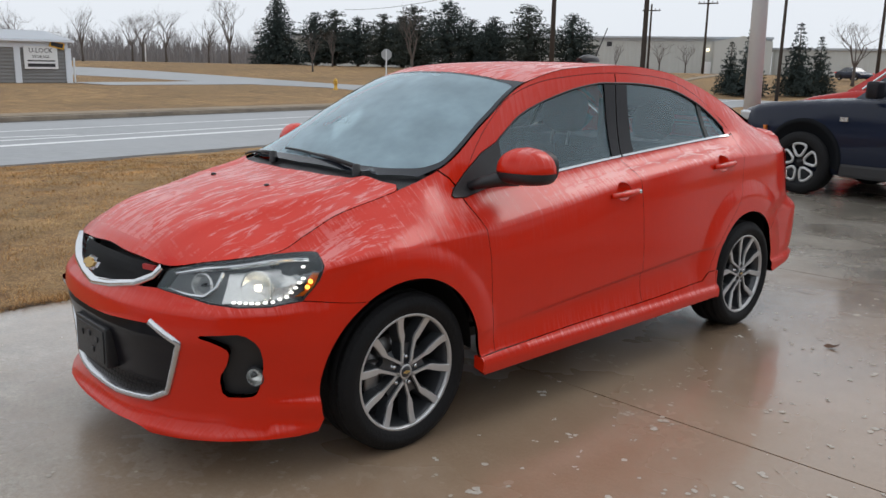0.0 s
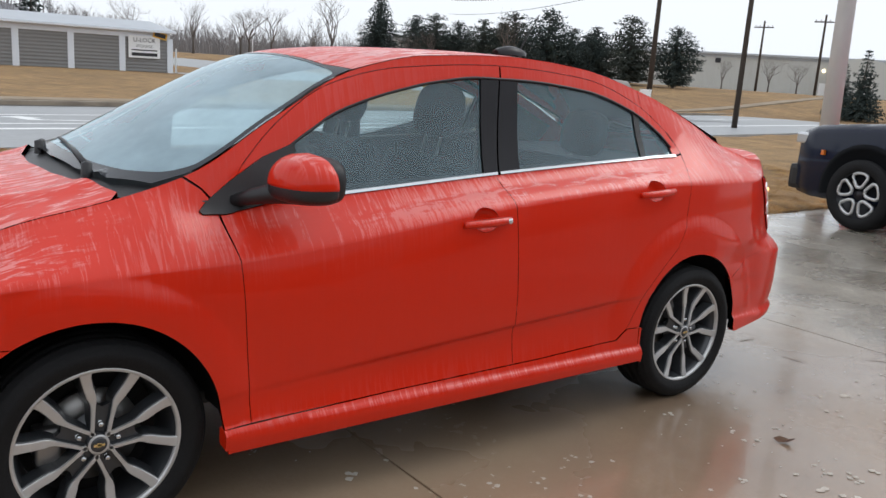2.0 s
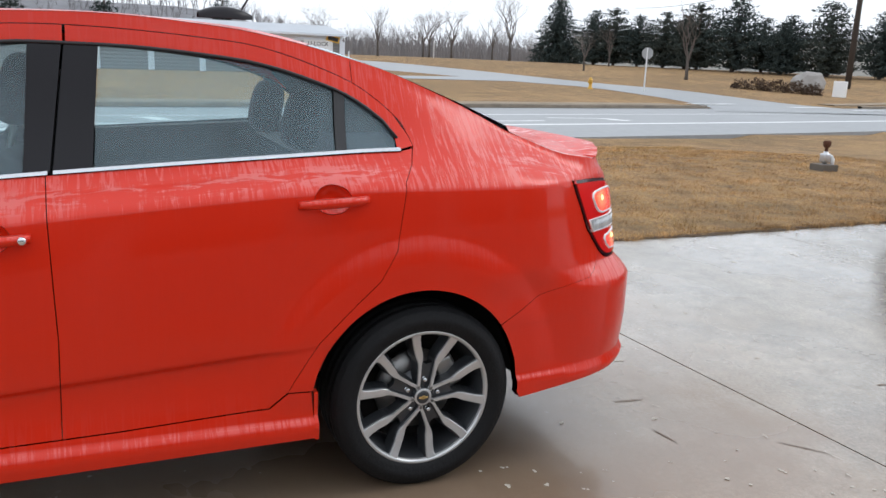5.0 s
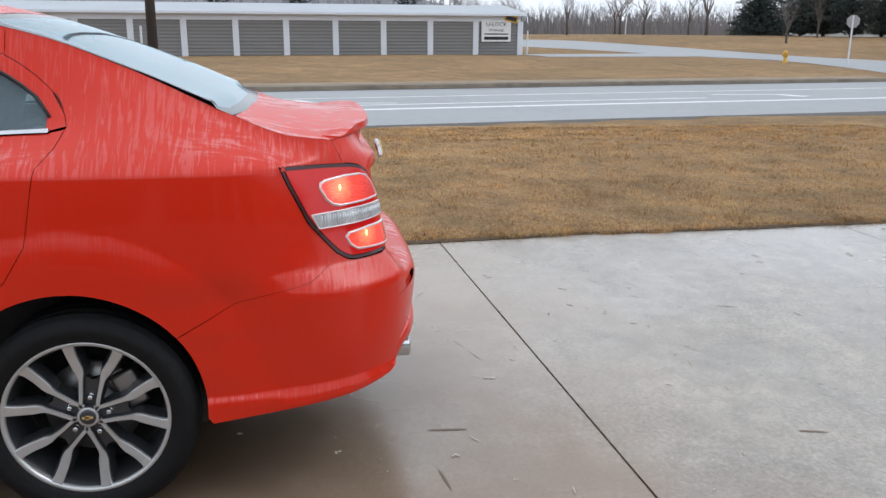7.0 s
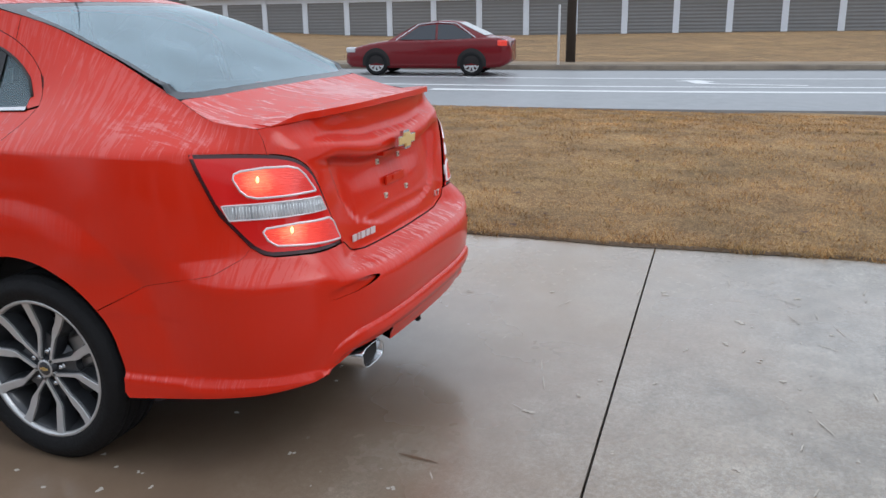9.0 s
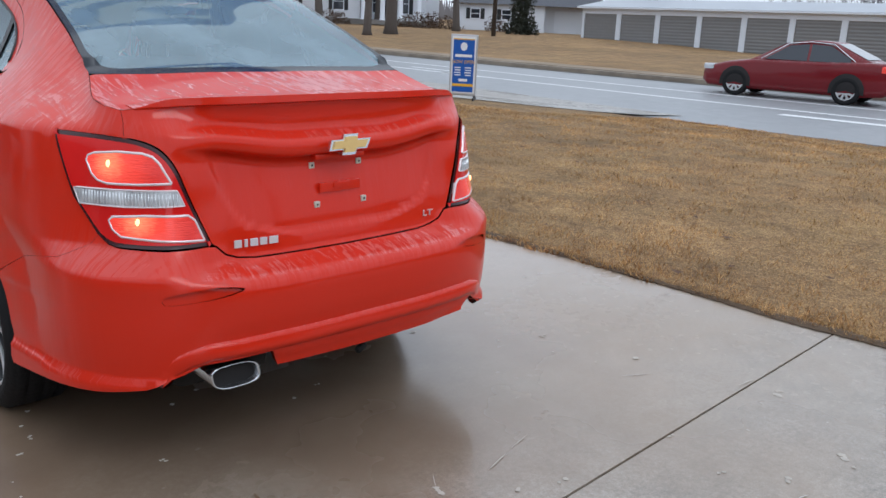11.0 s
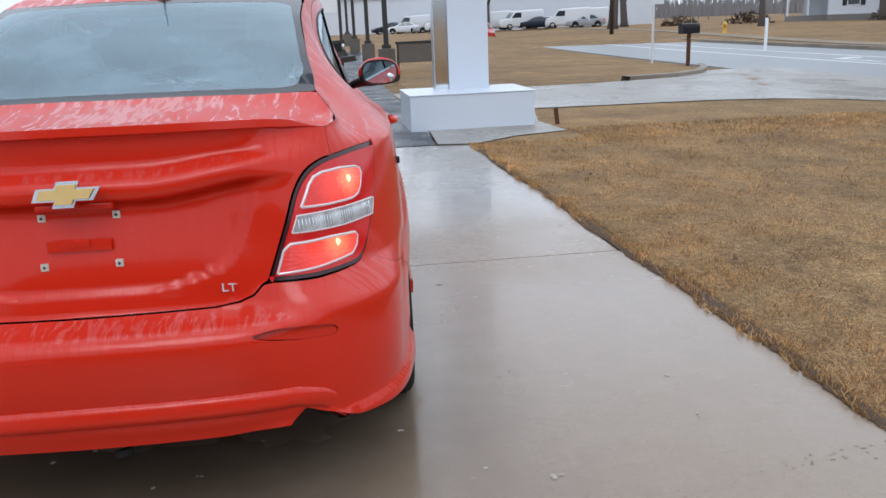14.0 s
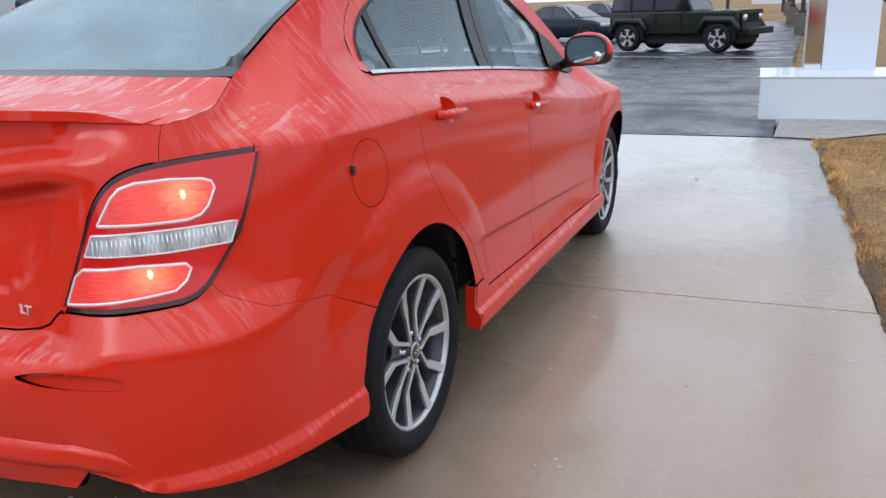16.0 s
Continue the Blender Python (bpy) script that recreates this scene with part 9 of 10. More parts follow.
# ---- other vehicles ----
NAVY = wet_paint("wet_dark_blue_paint", (0.007, 0.012, 0.030), 0.6)
GREEN = wet_paint("wet_dark_green_paint", (0.013, 0.018, 0.012), 0.5)
MAROON = wet_paint("wet_dark_red_paint", (0.16, 0.008, 0.012), 0.6)
RED_FAR = wet_paint("wet_red_paint", (0.46, 0.014, 0.010), 0.6)
WHITE_PAINT = wet_paint("wet_white_paint", (0.72, 0.74, 0.76), 0.5)
SILVER = wet_paint("wet_silver_paint", (0.35, 0.37, 0.39), 0.5)
HEAD = material("clear_headlamp", (0.65, 0.67, 0.70), 0.1, metal=0.5, coat=1.0)


def simple_wheel(parent, x, y, r, w, spokes=6, petals=False):
    wh = new("road_wheel")
    wh.parent = parent
    sg = 1 if x > 0 else -1
    wh.matrix_basis = Matrix.Translation((x, y, r)) @ pose(0, 0, 0, 0, 0, 0 if sg > 0 else 180)
    bm = bmesh.new()
    k = r * 0.66
    lathe(bm, [(k, -w / 2), (r * 0.93, -w / 2), (r, -w * 0.36), (r, w * 0.36), (r * 0.95, w / 2), (k * 1.05, w / 2), (k, w * 0.44)], "x", 36)
    part("tyre", bm, RUBBER, wh, flat=False)
    bm = bmesh.new()
    lathe(bm, [(0.001, w * 0.10), (k * 0.95, w * 0.05), (k, w * 0.44), (k * 1.02, w * 0.46)], "x", 36)
    part("rim", bm, RIM_DARK, wh, flat=False)
    for i in range(spokes):
        bm = bmesh.new()
        a = pose(0, 0, 0, 360 / spokes * i, 0, 0)
        if petals:
            # a bright loop round a dark opening
            loop = []
            for j in range(25):
                q = 2 * math.pi * j / 24
                out = 0.64 * k + 0.31 * k * math.copysign(abs(math.cos(q)) ** 0.6, math.cos(q))
                ang = 0.46 * math.copysign(abs(math.sin(q)) ** 0.6, math.sin(q)) * (0.75 + 0.25 * out / k)
                loop.append(a @ Vector((w * 0.42, out * math.sin(ang), out * math.cos(ang))))
            tube(bm, loop, k * 0.075, 6, False)
            part("spoke", bm, RIM_SILVER, wh, "bright split spoke", flat=False)
            continue
        box(bm, w * 0.22, w * 0.40, -k * 0.13, k * 0.13, k * 0.18, k * 0.92, bevel=k * 0.04, m=a)
        box(bm, w * 0.32, w * 0.44, -k * 0.40, k * 0.40, k * 0.84, k * 1.0, bevel=k * 0.03, m=a)
        part("spoke", bm, RIM_SILVER, wh)
    bm = bmesh.new()
    lathe(bm, [(0.001, w * 0.42), (k * 0.2, w * 0.41), (k * 0.24, w * 0.2)], "x", 16)
    part("hub_cap", bm, GLOSS_BLACK, wh, flat=False)
    return wh


def loft_body(bm, stations, half, roundness, sections=10):
    """A closed hull: for each station along y a bottom and a top, with rounded shoulders."""
    rows = []
    for y, z0, z1, w in stations:
        ring = []
        hw = half * w
        r = min(roundness, (z1 - z0) * 0.45)
        pts = [(hw * 0.93, z0), (hw, z0 + 0.12 * (z1 - z0)), (hw * 1.0, z0 + 0.55 * (z1 - z0)), (hw * 0.985, z1 - r)]
        for k in range(1, 5):
            a = k / 4 * math.pi / 2
            pts.append((hw * 0.985 - r * (1 - math.cos(a)), z1 - r + r * math.sin(a)))
        pts.append((0.0, z1 + 0.02))
        full = pts + [(-x, z) for x, z in reversed(pts[:-1])]
        ring = [bm.verts.new((x, y, z)) for x, z in full]
        rows.append(ring)
    n = len(rows[0])
    for a, b in zip(rows, rows[1:]):
        for k in range(n):
            bm.faces.new((a[k], a[(k + 1) % n], b[(k + 1) % n], b[k]))
    bm.faces.new(rows[0])
    bm.faces.new(rows[-1][::-1])


def side_pane(name, parent, outline, half, lean, z_ref, mat, label=""):
    """Window panes on both flanks, from an outline in y and z."""
    for sg in (1, -1):
        bm = bmesh.new()
        a = [bm.verts.new((sg * (half - lean * (z - z_ref) + 0.008), y, z)) for y, z in outline]
        b = [bm.verts.new((sg * (half - lean * (z - z_ref) - 0.02), y, z)) for y, z in outline]
        bm.faces.new(a)
        for i in range(len(a)):
            bm.faces.new((a[i], b[i], b[(i + 1) % len(a)], a[(i + 1) % len(a)]))
        part(name, bm, mat, parent, label)


def wheel_gap(parent, half, y, r):
    for sg in (1, -1):
        bm = bmesh.new()
        lathe(bm, [(0.01, half + 0.006), (r, half + 0.006), (r * 1.02, half - 0.05)], "x", 28, Matrix.Diagonal((sg, 1, 1, 1)) @ Matrix.Translation((0, y, r * 0.86)))
        bmesh.ops.delete(bm, geom=[v for v in bm.verts if v.co.z < 0.2], context="VERTS")
        part("wheel_arch", bm, DARK_GAP, parent, "black wheel arch", flat=False)


def sedan_far(m, paint, label, moving=False):
    """A plain saloon, nose towards -y."""
    car = thing("saloon_car", m, label, "car")
    bm = bmesh.new()
    loft_body(bm, [(-2.3, 0.32, 0.62, 0.80), (-2.15, 0.22, 0.72, 0.92), (-1.6, 0.20, 0.86, 0.99), (-0.9, 0.2, 0.95, 1.0), (0.6, 0.2, 0.97, 1.0), (1.6, 0.2, 1.02, 0.99), (2.1, 0.24, 1.02, 0.92), (2.32, 0.36, 0.92, 0.82)], 0.90, 0.10)
    part("body", bm, paint, car, flat=False)
    bm = bmesh.new()
    rows = []
    for y, z, w in ((-1.05, 0.94, 0.80), (-0.25, 1.38, 0.62), (0.3, 1.47, 0.60), (0.85, 1.44, 0.60), (1.75, 1.02, 0.74)):
        rows.append([bm.verts.new((sx * w, y, z)) for sx in (-1, -0.5, 0, 0.5, 1)])
    low = [[bm.verts.new((sx * 0.82, y, 0.9)) for sx in (-1, 1)] for y in (-1.05, -0.25, 0.3, 0.85, 1.75)]
    for a, b in zip(rows, rows[1:]):
        for k in range(4):
            bm.faces.new((a[k], a[k + 1], b[k + 1], b[k]))
    for i in range(4):
        bm.faces.new((rows[i][0], rows[i + 1][0], low[i + 1][0], low[i][0]))
        bm.faces.new((rows[i][4], low[i][1], low[i + 1][1], rows[i + 1][4]))
    part("cabin", bm, paint, car, flat=False)
    side_pane("side_window", car, [(-0.72, 0.97), (-0.18, 1.32), (0.28, 1.38), (0.30, 0.97)], 0.812, 0.42, 0.95, DARK_PANE)
    side_pane("side_window", car, [(0.36, 0.97), (0.34, 1.38), (0.78, 1.36), (1.30, 1.08), (1.32, 0.98)], 0.812, 0.42, 0.95, DARK_PANE)
    for nm, pts in (("windscreen", ((-0.70, -0.99, 0.985), (0.70, -0.99, 0.985), (0.56, -0.28, 1.385), (-0.56, -0.28, 1.385))), ("rear_window", ((-0.56, 0.93, 1.42), (0.56, 0.93, 1.42), (0.66, 1.66, 1.08), (-0.66, 1.66, 1.08)))):
        bm = bmesh.new()
        bm.faces.new([bm.verts.new(p) for p in pts])
        part(nm, bm, DARK_PANE, car)
    for sg in (1, -1):
        bm = bmesh.new()
        tube(bm, [(sg * 0.83, -0.8, 0.965), (sg * 0.65, -0.2, 1.37), (sg * 0.62, 0.3, 1.43), (sg * 0.64, 0.85, 1.40), (sg * 0.80, 1.42, 1.02)], 0.014, 5)
        part("bright_trim", bm, CHROME, car)
    wheel_gap(car, 0.90, -1.38, 0.40)
    wheel_gap(car, 0.90, 1.32, 0.40)
    for sx in (1, -1):
        for y in (-1.38, 1.32):
            simple_wheel(car, sx * 0.80, y, 0.33, 0.22, 9)
        part("head_lamp", boxed(sx * 0.66 - 0.18, sx * 0.66 + 0.18, -2.27, -2.0, 0.62, 0.76, bevel=0.04), HEAD, car)
        part("tail_lamp", boxed(sx * 0.68 - 0.17, sx * 0.68 + 0.17, 2.02, 2.28, 0.80, 0.96, bevel=0.04), RED_GLOW, car)
    return car


CLADDING = material("matt_black_cladding", (0.006, 0.007, 0.009), 0.75, spec=0.15)


def big_suv(m, paint, label):
    """A tall dark SUV, nose towards -y; its left front wheel stands at the origin's side."""
    car = thing("sport_utility_car", m, label, "car")
    H = 0.97
    bm = bmesh.new()
    loft_body(bm, [(-0.98, 0.42, 0.80, 0.80), (-0.93, 0.30, 1.02, 0.88), (-0.70, 0.27, 1.09, 0.96), (-0.2, 0.27, 1.14, 1.0), (0.55, 0.27, 1.19, 1.0), (2.4, 0.27, 1.20, 1.0), (3.6, 0.30, 1.18, 0.98), (3.85, 0.40, 1.12, 0.92)], H, 0.11)
    part("body", bm, paint, car, flat=False)
    bm = bmesh.new()
    rows = []
    for y, z, w in ((0.50, 1.17, 0.84), (1.15, 1.66, 0.70), (1.7, 1.78, 0.68), (3.0, 1.77, 0.68), (3.5, 1.70, 0.68), (3.8, 1.16, 0.80)):
        rows.append([bm.verts.new((sx * w, y, z + (0.03 if abs(sx) < 1 else 0))) for sx in (-1, -0.8, 0, 0.8, 1)])
    low = [[bm.verts.new((sx * 0.90, y, 1.12)) for sx in (-1, 1)] for y in (0.50, 1.15, 1.7, 3.0, 3.5, 3.8)]
    for a, b in zip(rows, rows[1:]):
        for k in range(4):
            bm.faces.new((a[k], a[k + 1], b[k + 1], b[k]))
    for i in range(5):
        bm.faces.new((rows[i][0], rows[i + 1][0], low[i + 1][0], low[i][0]))
        bm.faces.new((rows[i][4], low[i][1], low[i + 1][1], rows[i + 1][4]))
    part("cabin", bm, paint, car, flat=False)
    bm = bmesh.new()
    for sg in (1, -1):
        for pts in (((0.82, 1.22), (1.22, 1.60), (1.85, 1.68), (1.86, 1.22)), ((1.95, 1.22), (1.94, 1.68), (2.85, 1.68), (2.9, 1.22)), ((2.98, 1.22), (2.95, 1.68), (3.4, 1.63), (3.6, 1.25))):
            bm.faces.new([bm.verts.new((sg * (0.905 - 0.36 * (z - 1.15) + 0.015), y, z)) for y, z in pts])
    bm.faces.new([bm.verts.new(p) for p in ((-0.76, 0.56, 1.235), (0.76, 0.56, 1.235), (0.64, 1.12, 1.66), (-0.64, 1.12, 1.66))])
    part("windows", bm, DARK_PANE, car)
    # black cladding round the wheels
    for y in (0.0, 2.95):
        for sg in (1, -1):
            bm = bmesh.new()
            lathe(bm, [(0.01, H + 0.004), (0.45, H + 0.004), (0.46, H + 0.022), (0.51, H + 0.016), (0.52, H - 0.04)], "x", 36, Matrix.Diagonal((sg, 1, 1, 1)) @ Matrix.Translation((0, y, 0.42)))
            bmesh.ops.delete(bm, geom=[v for v in bm.verts if v.co.z < 0.28], context="VERTS")
            part("wheel_cladding", bm, CLADDING, car, "black plastic wheel arch cladding", flat=False)
            simple_wheel(car, sg * 0.90, y, 0.385, 0.27, 5, petals=True)
    part("sill_cladding", boxed(-H - 0.01, H + 0.01, 0.5, 2.45, 0.26, 0.42, bevel=0.03), BLACK_TRIM, car)
    part("front_bumper", boxed(-0.86, 0.86, -1.03, -0.80, 0.32, 0.62, bevel=0.06), BLACK_TRIM, car, "black lower bumper")
    part("grille", boxed(-0.55, 0.55, -1.00, -0.93, 0.78, 0.98, bevel=0.02), GLOSS_BLACK, car)
    for sg in (1, -1):
        part("head_lamp", boxed(sg * 0.72 - 0.15, sg * 0.72 + 0.15, -0.985, -0.70, 0.86, 0.99, bevel=0.03), HEAD, car, "clear headlamp")
        part("side_marker", boxed(sg * (H - 0.01) - 0.02, sg * (H - 0.01) + 0.02, -0.555, -0.515, 0.76, 0.82, bevel=0.008), AMBER, car, "orange side marker")
        mm = part("door_mirror", boxed(sg * 1.06 - 0.10, sg * 1.06 + 0.10, 0.80, 0.94, 1.20, 1.40, bevel=0.04), GLOSS_BLACK, car, flat=False)
        part("badge", boxed(sg * H - 0.012, sg * H + 0.012, 0.45, 0.55, 0.92, 0.97), SATIN, car)
    bm = bmesh.new()
    prism(bm, [(-0.62, 1.0), (0.62, 1.0), (0.55, 1.035), (-0.55, 1.035)], -0.75, 0.45, pose(0, 0, 0.10, 5, 0, 0))
    part("bonnet_bulge", bm, paint, car)
    return car


def jeep(m):
    """Boxy off-roader, nose towards -y."""
    car = thing("off_road_car", m, "boxy dark green off-road car with bulging black wheel arches", "car")
    part("body", boxed(-0.78, 0.78, -0.55, 3.75, 0.52, 1.18, bevel=0.05), GREEN, car, flat=False)
    bm = bmesh.new()
    prism(bm, [(-0.62, 0.62), (-0.70, 1.10), (-0.66, 1.20), (0.66, 1.20), (0.70, 1.10), (0.62, 0.62)], -0.62, 0.95)
    part("bonnet", bm, GREEN, car)
    bm = bmesh.new()
    prism(bm, [(0.94, 1.18), (1.24, 1.78), (1.34, 1.82), (3.66, 1.82), (3.74, 1.18)], -0.70, 0.70, Matrix(((0, 1, 0, 0), (1, 0, 0, 0), (0, 0, 1, 0), (0, 0, 0, 1))))
    for v in bm.verts:
        v.co.x *= 1 - 0.08 * (v.co.z - 1.18)
    part("hard_top", bm, GLOSS_BLACK, car, "black hard top")
    side_pane("side_window", car, [(1.30, 1.24), (1.40, 1.70), (2.15, 1.70), (2.15, 1.24)], 0.72, 0.10, 1.18, DARK_PANE)
    side_pane("side_window", car, [(2.25, 1.24), (2.25, 1.70), (2.95, 1.70), (2.95, 1.24)], 0.72, 0.10, 1.18, DARK_PANE)
    side_pane("side_window", car, [(3.05, 1.24), (3.05, 1.70), (3.65, 1.70), (3.65, 1.24)], 0.72, 0.10, 1.18, DARK_PANE)
    bm = bmesh.new()
    bm.faces.new([bm.verts.new(p) for p in ((-0.62, 0.945, 1.22), (0.62, 0.945, 1.22), (0.58, 1.215, 1.75), (-0.58, 1.215, 1.75))])
    part("windscreen", bm, DARK_PANE, car)
    for sg in (1, -1):
        bm = bmesh.new()
        for a in (0.75, 1.6, 2.45):
            box(bm, sg * 0.80 - 0.01, sg * 0.80 + 0.01, a + 0.48, a + 0.50, 0.60, 1.16)
        part("door_gap", bm, DARK_GAP, car)
        part("door_mirror", boxed(sg * 0.92 - 0.10, sg * 0.92 + 0.10, 1.18, 1.30, 1.20, 1.42, bevel=0.03), GLOSS_BLACK, car)
        for y in (0.0, 3.0):
            bm = bmesh.new()
            tube(bm, [(sg * 0.85, y - 0.62, 0.62), (sg * 0.86, y - 0.42, 0.93), (sg * 0.86, y + 0.42, 0.95), (sg * 0.85, y + 0.62, 0.60)], [0.09, 0.10, 0.10, 0.09], 8)
            part("wheel_flare", bm, BLACK_TRIM, car, "black wheel flare", flat=False)
            part("wheel_gap", boxed(sg * 0.79 - 0.01, sg * 0.79 + 0.01, y - 0.5, y + 0.5, 0.35, 0.90), DARK_GAP, car)
            simple_wheel(car, sg * 0.80, y, 0.41, 0.28, 5)
        bm = bmesh.new()
        lathe(bm, [(0.001, -0.66), (0.09, -0.66), (0.10, -0.62)], "y", 18, Matrix.Translation((sg * 0.50, 0, 0.98)))
        part("head_lamp", bm, HEAD, car, flat=False)
    bm = bmesh.new()
    for k in range(7):
        box(bm, -0.33 + 0.11 * k - 0.03, -0.33 + 0.11 * k + 0.03, -0.645, -0.615, 0.84, 1.10)
    part("grille_slot", bm, DARK_GAP, car)
    part("front_bumper", boxed(-0.85, 0.85, -0.92, -0.68, 0.50, 0.70, bevel=0.04), GLOSS_BLACK, car)
    # the frame as one deep dark block, which also stands for the shade beneath
    for y in (-0.6,):
        part("frame_shade_block", boxed(-0.62, 0.62, -0.5, 3.6, 0.24, 0.54), DARK_GAP, car)
    return car


def pickup(m):
    """Dark blue pickup seen from its tail; tail towards +y."""
    car = thing("pickup_truck", m, "dark blue pickup truck with red tail lamps", "truck")
    bm = bmesh.new()
    loft_body(bm, [(-3.8, 0.5, 1.0, 0.9), (-3.5, 0.4, 1.2, 0.97), (-2.2, 0.4, 1.26, 1.0), (-0.2, 0.4, 1.30, 1.0), (1.95, 0.42, 1.32, 1.0), (2.0, 0.5, 1.30, 0.985)], 1.0, 0.07)
    part("body", bm, NAVY, car, flat=False)
    bm = bmesh.new()
    prism(bm, [(-0.9, 1.25), (-0.72, 1.88), (0.72, 1.88), (0.9, 1.25)], -2.3, 0.15)
    part("cab", bm, NAVY, car)
    part("rear_window", boxed(-0.62, 0.62, 0.14, 0.165, 1.38, 1.76, bevel=0.01), DARK_PANE, car)
    side_pane("side_window", car, [(-2.1, 1.33), (-1.7, 1.76), (-1.05, 1.78), (-1.05, 1.33)], 0.875, 0.28, 1.25, DARK_PANE)
    side_pane("side_window", car, [(-0.95, 1.33), (-0.95, 1.78), (0.0, 1.74), (0.0, 1.33)], 0.875, 0.28, 1.25, DARK_PANE)
    for sg in (1, -1):
        tl = part("tail_lamp", boxed(sg * 0.90 - 0.10, sg * 0.90 + 0.10, 1.80, 2.03, 0.86, 1.22, bevel=0.03), RED_LENS, car, "red tail lamp")
        part("clear_section", boxed(sg * 0.90 - 0.07, sg * 0.90 + 0.07, 2.02, 2.036, 1.12, 1.17), WHITE_LENS, tl)
        part("clear_section", boxed(sg * 0.90 - 0.07, sg * 0.90 + 0.07, 2.02, 2.036, 0.92, 0.97), WHITE_LENS, tl)
        for y in (-2.7, 0.95):
            simple_wheel(car, sg * 0.86, y, 0.40, 0.28, 6)
        wheel_gap(car, 1.0, 0.95, 0.47) if sg > 0 else None
    part("rear_bumper", boxed(-0.95, 0.95, 1.95, 2.14, 0.50, 0.70, bevel=0.03), CHROME, car)
    part("tailgate", boxed(-0.78, 0.78, 1.99, 2.02, 0.74, 1.26, bevel=0.01), NAVY, car)
    bm = bmesh.new()
    lathe(bm, [(0.001, 2.035), (0.075, 2.035), (0.085, 2.02)], "y", 20, Matrix.Translation((0, 0, 1.06)))
    part("round_badge", bm, SATIN, car, "round bright badge", flat=False)
    pl = part("number_plate", boxed(-0.20, 0.10, 2.14, 2.15, 0.52, 0.67, bevel=0.004), SIGN_WHITE, car, "white number plate")
    part("plate_bar", boxed(-0.15, 0.04, 2.15, 2.154, 0.565, 0.625), SIGN_BLUE, pl)
    return car


def van(m, paint, label):
    car = thing("delivery_van", m, label, "van", "vehicles of a far lot")
    bm = bmesh.new()
    loft_body(bm, [(-2.7, 0.4, 0.9, 0.85), (-2.5, 0.3, 1.2, 0.95), (-1.7, 0.3, 1.35, 1.0), (-1.0, 0.3, 2.2, 0.99), (2.4, 0.3, 2.3, 1.0), (2.6, 0.4, 2.2, 0.97)], 1.0, 0.15)
    part("body", bm, paint, car, flat=False)
    bm = bmesh.new()
    for sg in (1, -1):
        bm.faces.new([bm.verts.new((sg * 1.005, y, z)) for y, z in ((-1.5, 1.4), (-1.05, 2.0), (-0.3, 2.0), (-0.3, 1.4))])
    bm.faces.new([bm.verts.new(p) for p in ((-0.8, -1.72, 1.42), (0.8, -1.72, 1.42), (0.75, -1.12, 2.1), (-0.75, -1.12, 2.1))])
    part("windows", bm, DARK_PANE, car)
    for sg in (1, -1):
        for y in (-1.8, 1.5):
            simple_wheel(car, sg * 0.93, y, 0.36, 0.24, 5)
    return car


def park(fn, x, y, turn, *a, z=None):
    zz = terrain(x, y) if z is None else z
    return fn(Matrix.Translation((x, y, zz)) @ pose(0, 0, 0, 0, 0, turn), *a)


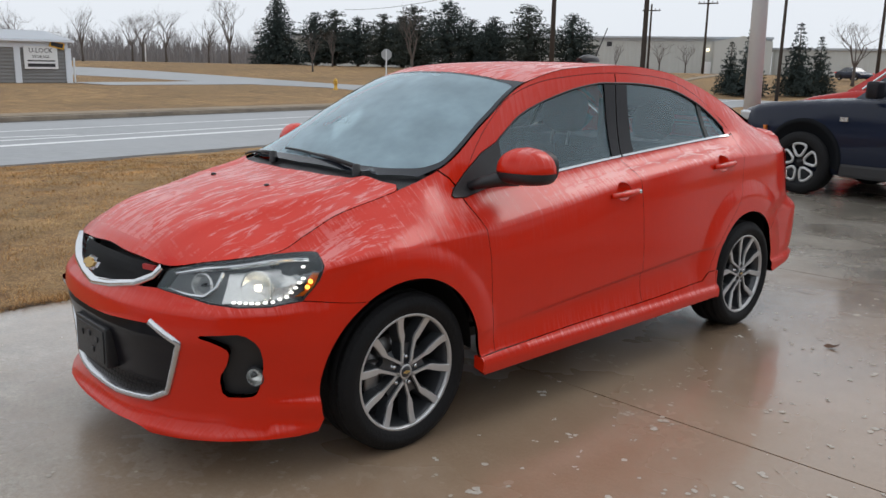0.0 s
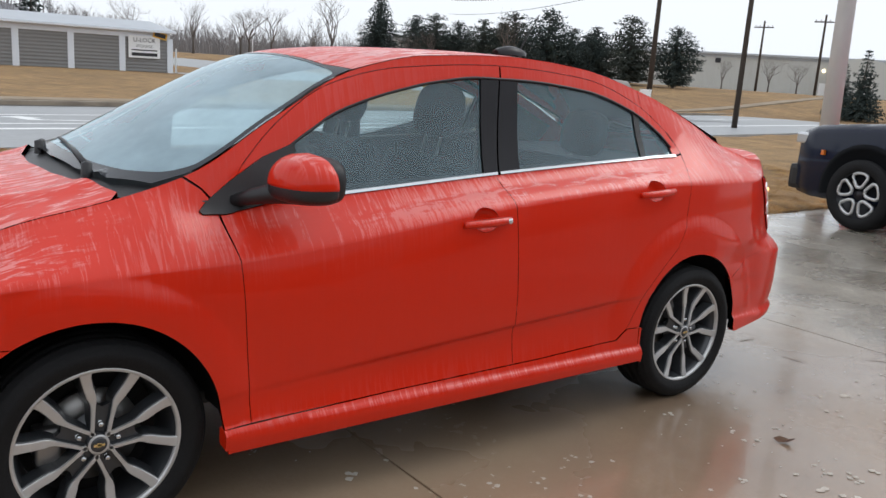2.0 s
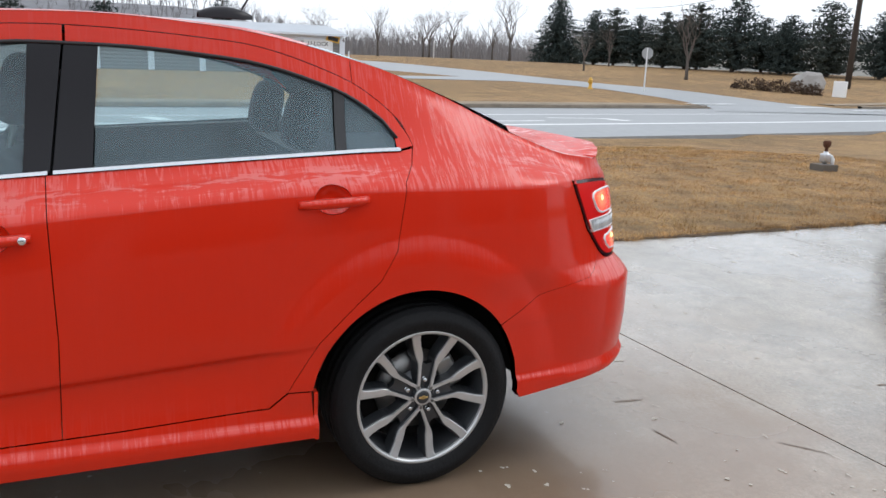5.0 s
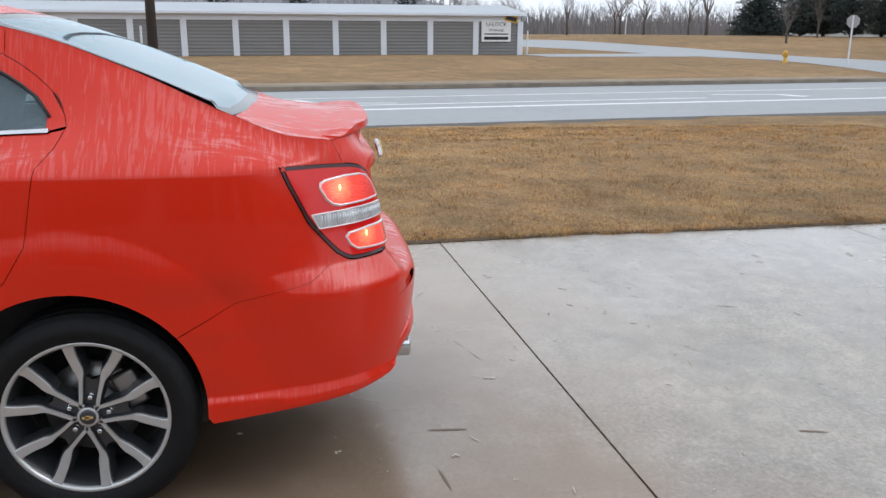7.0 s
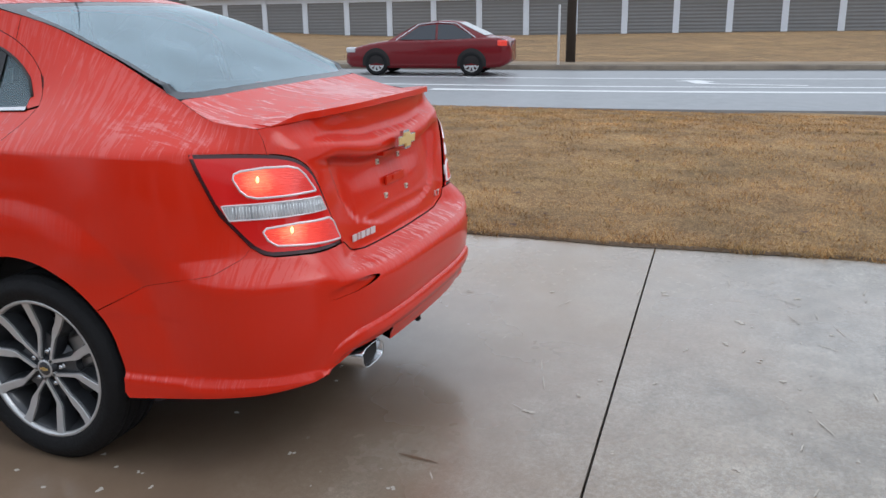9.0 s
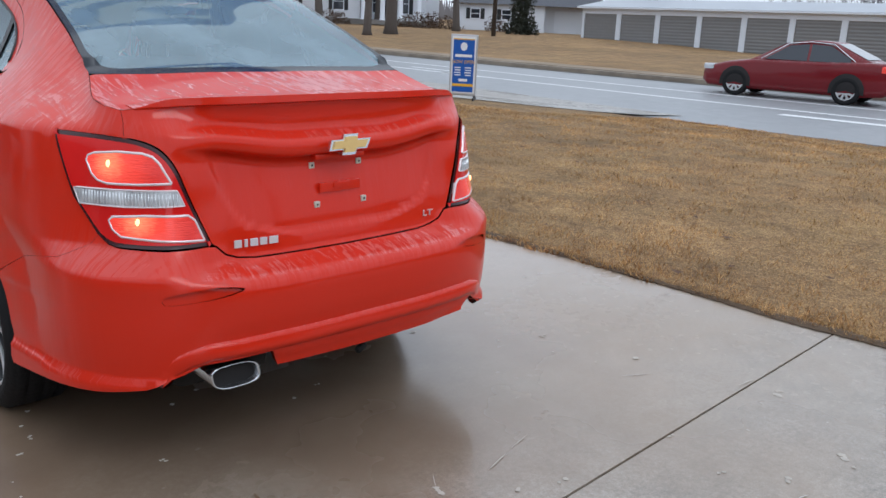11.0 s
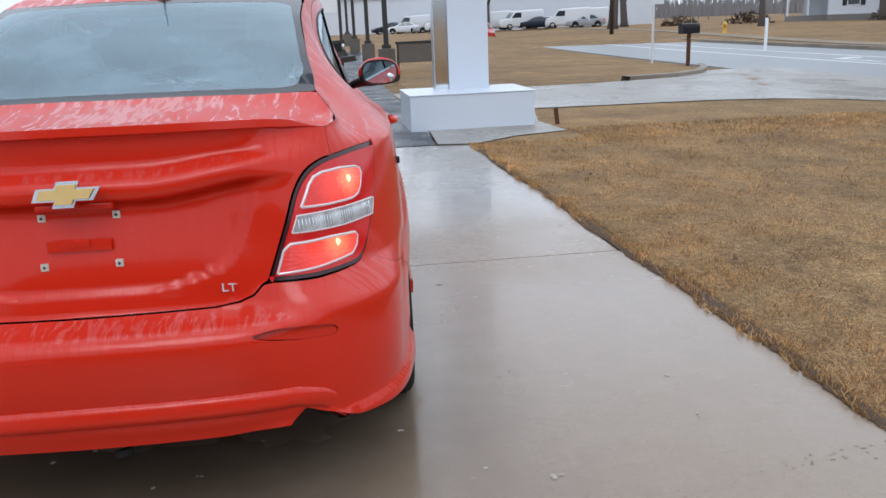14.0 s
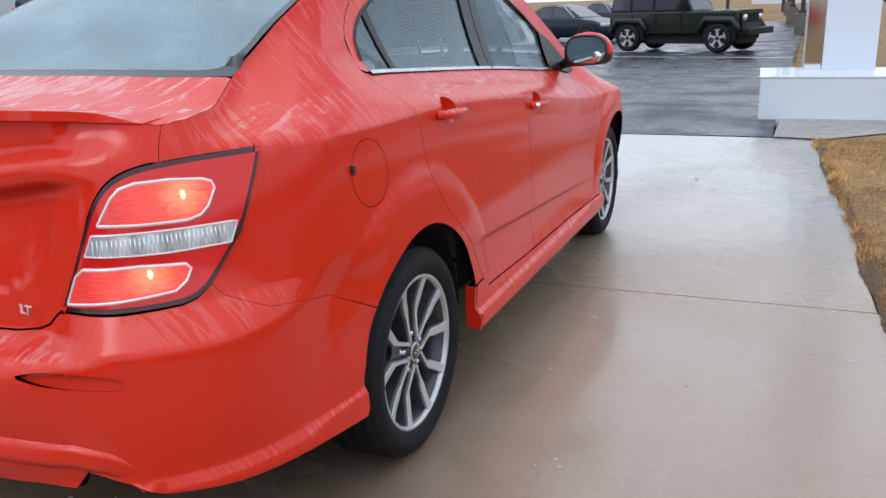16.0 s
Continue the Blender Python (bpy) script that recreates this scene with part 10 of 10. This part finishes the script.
def build_vehicles():
    # nose of the SUV points across the lawn; its left front wheel stands at (-1.5, 8.5)
    m = pose(-1.55, 8.42, 0.0, 0, 0, -96) @ Matrix.Translation((-1.0, 0, 0))
    big_suv(m, NAVY, "dark blue sport utility car with bright split-spoke wheels, parked on concrete")
    park(sedan_far, -1.45, 12.9, -94, RED_FAR, "bright red car parked beside the dark SUV", z=0.0).scale = (1.0, 1.0, 1.31)
    jeep(pose(0.62, -21.55, -0.335, 0, 0, -111) @ Matrix.Translation((0.90, 0, 0)))
    pickup(pose(5.16, -4.56, 0.0, 0, 0, 1) @ Matrix.Diagonal((1.03, 1.13, 1.13, 1)))
    park(sedan_far, 8.1, -4.9, 2, WHITE_PAINT, "white car parked beside the dark pickup truck", z=0.0).scale = (1.0, 1.0, 1.12)
    park(sedan_far, -20.1, -4.3, 8, MAROON, "dark red saloon with bright window trim on the road", z=-0.345)
    park(sedan_far, -11.7, -65.5, 178, RED_FAR, "red saloon driving away along the road", z=-0.345)
    kinds = ((van, WHITE_PAINT, "white delivery van in a far lot"), (sedan_far, SILVER, "silver car in a far lot"), (van, WHITE_PAINT, "white delivery van in a far lot"), (sedan_far, WHITE_PAINT, "white car in a far lot"), (sedan_far, NAVY, "dark car in a far lot"))
    base = {}
    for i in range(15):
        fn, paint, lab = kinds[i % 5]
        x, y = -30.5 + i * 1.75, -100.0 - 0.9 * i + (6 if i % 3 else 0)
        if i < 5:
            base[i] = park(fn, x, y, 70 + 20 * (i % 2), paint, lab)
        else:
            copy_thing(base[i % 5], Matrix.Translation((x, y, terrain(x, y))) @ pose(0, 0, 0, 0, 0, 75 + 12 * (i % 3)))
    for i, (x, y) in enumerate(((-16.0, 108.0), (-21.0, 104.0), (-26, 106))):
        copy_thing(base[(0, 3, 4)[i]], Matrix.Translation((x - 10, y - 8, terrain(x - 10, y - 8))) @ pose(0, 0, 0, 0, 0, 60))
    for i, (x, y, t) in enumerate(((7.2, -30.0, 250), (10.5, -31.0, 250), (8.5, -44.0, 240))):
        copy_thing(base[(4, 1, 4)[i]], Matrix.Translation((x, y, -0.35)) @ pose(0, 0, 0, 0, 0, t))


def far_shop():
    w = thing("far_showroom", pose(-20.0, -118.0, 0.0, 0, 0, 160), "long low white showroom beyond the parked vans", "building")
    part("wall", boxed(-24, 24, -8, 0, -0.5, 4.6), WALL_WHITE, w)
    part("window_band", boxed(-20, 18, 0.0, 0.06, 0.6, 3.0), DARK_PANE, w)
    part("roof", boxed(-24.4, 24.4, -8.2, 0.5, 4.6, 5.2), ROOF_GREY, w)


def unseen_dealer_front():
    """An unseen building added behind the camera, for the wet car to mirror."""
    w = thing("dealer_building", pose(16.0, 8.0, 0.0), "unseen pale dealership front with dark glazing, added behind the forecourt for reflections", "building")
    part("wall", boxed(0, 8, -16, 18, -0.3, 5.6), STEEL_WALL, w)
    for k in range(8):
        win = part("window", boxed(-0.04, 0.0, -14 + 4 * k, -10.8 + 4 * k, 0.4, 3.2), DARK_PANE, w)
        part("frame", boxed(-0.07, -0.02, -14.1 + 4 * k, -14.0 + 4 * k, 0.3, 3.3), ALU, win)
    part("canopy", boxed(-1.5, 0.0, -16, 18, 3.6, 4.6, bevel=0.03), ALU, w)


build_ground()
build_road()
build_trees()
storage_building()
white_house()
grey_house()
warehouse()
far_shop()
unseen_dealer_front()
street_things()
build_vehicles()
build_sedan()
build_grass()
build_lot()
